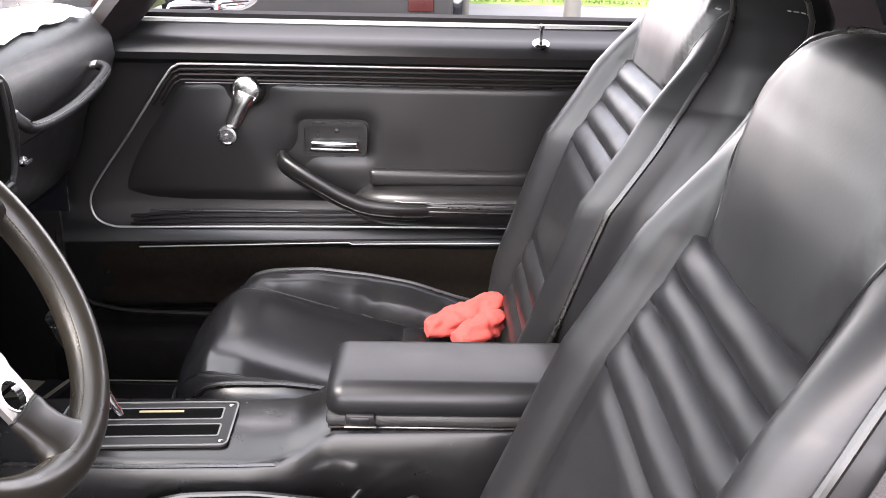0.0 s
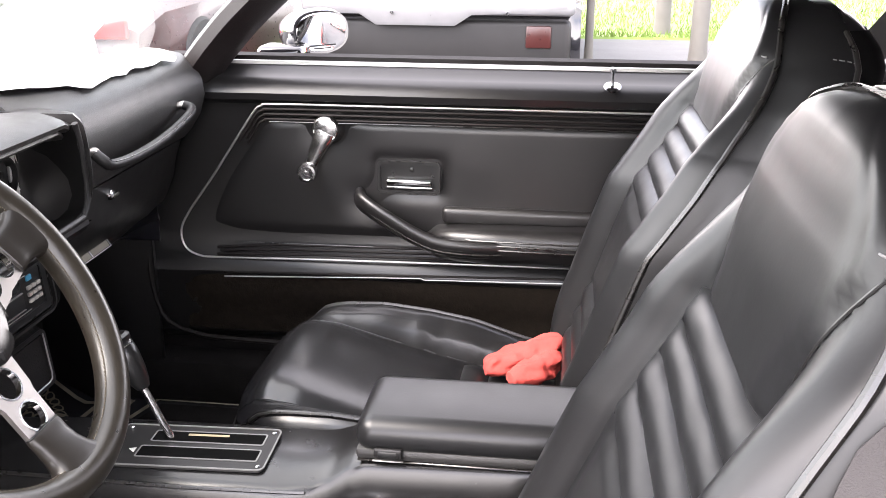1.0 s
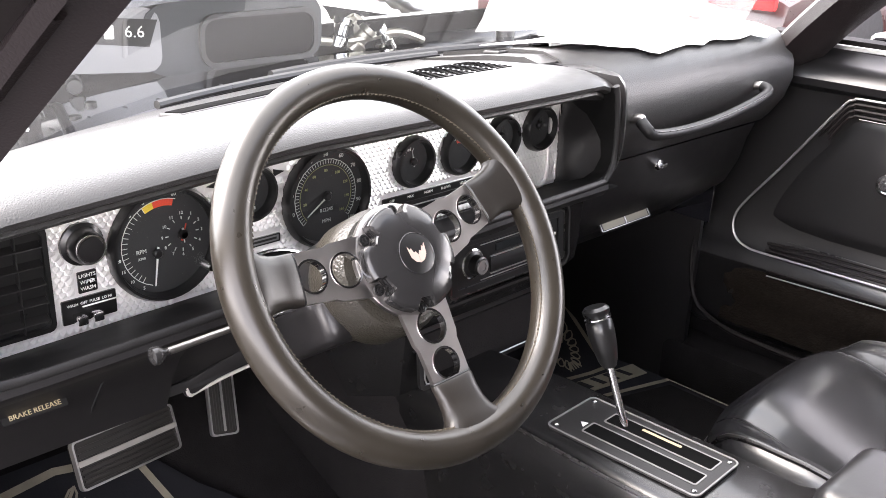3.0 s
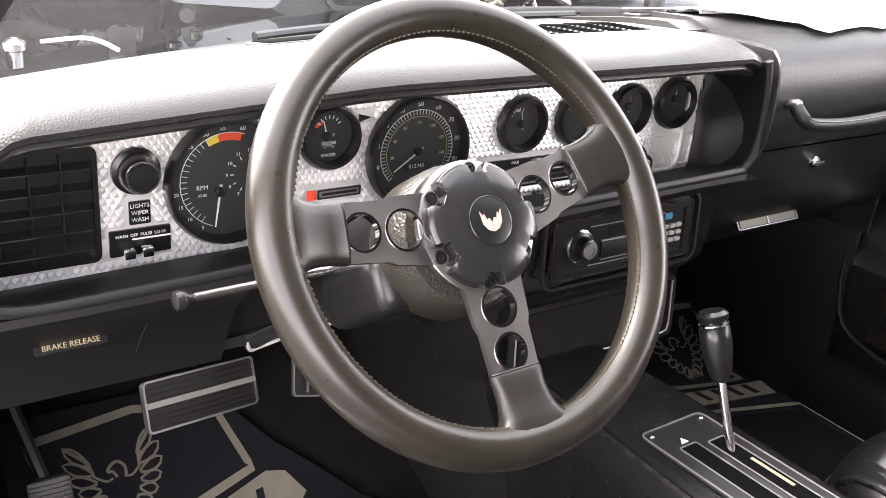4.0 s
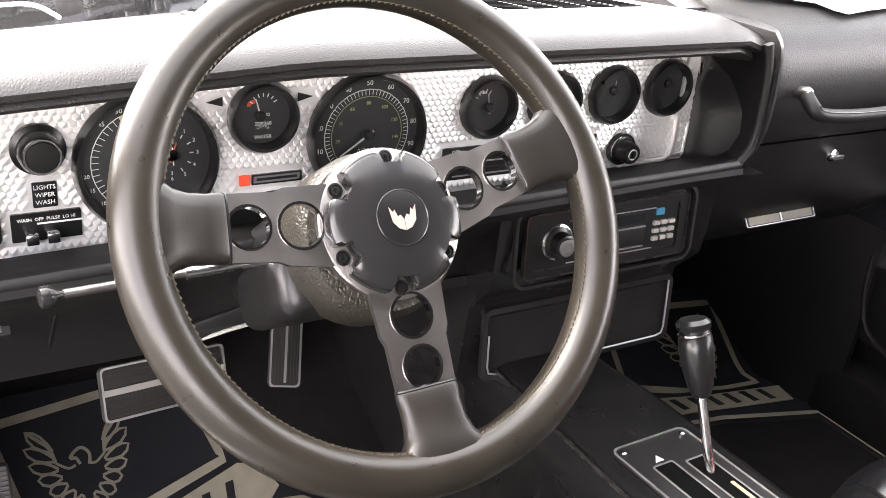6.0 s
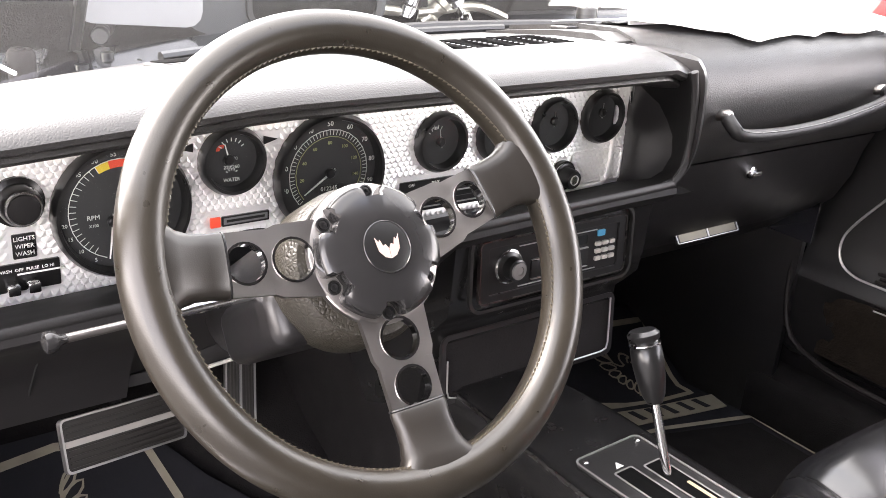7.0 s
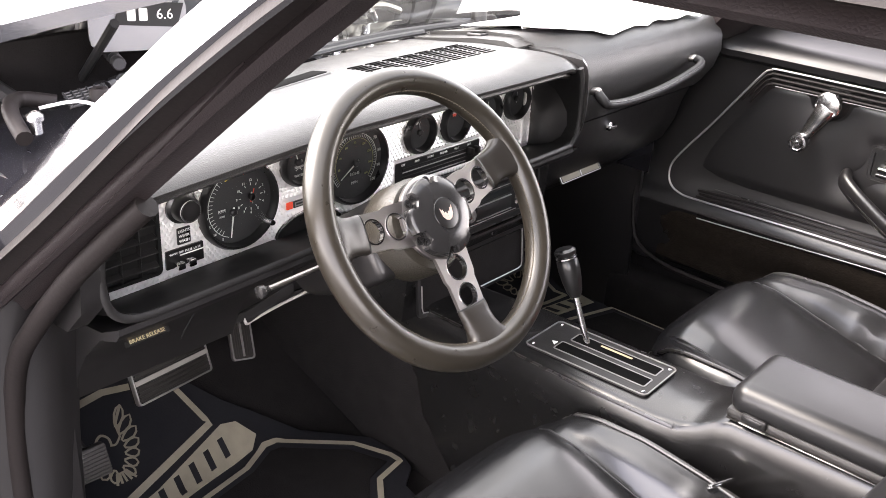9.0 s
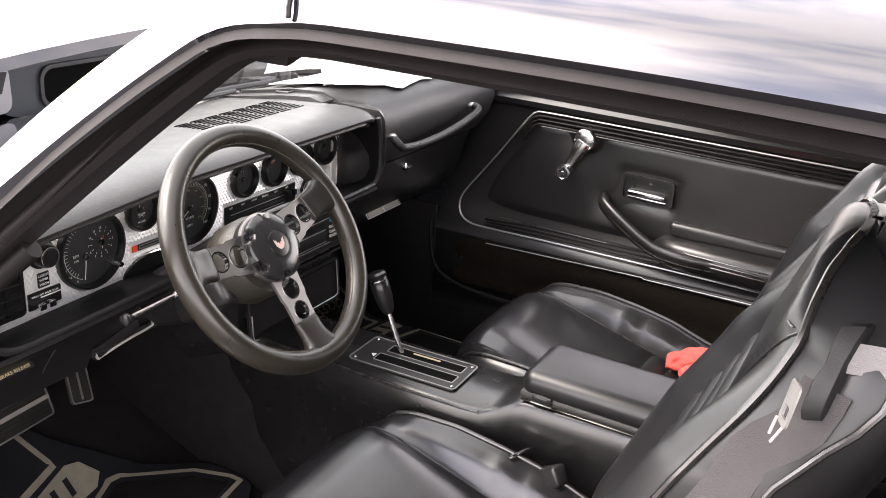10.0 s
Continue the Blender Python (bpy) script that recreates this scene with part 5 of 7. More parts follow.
# ---------------- console and shifter ----------------
def build_console():
    cs = thing("centre_console", (-.2, 1.055, .25), "black moulded centre console between the seats", "console")

    def sec(x, top, yn, yf, low, spread):
        return [(yn - spread, low), (yn - spread * .55, low + (top - low) * .35), (yn - spread * .42, top - .075), (yn - .006, top - .045), (yn, top - .010), (yn + .004, top - .003), (yn + .012, top), (yf - .012, top), (yf - .004, top - .003), (yf, top - .010), (yf + .006, top - .045), (yf + spread * .42, top - .075), (yf + spread * .6, low + (top - low) * .35), (yf + spread, low)]
    rings = []
    for x, top, yn, yf, spread in ((-.66, .560, 1.000, 1.110, -.025), (-.56, .566, .992, 1.116, -.02), (-.46, .570, .986, 1.122, -.012), (-.30, .571, .982, 1.124, .0), (-.19, .572, .982, 1.124, .008), (-.155, .573, .988, 1.126, .010), (-.135, .578, .996, 1.130, .012), (-.118, .588, 1.006, 1.136, .012), (-.10, .594, 1.013, 1.140, .012), (.1, .597, 1.014, 1.142, .012), (.34, .597, 1.014, 1.142, .012)):
        rings.append([Vector((x, y, z)) for y, z in sec(x, top, yn, yf, .245, spread)])
    part("body", loft(rings), CONSOLE_PLASTIC, cs, "black plastic console body")
    # added bead stands in for the highlight along the console's near edge
    part("edge_highlight", tube([(-.62, .9965, .5585), (-.46, .9845, .566), (-.30, .9805, .567), (-.16, .9825, .570)], .0022, 6), PIPING, cs, "glossy bead imitating the highlight on the edge")
    # lid
    ld = part("lid", rbox((.350, .128, .044), (.063, 1.0780, .6220), .0205, 7), SEAT_VINYL, cs, "padded black armrest lid")
    part("lid_base", rbox((.346, .127, .014), (.063, 1.0780, .6040), .005, 2), DASH_PAD, ld)
    part("lid_seam", rbox((.342, .1275, .0022), (.063, 1.0780, .5965), .001, 1), PIPING, ld)
    la = part("lid_latch", rbox((.032, .006, .014), (-.073, 1.0125, .6075), .003), HARD_PLASTIC, cs, "black push latch")
    part("latch_button", rbox((.022, .004, .009), (-.073, 1.0100, .6075), .002), GAUGE_BLACK, la)
    part("latch_edge", rbox((.034, .003, .0012), (-.073, 1.0105, .5998), .0004, 1), TRIM_SILVER, la)
    # shift plate
    m = frame3((-.3130, 1.0530, .5715), (-.03, 1, 0), (-1, -.03, -.01))
    pl = part("shift_plate", plate(rrect(.090, .192, .008, 5), m, .003, .001), MATTE_PLASTIC, cs, "black shift plate with bright outlines")
    part("outline", ring_plate(rrect(.0915, .1935, .008, 5), rrect(.0880, .1900, .007, 5), m @ Matrix.Translation((0, 0, .003)), .0012), DULL_LINE, pl)
    for cx, w, l, cy in ((-.0150, .0225, .142, -.012), (.0200, .0225, .134, -.014)):
        part("slot", plate(rrect(w, l, .002, 3), m @ Matrix.Translation((cx, cy, .003)), .0006), SLOT_BLACK, pl)
        part("slot_outline", ring_plate(rrect(w + .0030, l + .0030, .003, 4), rrect(w - .0006, l - .0006, .002, 4), m @ Matrix.Translation((cx, cy, .0032)), .0008), DULL_LINE, pl)
    part("indicator", plate(rrect(.004, .05, .001, 3), m @ Matrix.Translation((.0245, -.012, .0038)), .0004), PRINT_GOLD, pl)
    part("pointer", plate([(-.005, -.003), (.005, -.003), (.002, .005)], m @ Matrix.Translation((-.0145, .0665, .0036)), .0008), PRINT, pl)
    for sx, sy in ((-.037, -.088), (.037, -.088), (-.037, .088), (.037, .088)):
        part("screw", lathe([(.0030, 0), (.0030, .001), (.0018, .0018)], m @ Vector((sx, sy, .003)), (0, 0, 1), 10), BRUSHED, pl)
    # shifter
    sh = thing("gear_shifter", (-.36, 1.06, .575), "chrome gear lever with black T-shaped knob", "gear lever")
    foot, top = Vector((-.346, 1.0700, .574)), Vector((-.376, 1.0650, .652))
    part("lever", rod(foot, top, .0046, 14), CHROME, sh)
    ax = (top - foot).normalized()
    kn = part("knob", lathe([(.0075, -.012), (.0110, -.004), (.0140, .012), (.0155, .030), (.0150, .042), (.0120, .046), (.0125, .048), (.0150, .051), (.0155, .056), (.0120, .0595), (.004, .060)], top, ax, 28), GAUGE_BLACK, sh, "glossy black knob")
    part("knob_ring", lathe([(.0152, .0455), (.0152, .047), (.0120, .048)], top, ax, 28), CHROME, kn)


# ---------------- pedals ----------------
def pedal(name, label, c, right, up_, w, h, ribs_along, arm_to, bars, mat=None):
    pd = thing(name, c, label, "pedal")
    m = frame3(c, right, up_)
    pad = part("pad", plate(rrect(w, h, .005, 4), m, .010, .002), mat or RIB_RUBBER, pd, "ribbed black rubber pad")
    n = 9
    for k in range(n):
        if ribs_along:
            part("rib", plate(rrect(w * .94, h / n * .45, .0004, 3), m @ Matrix.Translation((0, -h * .45 + h * .9 * k / (n - 1), .010)), .0016), RIB_RUBBER, pad)
        else:
            part("rib", plate(rrect(w / n * .45, h * .9, .0004, 3), m @ Matrix.Translation((-w * .42 + w * .84 * k / (n - 1), 0, .010)), .0016), RIB_RUBBER, pad)
    if bars:
        part("bright_frame", ring_plate(rrect(w + .003, h + .003, .006, 4), rrect(w - .002, h - .002, .005, 4), m @ Matrix.Translation((0, 0, .004)), .0075), TRIM_SILVER, pd, "bright metal pedal frame")
    if bars == 1:
        part("centre_bar", plate(rrect(.0030, h * .92, .0008, 3), m @ Matrix.Translation((0, 0, .010)), .0024), TRIM_SILVER, pd)
    if bars == 2:
        part("bright_bar", plate(rrect(w * .99, .007, .001, 3), m @ Matrix.Translation((0, .002, .010)), .0030), ZINC, pd)
    part("arm", tube(spline([Vector(c) - (m.to_3x3() @ Vector((0, 0, .004))), (Vector(c) + Vector(arm_to)) / 2 + Vector((-.05, 0, 0)), arm_to], 12), .007, 8), HARD_PLASTIC, pd)
    return pd


build_wheel()
build_column()
build_console()
pedal("brake_pedal", "wide black rubber brake pedal with bright trim", (-.860, .7140, .4480), (-.04, .162, -.0215), (-.45, 0, 1), .158, .060, True, (-.93, .74, .68), 2)
pedal("accelerator_pedal", "narrow ribbed accelerator pedal with bright frame", (-.925, .8930, .4230), (.02, .155, -.030), (-.60, .20, 1), .040, .110, False, (-1.05, .90, .62), 1)
pedal("parking_brake_pedal", "small ribbed parking brake pedal", (-.722, .5080, .4600), (.02, .16, .01), (-.35, 0, 1), .042, .044, True, (-.80, .46, .66), 0)

# ---------------- front seats ----------------
# backrest by height: front x, overall half width, half width at the piping, depth
S_Z = [.43, .50, .58, .66, .74, .82, .873, .942, .983, 1.005, 1.028, 1.046, 1.058, 1.064, 1.067]
S_X = [.085, .098, .124, .155, .188, .220, .238, .256, .266, .272, .279, .287, .297, .308, .322]
S_W = [.195, .214, .228, .234, .236, .235, .231, .220, .206, .194, .172, .142, .106, .066, .010]
S_P = [.175, .192, .203, .207, .208, .206, .202, .188, .171, .158, .137, .110, .078, .044, .005]
S_D = [.10, .115, .12, .12, .118, .118, .122, .128, .130, .126, .112, .092, .066, .040, .012]
HEAD_Z = .886


# how each backrest is set: height on the pattern, true height, shift along the car
SET_DRIVER = ([.43, .585, .715, .886, 1.0, 1.067], [.43, .590, .733, .862, .985, 1.050], [-.035, -.022, -.014, -.010, .004, -.010])
SET_PASSENGER = ([.43, .585, .715, .886, 1.0, 1.067], [.44, .630, .787, .908, 1.010, 1.075], [.015, .035, .035, .045, .050, .042])


def set_back(p, yc):
    zs, up, fore = SET_PASSENGER if yc > 1 else SET_DRIVER
    return Vector((p.x + lerp(p.z, zs, fore), p.y, lerp(p.z, zs, up)))


def section(z, yc):
    """Half outline of the backrest at one height, from the middle of the front to the middle of the back."""
    x, w, p, d = (lerp(z, S_Z, q) for q in (S_X, S_W, S_P, S_D))
    b = .040 * step(z, .40, .56) * (1 - step(z, .86, .985))
    crown = .007 * step(z, .88, .96)
    pts = [(0, -crown), (.40 * p, -crown * .8), (.66 * p, -.04 * b - .5 * crown), (.76 * p, -.74 * b - .2 * crown), (.87 * p, -b), (.95 * p, -.80 * b + .006), (p, -.55 * b + .014), (p + .35 * (w - p), .030), (p + .8 * (w - p), .048), (w, .070), (.985 * w, d * .78), (.90 * w, d * .95), (.6 * w, d + .004), (0, d + .006)]
    k = min(1, w / .12)
    return [Vector((x + dx * (.35 + .65 * k), y, z)) for y, dx in pts]


def half_curve(z, yc, n=44):
    return spline([tuple(q) for q in section(z, yc)], n)


CURVES = {}


def back_front(z, v, yc):
    """A point on the backrest's front skin; v runs from -1 to 1 between the pipings."""
    key = (round(z, 5), yc > 1)
    if key not in CURVES:
        CURVES[key] = half_curve(z, yc)
    c = CURVES[key]
    y = abs(v) * lerp(z, S_Z, S_P)
    for a, b in zip(c, c[1:]):
        if b.y >= y:
            u = (y - a.y) / max(b.y - a.y, 1e-6)
            return Vector((a.x + (b.x - a.x) * u, yc + math.copysign(y, v), z))
    return Vector((c[-1].x, yc + math.copysign(y, v), z))


def head_edge(z):
    """Half width, in v, of the raised head pad."""
    return lerp(z, [HEAD_Z, .93, .97, 1.0, 1.012], [.56, .66, .80, .96, 1.2])


def build_seat(yc, label):
    st = thing("bucket_seat", (0, yc, .25), label, "car seat", "front bucket seats")

    def back_part(name, bm, mat, parent, lab=""):
        for v in bm.verts:
            v.co = set_back(v.co, yc)
        return part(name, bm, mat, parent, lab)
    zs = list(np.linspace(.43, .875, 32)) + [.8825, .8855, .8885, .892, .897] + list(np.linspace(.905, 1.0, 14)) + [1.010, 1.019, 1.028, 1.036, 1.043, 1.049, 1.0545, 1.059, 1.062, 1.0645, 1.067]
    rings = []
    for z in zs:
        half = half_curve(z, yc)
        p = lerp(z, S_Z, S_P)
        out = []
        for q in half:
            v = q.y / max(p, 1e-4)
            lift = 0.0
            if z > HEAD_Z - .004 and q.x < half[0].x + .06:
                lift = .009 * step(z, HEAD_Z - .003, HEAD_Z + .006) * (1 - step(v, head_edge(z) - .10, head_edge(z))) * (1 - .9 * step(z, .99, 1.04))
            wob = .0012 * noise.noise((q.y * 11, z * 9, yc * 5))
            out.append(Vector((q.x - lift + wob, q.y, q.z)))
        rings.append([Vector((q.x, yc + q.y, q.z)) for q in out] + [Vector((q.x, yc - q.y, q.z)) for q in out[-2:0:-1]])
    back_part("backrest", loft(rings), SEAT_VINYL, st, "black vinyl high backrest with integral headrest")

    def insert(name, z0, z1, vmax, ribs, mat, lab, lift=.004, n=40):
        rows = []
        for i in range(n):
            u = i / (n - 1)
            z = z0 + (z1 - z0) * u
            row = []
            for v in np.linspace(-1, 1, 17):
                h = lift * step(1 - abs(v), 0, .3) * step(u, 0, .15) * step(1 - u, 0, .15)
                if ribs:
                    f = abs(math.sin(math.pi * ribs * u))
                    h = .0100 * f ** .6 * step(1 - abs(v), 0, .14) - .0015
                    h += .0012 * noise.noise((v * 3, u * 9, yc * 7))
                row.append(back_front(z, v * vmax, yc) + Vector((-h - .001, 0, h * .35)))
            rows.append(row)
        return back_part(name, slab(rows, .004), mat, st, lab)
    insert("lumbar_pad", .585, .715, .65, 0, SEAT_VINYL, "smooth lumbar panel", .006)
    insert("pleats", .715, HEAD_Z - .001, .665, 4, RIB_VINYL, "horizontal padded pleats", n=64)
    insert("lower_pleats", .50, .585, .64, 3, RIB_VINYL, "horizontal padded pleats", n=40)
    for k in range(1, 4):
        z = .715 + (HEAD_Z - .716) * k / 4
        back_part("stitch_line", tube([back_front(z, v, yc) + Vector((-.0012, 0, 0)) for v in np.linspace(-.63, .63, 15)], .0007, 5), THREAD, st)
    # seams where the head pad meets the shoulders
    for s in (-1, 1):
        line = [back_front(z, s * min(.985, head_edge(z)), yc) + Vector((-.0005, 0, 0)) for z in np.linspace(HEAD_Z + .004, 1.003, 16)]
        back_part("shoulder_seam", tube(line, .0014, 6), GAUGE_BLACK, st)
        back_part("headrest_seam", tube([back_front(1.003 + .006 * (1 - v), s * v, yc) + Vector((-.004, 0, 0)) for v in np.linspace(.62, .95, 9)], .0011, 5), THREAD, st, "grey hand stitching")
        for o in (0, .0085):
            seam = [half_curve(z, yc)[k] for k, z in zip((25, 27, 28, 29, 30, 31, 32, 33, 34, 35, 36), (1.008, 1.006, 1.002, .997, .990, .982, .973, .962, .950, .936, .920))]
            line = spline([(q.x - o * .5, yc + s * (q.y + .0006), q.z - o) for q in seam], 64)
            bm = bmesh.new()
            for a in range(0, 62, 3):
                tube([line[a], line[a + 1], line[a + 2]], .0008, 5, False, bm)
            back_part("side_stitch", bm, THREAD, st, "grey double stitching")
    # piping along both edges and over the head
    side = [back_front(z, 1.0, yc) + Vector((-.001, .002, .001)) for z in list(np.linspace(.45, 1.0, 30)) + [1.012, 1.024, 1.036, 1.046, 1.054, 1.060, 1.064]]
    mirror = [Vector((q.x, 2 * yc - q.y, q.z)) for q in side]
    back_part("piping", tube(spline(side + [Vector((.320, yc, 1.0690))] + mirror[::-1], 150), .0040, 8), PIPING, st, "shiny black piping")
    # hard back shell with its own edge piping
    edge = lambda z: lerp(z, [.45, .82, .90, .942, .972, .997, 1.017, 1.05], [.155, .280, .302, .326, .351, .356, .357, .356])
    for s in (-1, 1):
        rows, line = [], []
        for z in np.linspace(.50, 1.035, 30):
            c = half_curve(z, yc, 90)
            tail = [q for q in c if q.x >= edge(z) and q.y > 0.0 or q is c[-1]]
            first = tail[0]
            line.append(Vector((first.x - .001, yc + s * (first.y + .003), z)))
            rows.append([Vector((q.x + .0025 * (1 - q.y / first.y), yc + s * (q.y + .002), z)) for q in [tail[int(i * (len(tail) - 1) / 11)] for i in range(12)]])
        back_part("back_shell", slab(rows, .0015 * s), SHELL_VINYL, st, "grained black back shell")
        back_part("shell_piping", tube(line, .0034, 8), PIPING, st)
    # cushion
    X = [-.350, -.348, -.340, -.325, -.300, -.25, -.18, -.10, -.03, .04, .10, .21]
    T = [.468, .492, .512, .526, .535, .530, .509, .487, .470, .458, .452, .449]
    B = [.000, .000, .000, .000, .006, .020, .044, .058, .063, .052, .042, .030]
    W = [.180, .192, .200, .206, .211, .214, .216, .216, .215, .213, .210, .206]

    def top_pt(x, v):
        a = abs(v)
        t, w = lerp(x, X, T), lerp(x, X, W)
        bol = lerp(x, X, B) * (.62 * step(a, .650, .75) + .38 * step(a, .72, .93)) + .013 * (1 - min(1, a / .66) ** 3)
        bol += .009 * noise.noise((x * 62, yc * 3, v * 1.5)) * step(a, .63, .70) * (1 - step(a, .72, .90)) * (step(x, -.17, -.09) + .6 * (1 - step(x, -.25, -.18)))
        edge = -.045 * max(0, (a - .84) / .16) ** 2.0
        bow = -.010 * (1 - a * a) * (1 - step(x, -.34, -.28))
        return Vector((x + .05 * a ** 4 * (1 - step(x, -.35, -.25)), yc + w * v, t + bol + edge + bow))
    rings = []
    xs = [-.350, -.3488, -.345, -.340, -.332, -.322, -.31] + list(np.linspace(-.295, .21, 28))
    for x in xs:
        tp = [top_pt(x, v) for v in np.linspace(-1, 1, 57)]
        w, lowz = lerp(x, X, W), .385 if x > -.33 else .40
        rings.append(tp + [Vector((tp[-1].x, yc + w * .97, lowz + .02)), Vector((tp[-1].x, yc + w * .90, lowz)), Vector((tp[0].x, yc - w * .90, lowz)), Vector((tp[0].x, yc - w * .97, lowz + .02))])
    part("cushion", loft(rings), CUSHION_VINYL, st, "black vinyl seat cushion")
    rows = []
    for x in np.linspace(-.338, -.045, 28):
        rows.append([top_pt(x, v * .64) + Vector((0, 0, .005 * min(1, (1 - abs(v)) * 7) * min(1, (x + .338) * 30, (-.045 - x) * 60) + .0006)) for v in np.linspace(-1, 1, 17)])
    part("cushion_panel", slab(rows, -.003), CUSHION_VINYL, st, "smooth padded cushion centre")
    rows = []
    for i in range(60):
        u = i / 59
        x = -.042 + .215 * u
        rows.append([top_pt(x, v * .64) + Vector((0, 0, .0085 * abs(math.sin(math.pi * 5 * u)) ** .6 * min(1, (1 - abs(v)) * 9) - .002)) for v in np.linspace(-1, 1, 17)])
    part("cushion_pleats", slab(rows, -.003), RIB_VINYL, st, "padded pleats at the back of the cushion")
    pip = [top_pt(x, .885) + Vector((0, .001, .0012)) for x in np.linspace(.12, -.33, 26)] + [top_pt(-.349, v) + Vector((-.006, 0, -.015)) for v in np.linspace(.85, -.85, 15)] + [top_pt(x, -.885) + Vector((0, -.001, .0012)) for x in np.linspace(-.33, .12, 26)]
    part("piping", tube(spline(pip, 110), .0032, 8), PIPING, st, "shiny black piping")
    for sgn in (-1, 1):
        part("panel_seam", tube([top_pt(x, sgn * .655) + Vector((0, 0, .0008)) for x in np.linspace(-.31, .15, 30)], .0016, 6), GAUGE_BLACK, st)
    part("skirt", rbox((.42, .40, .10), (-.12, yc, .36), .02, 2), HARD_PLASTIC, st)
    for y in (-.16, .16):
        part("seat_track", rbox((.40, .03, .06), (-.10, yc + y, .29), .006), BRUSHED, st)
    return st


build_seat(.770, "black vinyl driver's bucket seat with pleated back and piping")
build_seat(1.385, "black vinyl passenger bucket seat with a red cloth on it")


# ---------------- red cloth ----------------
def build_cloth():
    cl = thing("red_cloth", (.06, 1.46, .46), "crumpled coral red cloth lying on the passenger seat", "cloth")

    def fold(name, pts, w, h, ph):
        path = spline(pts, 48)
        rings = []
        for i, p in enumerate(path):
            u = i / 47
            t = (path[min(i + 1, 47)] - path[max(i - 1, 0)]).normalized()
            s = t.cross(Vector((0, 0, 1))).normalized()
            k = math.sin(math.pi * (.12 + .80 * u)) ** .6
            ring = []
            for j in range(44):
                a = 2 * math.pi * j / 44
                rr = 1 + .22 * noise.noise((math.cos(a) * 1.6 + ph, math.sin(a) * 1.6, u * 7)) + .09 * math.sin(5 * a + u * 9 + ph) + .12 * abs(noise.noise((math.cos(a) * 4 + ph, math.sin(a) * 4, u * 16)))
                ring.append(p + s * (w * k * rr * math.cos(a)) + Vector((0, 0, 1)) * (h * k * rr * math.sin(a)))
            rings.append(ring)
        part(name, loft(rings), CLOTH, cl)
    fold("fold", [(-.004, 1.470, .494), (.035, 1.480, .504), (.076, 1.494, .516), (.112, 1.508, .532)], .030, .019, 1.0)
    fold("fold", [(.040, 1.405, .508), (.078, 1.430, .514), (.110, 1.462, .524)], .024, .018, 4.0)


build_cloth()

# ---------------- passenger door ----------------
DY = 1.775                      # inner skin of the door


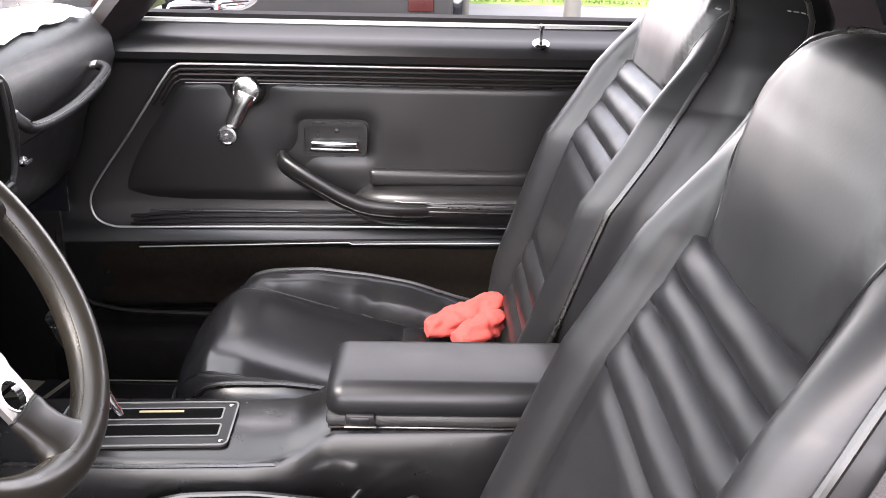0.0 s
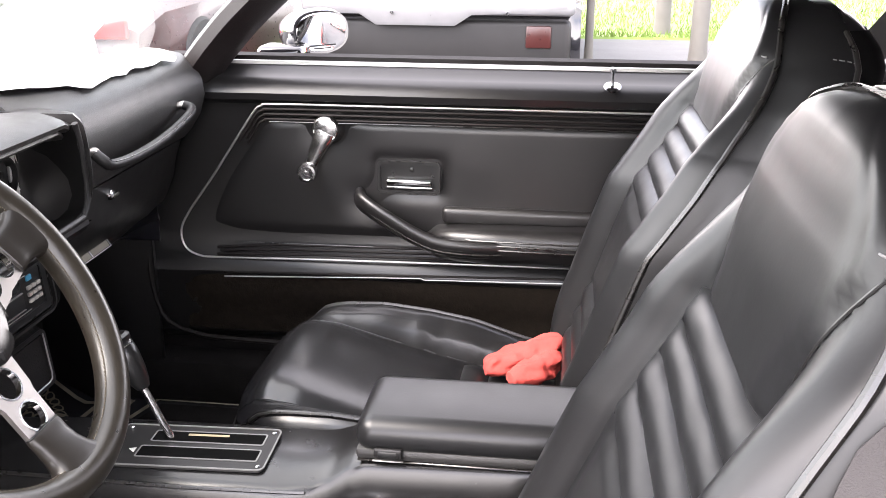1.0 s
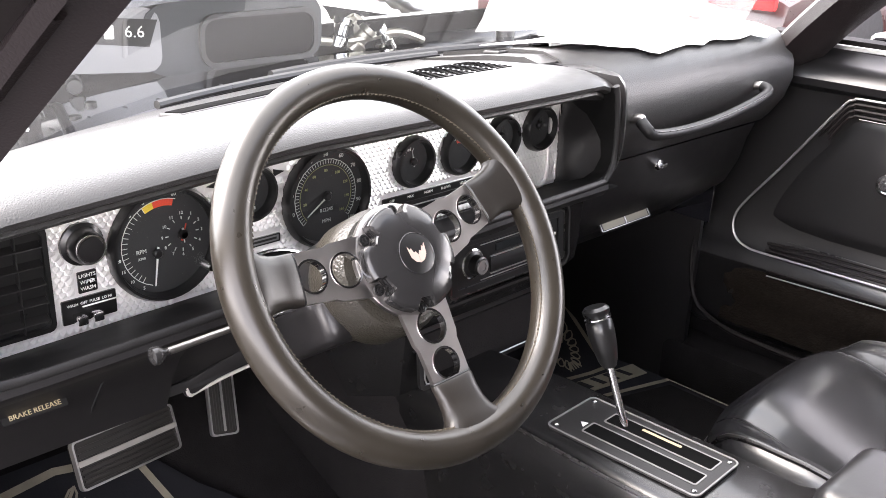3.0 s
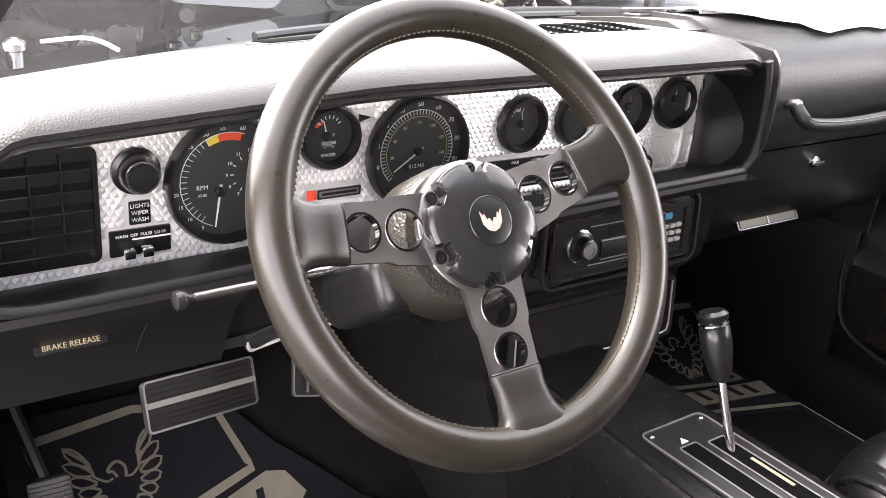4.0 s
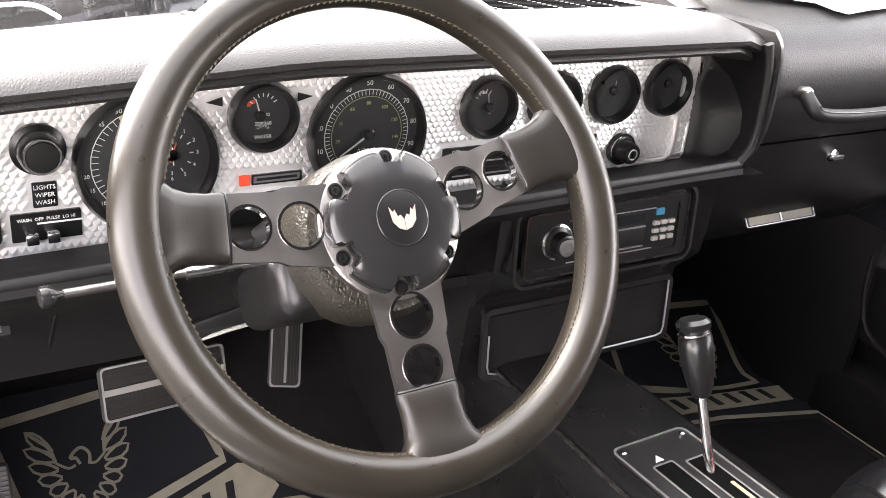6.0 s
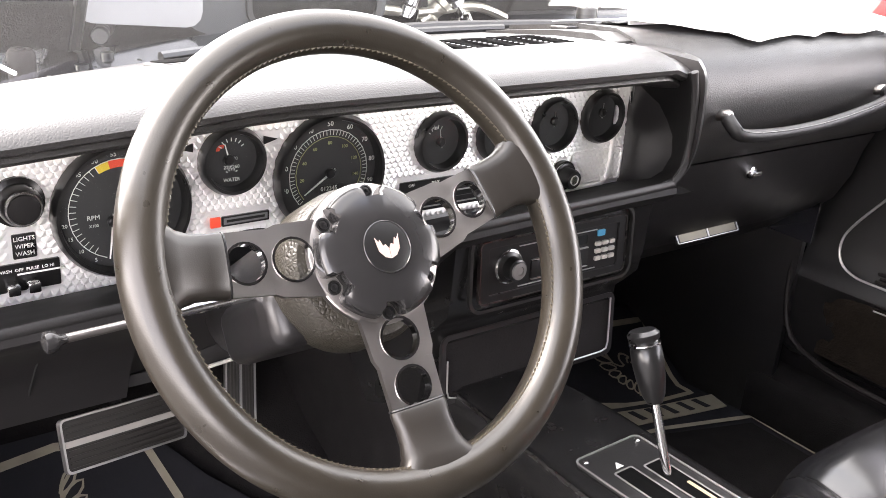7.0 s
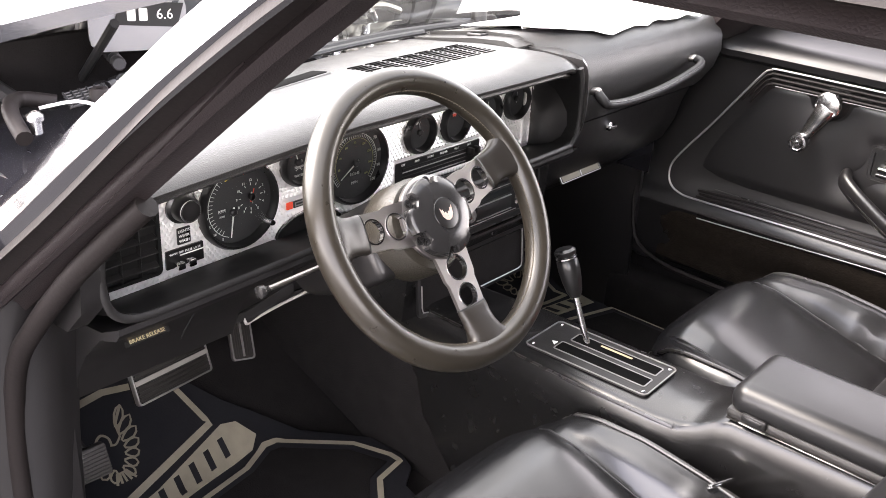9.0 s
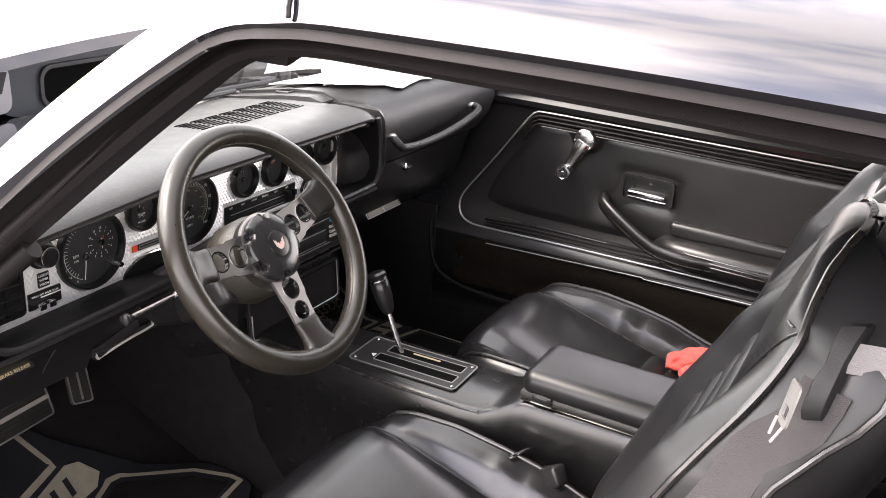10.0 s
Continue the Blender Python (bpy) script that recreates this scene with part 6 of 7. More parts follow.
def build_door():
    dr = thing("door_1", (-.1, 1.80, .4), "closed passenger door with black vinyl panel and bright trim lines", "door", kind="structure")
    xs = np.linspace(-.66, .62, 24)

    def shear(x):
        return -.012 * (1 - step(x, -.66, -.45))
    prof = [(1.86, .905), (1.832, .912), (1.812, .912), (1.800, .906), (1.790, .898), (1.768, .893), (1.748, .882), (1.740, .868), (1.744, .856), (1.757, .850), (1.767, .845), (1.772, .82), (DY, .70), (1.774, .60), (1.768, .565), (1.758, .553), (1.748, .545), (1.745, .530), (1.752, .520), (1.760, .40), (1.80, .37), (1.86, .37)]
    rings = [[Vector((x, y + shear(x), z)) for y, z in prof] for x in xs]
    part("door_panel", loft(rings), DOOR_VINYL, dr, "soft black vinyl door panel")
    part("sill_cap", sweep([(-.62, 1.812, .9125), (.62, 1.812, .9125)], [(-.006, -.003), (.006, -.003), (.006, .003), (-.006, .003)]), TRIM_SILVER, dr, "bright strip along the window slot")
    part("window_seal", sweep([(-.62, 1.834, .916), (.62, 1.834, .916)], [(-.010, -.008), (.010, -.008), (.008, .006), (-.006, .010)]), RUBBER, dr)
    rings = [[Vector((x, 1.7465 + .003 * math.sin(z * 60) + .0022 * noise.noise((x * 60, z * 60, 3)), z)) for x in np.linspace(-.60, .60, 130)] for z in np.linspace(.410, .522, 14)]
    part("carpet_strip", slab(rings, .006), DOOR_CARPET, dr, "dark brown carpet on the lower door")
    part("carpet_trim", tube([(-.52, 1.740, .520), (-.145, 1.7405, .534), (-.14, 1.738, .532), (.55, 1.742, .546)], .0013, 8), TRIM_SILVER, dr, "worn bright strip above the carpet")
    part("carpet_trim", tube([(-.52, 1.742, .528), (.55, 1.744, .555)], .0022, 8), RUBBER, dr)
    # raised bright-lined border
    loop = spline([(.58, 1.752, .8475), (.10, 1.752, .8475), (-.20, 1.752, .8475), (-.405, 1.750, .8475), (-.432, 1.750, .844), (-.452, 1.751, .826), (-.53, 1.756, .715), (-.585, 1.756, .640), (-.603, 1.755, .604), (-.598, 1.754, .572), (-.572, 1.752, .556), (-.52, 1.752, .5535), (-.30, 1.752, .558), (.10, 1.752, .562), (.58, 1.752, .562)], 110)
    part("bright_line", tube(loop, .0021, 8), TRIM_SILVER, dr, "bright chrome bead round the panel")
    for k in (1, 2, 3):
        inset = []
        for p in loop:
            q = p.copy()
            top, left = step(p.z, .55, .86), 1 - step(p.x, -.62, -.40)
            q.z += (-.0095 if p.z > .70 else .0085) * k * (1 - .35 * left)
            q.x += .010 * k * left * (1 if p.z > .60 else .8)
            q.y += .002 * k
            inset.append(q)
        top = [q for q in inset if q.z > .770]
        low = [q for q in inset if q.z < .62 and q.x > -.54]
        part("ridge", tube(top, .0026, 6), RUBBER, dr)
        part("ridge", tube(low, .0026, 6), RUBBER, dr)
    # bright inner lines at top and bottom
    part("bright_line", tube([(-.42, 1.7535, .815), (-.20, 1.757, .815), (.58, 1.757, .814)], .0010, 6), PIPING, dr)
    part("bright_line", tube([(-.50, 1.757, .584), (-.12, 1.757, .586)], .0010, 6), PIPING, dr)
    # lock pin
    esc = part("lock_escutcheon", lathe([(.0145, 0), (.0145, .002), (.0085, .0045), (.0055, .0035)], (.181, 1.752, .8905), (0, -.45, .9), 24), CHROME, dr)
    part("lock_pin", lathe([(.0028, 0), (.0028, .022), (.0052, .025), (.0052, .030), (.003, .032)], (.181, 1.754, .892), (0, .05, 1), 14), CHROME, esc, "chrome lock pin")
    # armrest with pull
    # pillowed skin, drawn in round the crank, the handle and the pull
    rings = []
    for z in np.linspace(.590, .822, 40):
        row = []
        for x in np.linspace(-.592, .58, 150):
            left = lerp(z, [.58, .62, .72, .83], [-.590, -.592, -.520, -.442])
            rim = step(max(0, x - left), 0, .05) * step(z, .588, .622) * step(.824 - z, 0, .022)
            pull = math.exp(-(((x + .317) ** 2 + (z - .8035) ** 2) / .042 ** 2)) + math.exp(-(((x + .245) ** 2 + (z - .672) ** 2) / .034 ** 2))
            pull += math.exp(-(max(0, abs(x + .1715) - .050) ** 2 + max(0, abs(z - .7165) - .022) ** 2) / .018 ** 2)
            h = .0075 * rim * (1 - min(1, pull)) + .0010 * noise.noise((x * 9, z * 12, 2)) * rim
            row.append(Vector((max(x, left), DY + .0015 - h - (.012 if x < -.60 else 0), z)))
        rings.append(row)
    part("padded_skin", slab(rings, .0012), DOOR_VINYL, dr, "softly pillowed black vinyl")
    rings = []
    for x, zt, zb, d in ((-.140, .612, .580, .012), (-.12, .628, .572, .040), (-.08, .635, .568, .060), (.0, .637, .566, .068), (.15, .639, .566, .070), (.35, .640, .566, .070), (.55, .640, .566, .060)):
        rings.append([Vector((x, DY, zb)), Vector((x, DY - d * .55, zb + .002)), Vector((x, DY - d * .9, zb + .016)), Vector((x, DY - d, (zt + zb) / 2)), Vector((x, DY - d * .97, zt - .012)), Vector((x, DY - d * .85, zt - .003)), Vector((x, DY - d * .6, zt)), Vector((x, DY, zt + .002))])
    am = part("armrest", loft(rings), DOOR_VINYL, dr, "padded black armrest with grooves")
    for z in (.622, .614, .606):
        part("groove", tube([(-.10, DY - .018, z - .004), (-.085, DY - .046, z), (-.05, DY - .066, z), (.10, DY - .0725, z), (.55, DY - .066, z)], .0016, 6), PIPING, am)
    part("recess", rbox((.47, .022, .032), (.125, DY - .008, .650), .0105, 4), HARD_PLASTIC, am)
    path = spline([(-.262, DY - .004, .678), (-.256, DY - .022, .674), (-.230, DY - .038, .661), (-.19, DY - .050, .641), (-.15, DY - .058, .622), (-.11, DY - .063, .609), (-.05, DY - .064, .604), (.03, DY - .050, .602)], 34)
    pu = part("door_pull", sweep(path, [(a * .9, b * 1.5) for a, b in circle(.0125, 14)]), DOOR_VINYL, dr, "sloping black padded door pull")
    for o in (-.006, .0, .006):
        part("groove", tube([p + Vector((0, -.0105, o)) for p in path[2:]], .0014, 6), PIPING, pu)
    # crank
    h = Vector((-.317, DY, .8035))
    cr = part("window_crank", lathe([(.031, 0), (.031, .004), (.0265, .010), (.0255, .022), (.0240, .026), (.0215, .0275), (.0205, .0255), (.012, .0285), (.004, .029)], h, (0, -1, 0), 32), CRANK, dr, "chrome window crank with fluted arm")
    a, b = h + Vector((0, -.020, -.004)), Vector((-.350, DY - .028, .730))
    d = (b - a)
    rings = []
    for u, w, t in ((0, .0200, .012), (.15, .0205, .013), (.3, .0175, .012), (.5, .0150, .0105), (.75, .0128, .0090), (.9, .0118, .0080), (1, .0100, .0065)):
        c = a + d * u
        s = d.cross(Vector((0, 1, 0))).normalized()
        rings.append([c + s * (w * math.cos(q)) + Vector((0, -1, 0)) * (t * math.sin(q)) for q in [2 * math.pi * i / 14 for i in range(14)]])
    part("crank_arm", loft(rings), CRANK, cr)
    part("crank_knob", lathe([(.010, 0), (.0175, .003), (.0180, .018), (.0165, .021), (.0125, .0215), (.0115, .0205), (.0045, .0205), (.0035, .0215), (.001, .0215)], b + Vector((0, .004, -.002)), (0, -1, 0), 20), BRUSHED, cr, "round metal crank knob")
    # door handle in its dish
    m = frame3((-.1715, DY - .001, .7165), (1, 0, 0), (0, 0, 1))
    ha = part("handle_dish", ring_plate(rrect(.116, .060, .010, 6), rrect(.102, .047, .006, 6), m, .007), GAUGE_BLACK, dr, "recessed black handle dish")
    part("dish_edge", ring_plate(rrect(.1165, .0605, .010, 6), rrect(.1140, .058, .009, 6), m @ Matrix.Translation((0, 0, .006)), .0018), PIPING, ha)
    part("dish_back", plate(rrect(.104, .049, .004, 4), m, .0018), GAUGE_BLACK, ha)
    part("handle_lever", rbox((.082, .010, .011), (-.170, DY - .010, .7085), .003, 3), CHROME, ha, "chrome pull lever")
    part("lever_base", rbox((.086, .006, .006), (-.170, DY - .006, .6975), .002, 2), BRUSHED, ha)
    part("rivet", lathe([(.0045, 0), (.0045, .002), (.002, .003)], (-.166, DY - .003, .731), (0, -1, 0), 12), HARD_PLASTIC, ha)
    # outside mirror
    mi = thing("door_mirror", (-.40, 1.93, .93), "black streamlined door mirror reflecting a red car", "mirror")
    rings = []
    for u, w, hh in ((0, .064, .041), (.12, .068, .045), (.35, .062, .042), (.65, .044, .031), (.88, .020, .016), (1, .004, .004)):
        c = Vector((-.370 - .13 * u, 1.955, .951 - .006 * u))
        rings.append([c + Vector((0, w * math.copysign(abs(math.cos(q)) ** .8, math.cos(q)), hh * math.copysign(abs(math.sin(q)) ** .8, math.sin(q)))) for q in [2 * math.pi * i / 24 for i in range(24)]])
    R = Matrix.Translation((-.37, 1.955, .951)) @ Matrix.Rotation(radians(-42), 4, 'Z') @ Matrix.Translation((.37, -1.955, -.951))
    bm = loft(rings)
    bmesh.ops.transform(bm, matrix=R, verts=bm.verts)
    part("shell", bm, PAINT, mi)
    bm = loft([[p + Vector((.0015, 0, 0)) + Vector((0, -(p.y - 1.955) * .10, -(p.z - .951) * .10)) for p in rings[0]], [p + Vector((.0030, 0, 0)) + Vector((0, -(p.y - 1.955) * .14, -(p.z - .951) * .14)) for p in rings[0]]])
    bmesh.ops.transform(bm, matrix=R, verts=bm.verts)
    gl = part("mirror_glass", bm, MIRROR, mi, "mirror glass")
    bm = bmesh.new()
    for z, w in ((0, .062), (-.0055, .040)):
        plate([(-w / 2, -.0012 + z), (w / 2, -.0012 + z), (w / 2, .0012 + z), (-w / 2, .0012 + z)], R @ frame3((-.3664, 1.955, .926), (0, 1, 0), (0, 0, 1)), .0002, 0, bm)
    part("warning_bars", bm, MATTE_PLASTIC, gl)
    part("foot", rbox((.09, .07, .03), (-.43, 1.90, .918), .012, 3), PAINT, mi)


build_door()


# ---------------- belts ----------------
def strap(name, pts, w, mat, label, parent=None, normal=(0, -1, 0), cat="seat belt"):
    path = spline(pts, 24)
    rings = []
    for i, p in enumerate(path):
        t = (path[min(i + 1, 23)] - path[max(i - 1, 0)]).normalized()
        s = t.cross(Vector(normal)).normalized()
        nn = s.cross(t)
        rings.append([p + s * w / 2 + nn * .0008, p - s * w / 2 + nn * .0008, p - s * w / 2 - nn * .0008, p + s * w / 2 - nn * .0008])
    bm = loft(rings)
    return part(name, bm, mat, parent, label) if parent else solo(name, bm, mat, label, cat)


def build_belts():
    sb = thing("seat_belt", (.32, .50, .9), "grey shoulder belt hanging beside the driver's seat", "seat belt")
    def side(z, k=8, out=.004):
        q = section(z, .770)[k]
        return set_back(Vector((q.x, .770 - q.y - out, q.z)), .770)
    n = Vector((-.30, -.78, .55)).normalized()
    a, b = side(1.030, 9, .004), side(.965, 9, .008)
    rings = []
    for u, w, d in ((0, .0085, .006), (.06, .0100, .013), (.25, .0095, .016), (.45, .0075, .014), (.62, .0095, .016), (.92, .0085, .012), (1, .0070, .005)):
        o = a.lerp(b, u)
        s = Vector((1, .12, .2)).normalized()
        rings.append([o + s * (w * i) + n * (d * e - .004) for i, e in ((-1, 0), (-1, .8), (-.8, 1), (.8, 1), (1, .8), (1, 0))])
    for ring in rings:
        for q in ring:
            q.x -= .020
    part("guide", loft(rings), MATTE_PLASTIC, sb, "black plastic belt guide")
    strap("webbing", [side(.985, 8, .006), side(.955, 8, .007)] + [side(z, 7, .008) for z in (.92, .885, .84, .78, .70, .60, .50)], .040, BELT_WEB, "pale grey webbing", sb, (-.35, -1, .1))
    strap("webbing", [side(1.008, 8, .010), side(1.008, 9, .010) + Vector((.03, 0, .006)), (.50, .46, 1.030), (.70, .43, 1.04)], .024, BELT_PALE, "pale grey webbing", sb, (0, -1, .4))
    m = frame3((.297, .524, .968), (.36, -.90, .08), (.16, .05, .98))
    tg = part("latch_plate", ring_plate(rrect(.022, .036, .005, 5), rrect(.011, .010, .0015, 5, 0, -.007), m, .0018), LATCH_STEEL, sb, "pale steel latch plate")
    for o in (0, .007):
        part("latch_tongue", rod((.296 - o, .529, .948 + o * .6), (.288 - o * .3, .532, .928 + o), .0012, 8), ZINC, tg)
    # passenger shoulder belt up the rear pillar
    strap("shoulder_belt", [(.42, 1.60, .80), (.56, 1.64, .98), (.70, 1.66, 1.16)], .048, BELT_DARK, "dark webbing running up the rear pillar", None, (-.6, -1, .2))
    bk = thing("belt_buckle", (-.02, .955, .40), "black seat belt buckle beside the console", "buckle")
    part("body", rbox((.085, .026, .030), (-.040, .966, .512), .006, 3, Euler((0, radians(-35), radians(-20))).to_matrix()), HARD_PLASTIC, bk)
    part("bright_clip", rbox((.010, .036, .005), (-.079, .964, .540), .002, 2, Euler((0, radians(-35), radians(-20))).to_matrix()), CHROME, bk)
    rl = thing("seat_release", (.115, 1.70, .52), "white-tipped seat release lever by the far door", "lever")
    part("lever", rod((.120, 1.69, .466), (.160, 1.70, .492), .003, 8), BRUSHED, rl)
    part("tip", plate([(0, 0), (.012, 0), (.012, .013)], frame3((.150, 1.70, .486), (1, 0, 0), (0, 0, 1)), .006), PAPER, rl)


build_belts()

# ---------------- floor mats ----------------
def toe(x):
    return .250 + max(0.0, -.80 - x) * .6


def floor_poly(pts, lift, bm=None, thick=.003):
    """A flat figure draped on floor and toe board, from outline points (x, y)."""
    own = bmesh.new()
    f = own.faces.new([own.verts.new((x, y, 0)) for x, y in pts])
    bmesh.ops.triangulate(own, faces=[f])
    bmesh.ops.bisect_plane(own, geom=own.verts[:] + own.edges[:] + own.faces[:], plane_co=(-.80, 0, 0), plane_no=(1, 0, 0))
    for v in own.verts:
        v.co.z = toe(v.co.x) + lift
    bmesh.ops.recalc_face_normals(own, faces=own.faces)
    res = bmesh.ops.extrude_face_region(own, geom=own.faces[:])
    for v in res["geom"]:
        if isinstance(v, bmesh.types.BMVert):
            v.co.z += thick
    return own if bm is None else join(bm, own)


def ribbon(pts, w, lift, closed=True, bm=None):
    """A printed line of width w along outline points (x, y)."""
    bm = bm or bmesh.new()
    n = len(pts)
    P = [Vector((x, y, 0)) for x, y in pts]
    rows = []
    for i in range(n):
        a = P[(i - 1) % n] if closed or i else P[i]
        b = P[(i + 1) % n] if closed or i < n - 1 else P[i]
        s = (b - a).normalized().cross(Vector((0, 0, 1)))
        rows.append([P[i] + s * w / 2, P[i] - s * w / 2])
    if closed:
        rows.append(rows[0])
    vs = [[bm.verts.new((q.x, q.y, toe(q.x) + lift)) for q in r] for r in rows]
    for a, b in zip(vs, vs[1:]):
        bm.faces.new((a[0], a[1], b[1], b[0]))
    return bm


def arc_pts(pts, n=60):
    return [(p.x, p.y) for p in spline([(x, y, 0) for x, y in pts], n)]


def dense(pts, k=8):
    out = []
    for (a, b), (c, d) in zip(pts, pts[1:] + pts[:1]):
        out += [(a + (c - a) * i / k, b + (d - b) * i / k) for i in range(k)]
    return out


def build_mat(dy, flip, label, dx=0.0):
    """Mat in the driver's footwell; moved by dy and mirrored for the passenger's."""
    def T(pts):
        return [(x + dx, (2 * .69 - y if flip else y) + dy) for x, y in pts]
    mt = thing("floor_mat", (-.8, .69 + dy, .25), label, "floor mat", "floor mats")
    base = [(-1.00, .495), (-1.00, .76), (-.895, .835), (-.84, .895), (-.70, 1.02 if not flip else .94), (-.60, .97 if not flip else .92), (-.52, .93), (-.45, .90), (-.45, .50)]
    if not flip:
        base = [(-1.00, .495), (-1.00, .76), (-.895, .835), (-.865, .865), (-.80, .925), (-.70, .998), (-.63, 1.004), (-.595, .99), (-.57, .95), (-.45, .92), (-.45, .50)]
    part("mat", floor_poly(T(base), .004, None, .006), MAT_RUBBER, mt, "dark rubber-backed mat")
    upper = [(-.965, .526), (-.978, .664), (-.960, .765), (-.943, .773), (-.869, .790), (-.822, .610), (-.814, .545), (-.861, .548)]
    part("border_line", ribbon(T(dense(upper)), .0105, .0135), MAT_GOLD, mt, "tan border line")
    pill = dense([(-.792, .516), (-.818, .657), (-.861, .806), (-.855, .832), (-.824, .850), (-.806, .828), (-.790, .720), (-.752, .524)], 6)
    part("name_panel", floor_poly(T(pill), .0108, None, .002), MAT_GOLD, mt, "tan panel with dark bars")
    for k in range(8):
        y0 = .548 + k * .0325
        x0 = -.782 - (y0 - .56) * .205
        part("name_bar", floor_poly(T([(x0 - .015, y0 + .008), (x0 - .0165, y0 + .019), (x0 + .0130, y0 + .014), (x0 + .0145, y0 + .003)]), .0132, None, .0008), MAT_RUBBER, mt)
    lower = [(-.707, .514), (-.758, .679), (-.776, .793), (-.803, .850), (-.800, .874), (-.705, .963), (-.640, .986), (-.617, .986), (-.607, .928), (-.565, .890), (-.50, .86), (-.47, .84), (-.47, .515)]
    part("border_line", ribbon(T(dense(lower)), .0100, .0135), MAT_GOLD, mt, "tan border line")
    part("tread", floor_poly(T([(-.695, .530), (-.744, .682), (-.762, .796), (-.786, .850), (-.782, .868), (-.698, .946), (-.632, .970), (-.621, .920), (-.575, .874), (-.49, .83), (-.49, .53)]), .0104, None, .002), CARPET, mt, "worn carpet field")
    # stylised winged figure, as plain strokes
    bm = bmesh.new()
    cx, cy = -.897, .623

    def q(a, b):
        return (cx - b * .86, cy + a * .90)
    for s in (-1, 1):
        tips = arc_pts([q(s * .062, .062), q(s * .068, .034), q(s * .062, .008), q(s * .050, -.016), q(s * .036, -.036), q(s * .020, -.052)], 7)
        roots = arc_pts([q(s * .034, .030), q(s * .032, .014), q(s * .030, .000), q(s * .026, -.012), q(s * .018, -.024), q(s * .008, -.034)], 7)
        for a, b in zip(tips, roots):
            d = Vector((a[0] - b[0], a[1] - b[1], 0))
            n = Vector((-d.y, d.x, 0)).normalized()
            leaf = []
            for u, w in ((0, .0012), (.25, .0046), (.55, .0066), (.82, .0050), (1, 0), (.82, -.0050), (.55, -.0066), (.25, -.0046), (0, -.0012)):
                p = Vector((b[0], b[1], 0)) + d * u + n * w + Vector((0, 0, 0))
                leaf.append((p.x + .004 * u * (1 - u), p.y))
            ribbon(T(leaf), .0032, .0138, True, bm)
        ribbon(T(arc_pts([q(s * .062, .062), q(s * .046, .046), q(s * .036, .034), q(s * .032, .014)], 12)), .0042, .0138, False, bm)
        ribbon(T(arc_pts([q(s * .032, .014), q(s * .018, .004), q(s * .008, .006)], 8)), .0030, .0138, False, bm)
    ribbon(T(arc_pts([q(.010, .004), q(.012, .018), q(.004, .027), q(-.006, .024), q(-.013, .016), q(-.006, .015), q(-.002, .006)], 20)), .0038, .0138, False, bm)
    for k in range(5):
        a = -.018 + .009 * k
        ribbon(T([q(a * .45, -.040), q(a, -.058)]), .0040, .0138, False, bm)
    part("winged_figure", bm, MAT_GOLD, mt, "tan winged figure")


build_mat(0, False, "dark driver's floor mat with tan border and winged print")
build_mat(.850, True, "dark passenger floor mat with tan border and winged print", .043)


# ---------------- papers on the dash ----------------
def build_papers():
    bd = thing("white_board", (-.62, 1.40, .94), "white card board standing behind the windscreen", "board")
    rings = []
    for x, z in ((-.628, .944), (-.640, 1.00), (-.610, 1.03), (-.575, 1.056)):
        rings.append([Vector((x - .012 * ((y - 1.40) / .18) ** 2, y + (z - .94) * (.10 if y > 1.4 else .02), z - .02 * (y > 1.5))) for y in np.linspace(1.245, 1.590, 9)])
    part("card", slab(rings, .003), PAPER, bd)
    rows = []
    for u in np.linspace(0, 1, 8):
        row = []
        for y in np.linspace(1.235, 1.675, 24):
            xf = lerp(y, [1.235, 1.30, 1.37, 1.45, 1.56, 1.675], [-.600, -.575, -.548, -.556, -.552, -.548]) + .006 * noise.noise((y * 30, 0, 3))
            xb = wx(y) + .03
            x = xb + (xf - xb) * u
            z = lerp(x, [-.78, -.66, -.60, -.562, -.538], [.920, .940, .945, .938, .920]) + .003 + .004 * (1 + noise.noise((y * 14, u * 2, 0))) * (.4 + .6 * u)
            row.append(Vector((x, y, z)))
        rows.append(row)
    pp = thing("paper_sheet", (-.62, 1.45, .94), "torn white paper sheet lying on the dash", "paper")
    part("sheet", slab(rows, .0008), PAPER, pp)


build_papers()

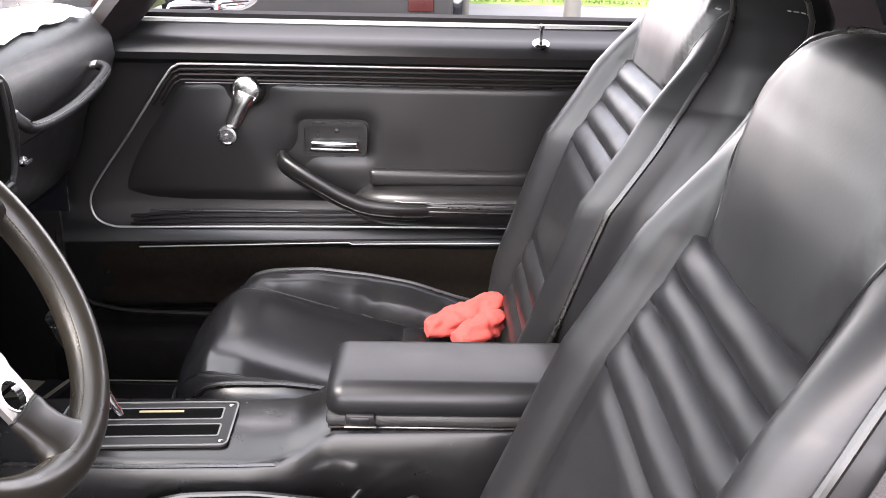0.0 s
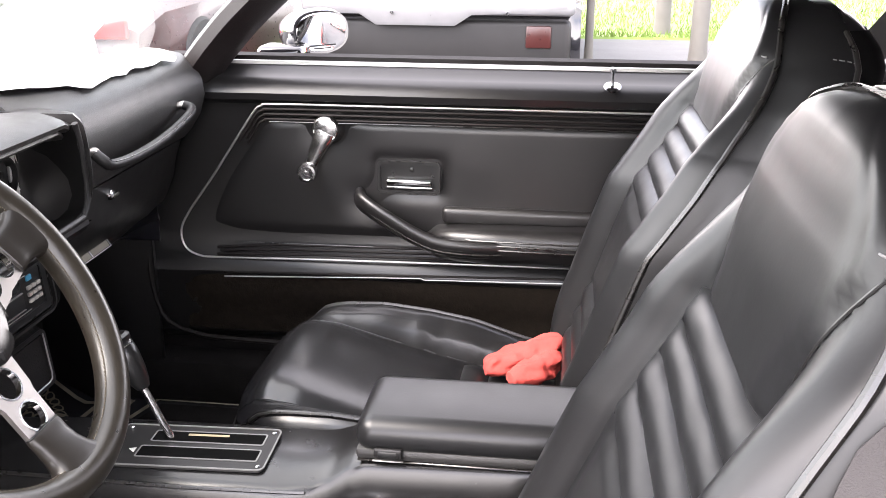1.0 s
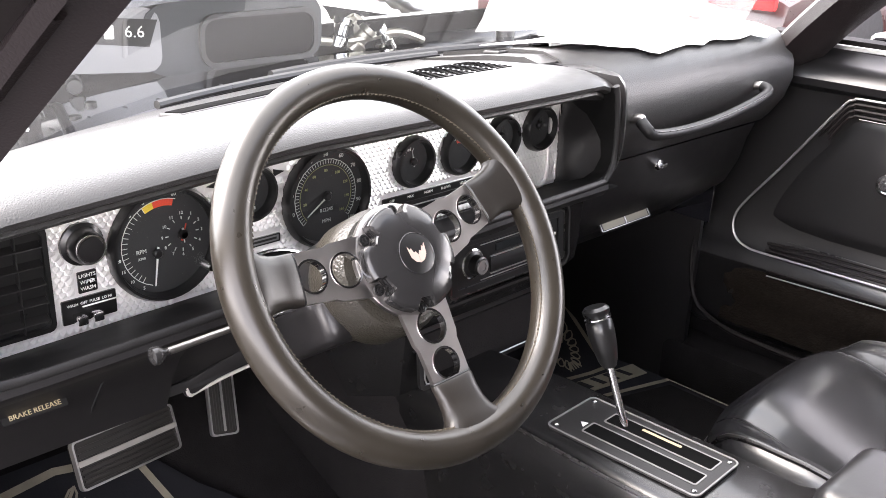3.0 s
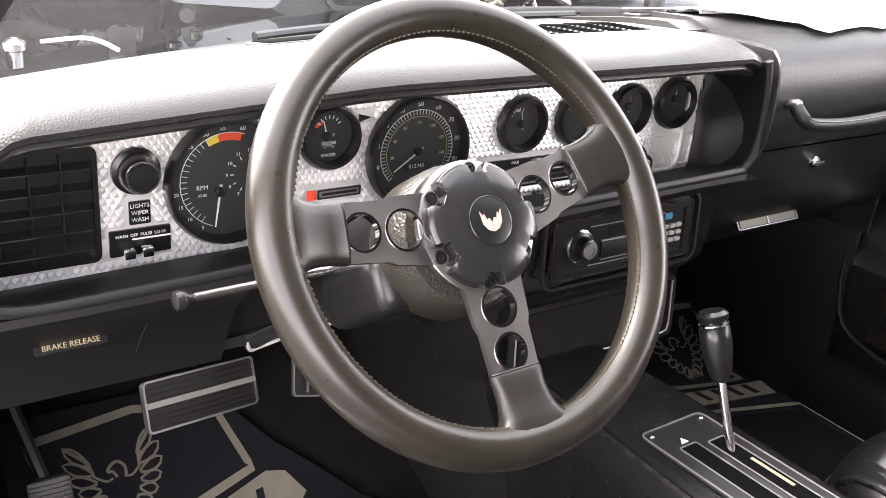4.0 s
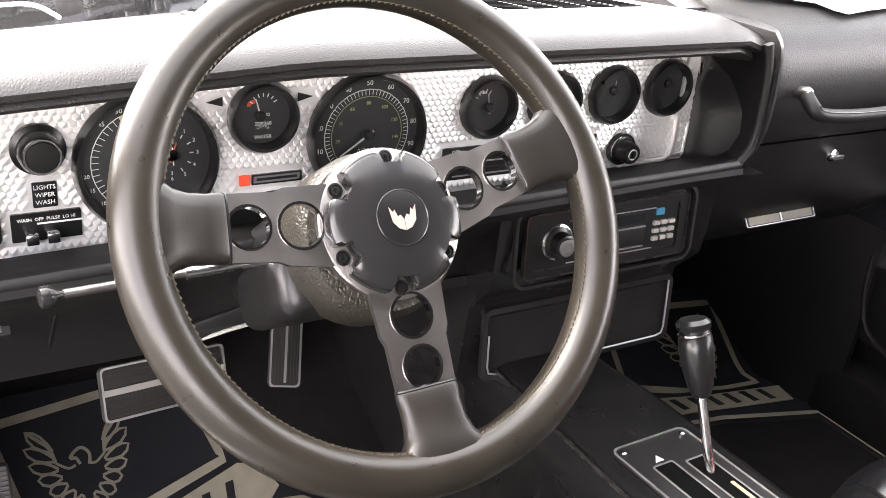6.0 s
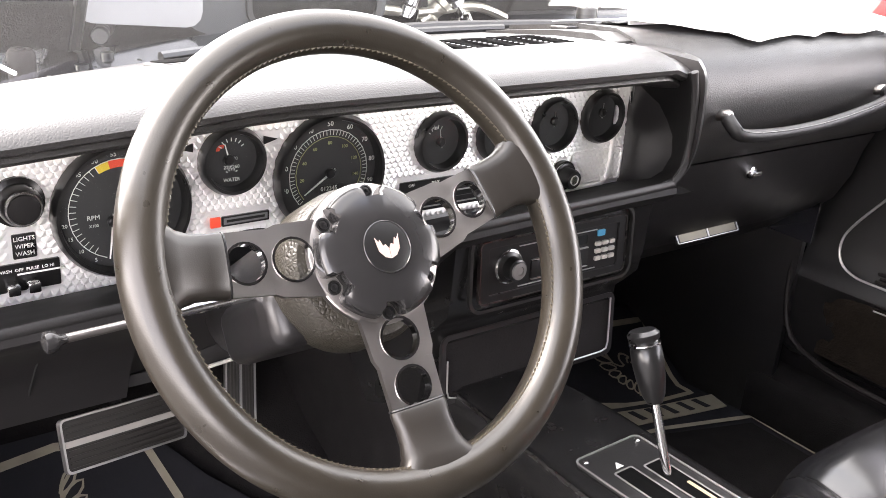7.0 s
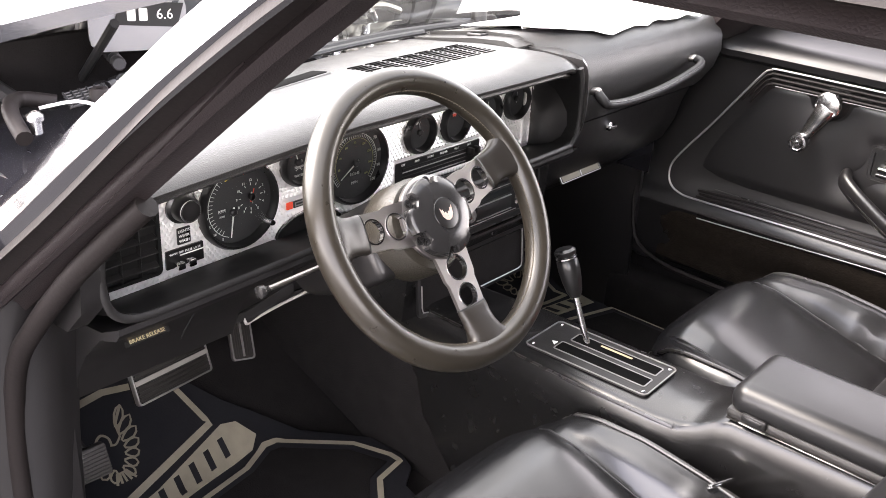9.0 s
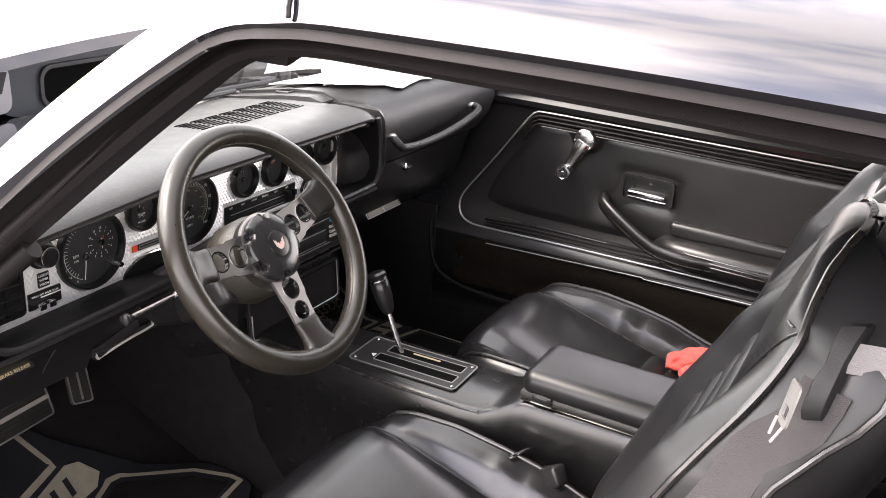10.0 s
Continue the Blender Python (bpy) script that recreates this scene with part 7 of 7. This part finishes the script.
# ---------------- engine bay seen through the windscreen ----------------
def build_engine():
    sh = thing("hood_scoop", (-1.2, 1.0, .80), "slate black air scoop on the engine with rounded rear opening", "air scoop")
    rings = []
    for u in np.linspace(0, 1, 9):
        x = -1.035 - .40 * u
        w, h = .150 - .02 * u, .056 - .022 * u
        rings.append([Vector((x, 1.025 + w * math.copysign(abs(math.cos(q)) ** .5, math.cos(q)), .925 + .004 * u + h * math.copysign(abs(math.sin(q)) ** .5, math.sin(q)))) for q in [2 * math.pi * i / 28 for i in range(28)]])
    part("shell", loft(rings), BLUE_BOX, sh, "slate grey scoop shell")
    m = frame3((-1.034, 1.060, .918), (0, 1, 0), (0, 0, 1))
    part("opening", plate(rrect(.190, .062, .02, 6), m, .002), SLOT_BLACK, sh)
    part("opening_rim", ring_plate(rrect(.204, .076, .026, 6), rrect(.190, .062, .02, 6), m, .006), ENGINE_BLACK, sh)
    part("side_panel", plate(rrect(.150, .085, .02, 4), frame3((-1.050, .826, .930), (.25, 1, -.04), (-.15, .1, 1)), .004), SILVER_BUMPER, sh, "pale shiny flank of the scoop")
    m = frame3((-1.043, .842, .9405), (.25, 1, -.06), (-.15, .1, 1))
    dc = part("decal", plate([(-.055, -.015), (.042, -.019), (.054, .017), (-.044, .019)], m, .002), MATTE_PLASTIC, sh, "dark slanted decal with pale figures")
    for k in range(2):
        part("decal_bar", plate(rrect(.013, .019, .002, 3), m @ Matrix.Translation((-.028 + k * .018, 0, .002)), .0008), PRINT, dc)
    part("decal_figures", lettering("6.6", .022, m @ Matrix.Translation((.023, 0, .0028))), PRINT, dc)
    ac = thing("air_cleaner", (-1.30, .95, .80), "black round air cleaner pan with clamps", "air cleaner")
    part("pan", lathe([(.20, 0), (.24, .03), (.245, .05), (.23, .055)], (-1.33, 1.05, .795), (0, 0, 1), 40), ENGINE_BLACK, ac)
    for k in range(3):
        part("clamp", rbox((.02, .012, .03), (-1.12 + .02 * k, .92 + .09 * k, .83), .004), BRUSHED, ac)
    # chrome and cast parts towards the passenger side
    en = thing("engine_top", (-1.4, 1.55, .75), "cluster of cast metal and chrome engine parts", "engine")
    part("valve_cover", rbox((.50, .16, .10), (-1.42, 1.50, .80), .03, 3), ENGINE_ALU, en)
    part("compressor", lathe([(.07, 0), (.075, .02), (.075, .20), (.06, .22)], (-1.66, 1.42, .80), (0, 1, 0), 24), ENGINE_ALU, en)
    for k, (y, z) in enumerate(((1.13, .862), (1.17, .870), (1.205, .860), (1.245, .874), (1.285, .864), (1.325, .872), (1.36, .860))):
        part("pipe_fitting", lathe([(.010, 0), (.018, .004), (.018, .020), (.012, .024), (.012, .040), (.016, .043), (.015, .052)], (-1.09 - .012 * (k % 3), y, z), (.25 * math.sin(k * 2.1), .5 * math.cos(k * 1.7), .55), 14), ENGINE_ALU if k % 3 else CHROME, en)
    part("fuel_line", tube(spline([(-1.075, 1.10, .875), (-1.085, 1.18, .892), (-1.09, 1.27, .884), (-1.085, 1.37, .892), (-1.10, 1.45, .870)], 30), .0075, 8), ENGINE_ALU, en)
    rng = random.Random(12)
    for k in range(9):
        p = Vector((-1.15 - .35 * rng.random(), 1.30 + .42 * rng.random(), .80 + .05 * rng.random()))
        part("fitting", lathe([(.012, 0), (.022, .006), (.022, .03), (.014, .036), (.014, .06)], p, (rng.uniform(-1, 1), rng.uniform(-1, 1), .7), 14), ENGINE_ALU if k % 2 else CHROME, en)
    hose = spline([(-1.15, 1.28, .84), (-1.25, 1.42, .86), (-1.32, 1.58, .83), (-1.55, 1.66, .80)], 40)
    part("hose", tube(hose, .018, 12), ENGINE_BLACK, en)
    pts = spline([(-1.95, 1.62, 1.02), (-1.6, 1.70, .92), (-1.25, 1.72, .82)], 60)
    cd = thing("ribbed_duct", (-1.5, 1.7, .85), "grey corrugated cable conduit", "conduit")
    part("conduit", tube(pts, .016, 12, False, None, [1 + .22 * math.sin(i * 2.1) for i in range(60)]), SILVER_BUMPER, cd)
    rl = thing("bay_rail", (-1.6, .62, .85), "dark ribbed rail along the bay side", "rail")
    part("rail", tube(spline([(-1.0, .60, .86), (-1.4, .62, .88), (-1.9, .66, .88)], 20), .012, 8), ENGINE_BLACK, rl)
    st = thing("hinge_strut", (-1.13, .77, .83), "black bonnet hinge strut", "strut")
    part("arm", rod((-.960, .735, .955), (-1.134, .765, .826), .007, 8), ENGINE_BLACK, st)
    part("spring", tube(spline([(-1.0, .76, .885), (-1.10, .80, .880), (-1.20, .84, .875)], 30), .009, 10, False, None, [1 + .25 * math.sin(i * 2.2) for i in range(30)]), ENGINE_BLACK, st)
    hs = thing("heater_hose", (-1.2, .80, .8), "black rubber heater hoses by the firewall", "hose")
    part("hose", tube(spline([(-1.13, .66, .80), (-1.22, .74, .86), (-1.35, .86, .86), (-1.5, .95, .82)], 30), .016, 10), RUBBER, hs)
    part("hose", tube(spline([(-1.12, .60, .78), (-1.25, .66, .84), (-1.42, .72, .85), (-1.6, .80, .80)], 30), .012, 10), RUBBER, hs)
    part("clamp", lathe([(.018, -.005), (.018, .005)], (-1.22, .74, .86), (-.8, .6, .1), 16), BRUSHED, hs)
    ms = thing("cowl_screen", (-.86, .56, .84), "black wire screen over the cowl air intake", "screen")
    for k in range(6):
        part("wire", rod((-.830 - k * .011, .590 + k * .004, .893), (-.842 - k * .011, .655 + k * .004, .893), .0016, 5), ENGINE_BLACK, ms)
    for k in range(6):
        part("wire", rod((-.828 - k * .002, .592 + k * .012, .894), (-.888 - k * .002, .612 + k * .012, .894), .0016, 5), ENGINE_BLACK, ms)
    lp = thing("rubber_loop", (-.82, .53, .87), "black rubber drain hose looped on the cowl", "hose")
    part("hose", tube(spline([(-.78, .505, .884), (-.84, .520, .900), (-.882, .552, .898), (-.868, .592, .890)], 24), .010, 10), RUBBER, lp)
    part("nozzle", lathe([(.007, 0), (.007, .014), (.010, .016), (.010, .022), (.004, .026)], (-.79, .525, .884), (0, 0, 1), 12), BRUSHED, lp)
    part("wire", tube(spline([(-.85, .56, .893), (-.83, .60, .899), (-.80, .62, .893)], 14), .0022, 6), PRINT, lp)
    for x, y in ((-.905, .66), (-.915, .74), (-.87, .70)):
        sc = thing("cowl_screw", (x, y, .886), "dark screw in the cowl", "screw", "cowl screws")
        part("head", lathe([(.007, 0), (.007, .003), (.003, .004)], (x, y, .886 - .05 * abs((y - YC) / .75) ** 3), (0, 0, 1), 10), GAUGE_BLACK, sc)
    bx = thing("blower_box", (-1.15, 1.45, .75), "slate black heater blower box at the firewall", "box")
    part("box", rbox((.26, .34, .16), (-1.22, 1.62, .80), .03, 3), COWL_PAINT, bx)
    for y, x in ((.635, -.838), (1.45, -.865)):
        bp = thing("rubber_bumper", (x, y, .875), "black rubber stop on the cowl", "rubber stop", "cowl stops")
        part("stop", lathe([(.013, 0), (.013, .030), (.010, .034), (.005, .034), (.005, .026)], (x, y, .874 if y < .7 else .868), (0, 0, 1), 18), RUBBER, bp)
    wp = thing("wiper_blade", (-.80, 1.0, .91), "black wiper arm and blade at the foot of the windscreen", "wiper")
    part("blade", tube([(wx(y) - .018, y, .913 - .02 * abs((y - YC) / .7) ** 3) for y in np.linspace(.74, 1.20, 12)], .005, 8), GAUGE_BLACK, wp)
    part("arm", tube([(wx(y) - .030, y, .916 - .01 * abs(y - 1.1)) for y in np.linspace(.92, 1.34, 10)], .006, 8), HARD_PLASTIC, wp)
    part("pivot", lathe([(.014, 0), (.014, .02), (.008, .026)], (wx(1.34) - .03, 1.34, .915), (0, 0, 1), 14), HARD_PLASTIC, wp)


build_engine()


# ---------------- parked cars ----------------
def parked_car(name, label, at, turn, L, W, H, paint, belt=.62):
    """A coupe: nose towards +x in its own axes."""
    M = Matrix.Translation(at) @ Matrix.Rotation(radians(turn), 4, 'Z')
    car = thing(name, at, label, "car")
    prof = [(-L / 2, .34), (-L / 2 - .02, .52), (-L / 2 + .05, .72), (-L / 2 + .4, .80), (-L * .22, .82), (-L * .10, H * .93), (L * .02, H), (L * .10, H * .97), (L * .24, .90), (L * .40, .80), (L / 2 - .05, .68), (L / 2, .50), (L / 2 - .02, .32)]
    rings = []
    for v in (-1, -.97, -.88, -.6, 0, .6, .88, .97, 1):
        k = 1 - .16 * abs(v) ** 8
        row = []
        for x, z in prof:
            zz = z if z < .8 else .8 + (z - .8) * (1 - .12 * abs(v) ** 3)
            yy = v * W / 2 * (1 - .16 * max(0, (z - .75) / (H - .75)))
            row.append(M @ Vector((x * (1 - .02 * v * v), yy, .3 + (zz - .3) * k)))
        rings.append(row)
    part("body", loft(rings), paint, car)
    for s in (-1, 1):
        pts = [(-L * .19, .86), (-L * .085, H * .90), (L * .08, H * .90), (L * .20, .88)]
        bm = loft([[M @ Vector((x, s * (W / 2 * (1 - .16 * max(0, (z - .75) / (H - .75)))) * 1.004, z)) for x, z in pts], [M @ Vector((x, s * (W / 2 * (1 - .16 * max(0, (z - .75) / (H - .75)))) * .99, z)) for x, z in pts]])
        part("side_window", bm, CAR_GLASS, car)
        for x in (-L * .30, L * .31):
            ax = (M.to_3x3() @ Vector((0, -s, 0)))
            wheel_at(car, tuple(M @ Vector((x, s * (W / 2 - .10), .33))), .33, .22, ax)
    return car


def build_cars():
    # black car whose tail faces the passenger door
    car = parked_car("parked_car", "black car with silver bumper parked across the lane", (-.69, 8.05, 0), 90, 4.3, 1.75, 1.30, PAINT)
    bp = part("bumper", rbox((1.62, .12, .10), (-.66, 5.86, .675), .035, 3), SILVER_BUMPER, car, "silver rear bumper")
    rings = []
    for x, zb in ((-1.30, .628), (-1.12, .628), (-1.02, .565), (-.55, .565), (-.45, .628), (-.10, .640), (.10, .655)):
        rings.append([Vector((x, 5.805, zb)), Vector((x, 5.796, zb + .02)), Vector((x, 5.80, .70)), Vector((x, 5.90, .70)), Vector((x, 5.90, zb))])
    part("bumper_face", loft(rings), SILVER_BUMPER, bp)
    for x in (-.92, -.24):
        part("bolt", lathe([(.014, 0), (.010, .01)], (x, 5.795, .640), (0, -1, 0), 10), CHROME, bp)
    pl = part("plate", rbox((.31, .012, .16), (-.80, 5.80, .775), .004), PAPER, car, "pale registration plate")
    for k in range(5):
        part("plate_bar", rbox((.030, .004, .070), (-.90 + k * .05, 5.792, .780), .002, 1), MATTE_PLASTIC, pl)
    for x in (-1.19, -.12):
        part("tail_lamp", rbox((.34, .05, .12), (x, 5.93, .82), .02, 2), RED_LENS, car)
    part("amber_lamp", rbox((.05, .06, .05), (.105, 5.92, .745), .01, 2), AMBER, car)
    part("valance", rbox((1.58, .10, .34), (-.66, 5.93, .43), .04, 3), MATTE_PLASTIC, car)
    part("side_reflector", rbox((.15, .04, .13), (-.06, 5.885, .50), .01, 2), DULL_RED, car, "red lamp low on the tail")
    part("exhaust", lathe([(.035, 0), (.035, .12), (.028, .12), (.028, .02)], (-.20, 5.95, .33), (0, -1, 0), 16), BRUSHED, car)
    # dark maroon car ahead on the passenger side
    car = parked_car("parked_car", "dark maroon car with chrome wheels parked ahead", (-2.75, 6.55, 0), 90, 4.5, 1.80, 1.30, MAROON)
    part("tail_lamp", rbox((.34, .05, .13), (-2.03, 4.30, .70), .02, 2), RED_LENS, car)
    part("tail_lamp", rbox((.34, .05, .13), (-3.47, 4.30, .70), .02, 2), RED_LENS, car)
    part("bumper", rbox((1.7, .12, .14), (-2.75, 4.28, .50), .03, 3), MAROON, car)
    # red car behind, seen in the mirror
    parked_car("parked_car", "bright red coupe parked behind, seen in the mirror", (7.4, 4.6, 0), 160, 4.6, 1.80, 1.25, RED_PAINT)


build_cars()
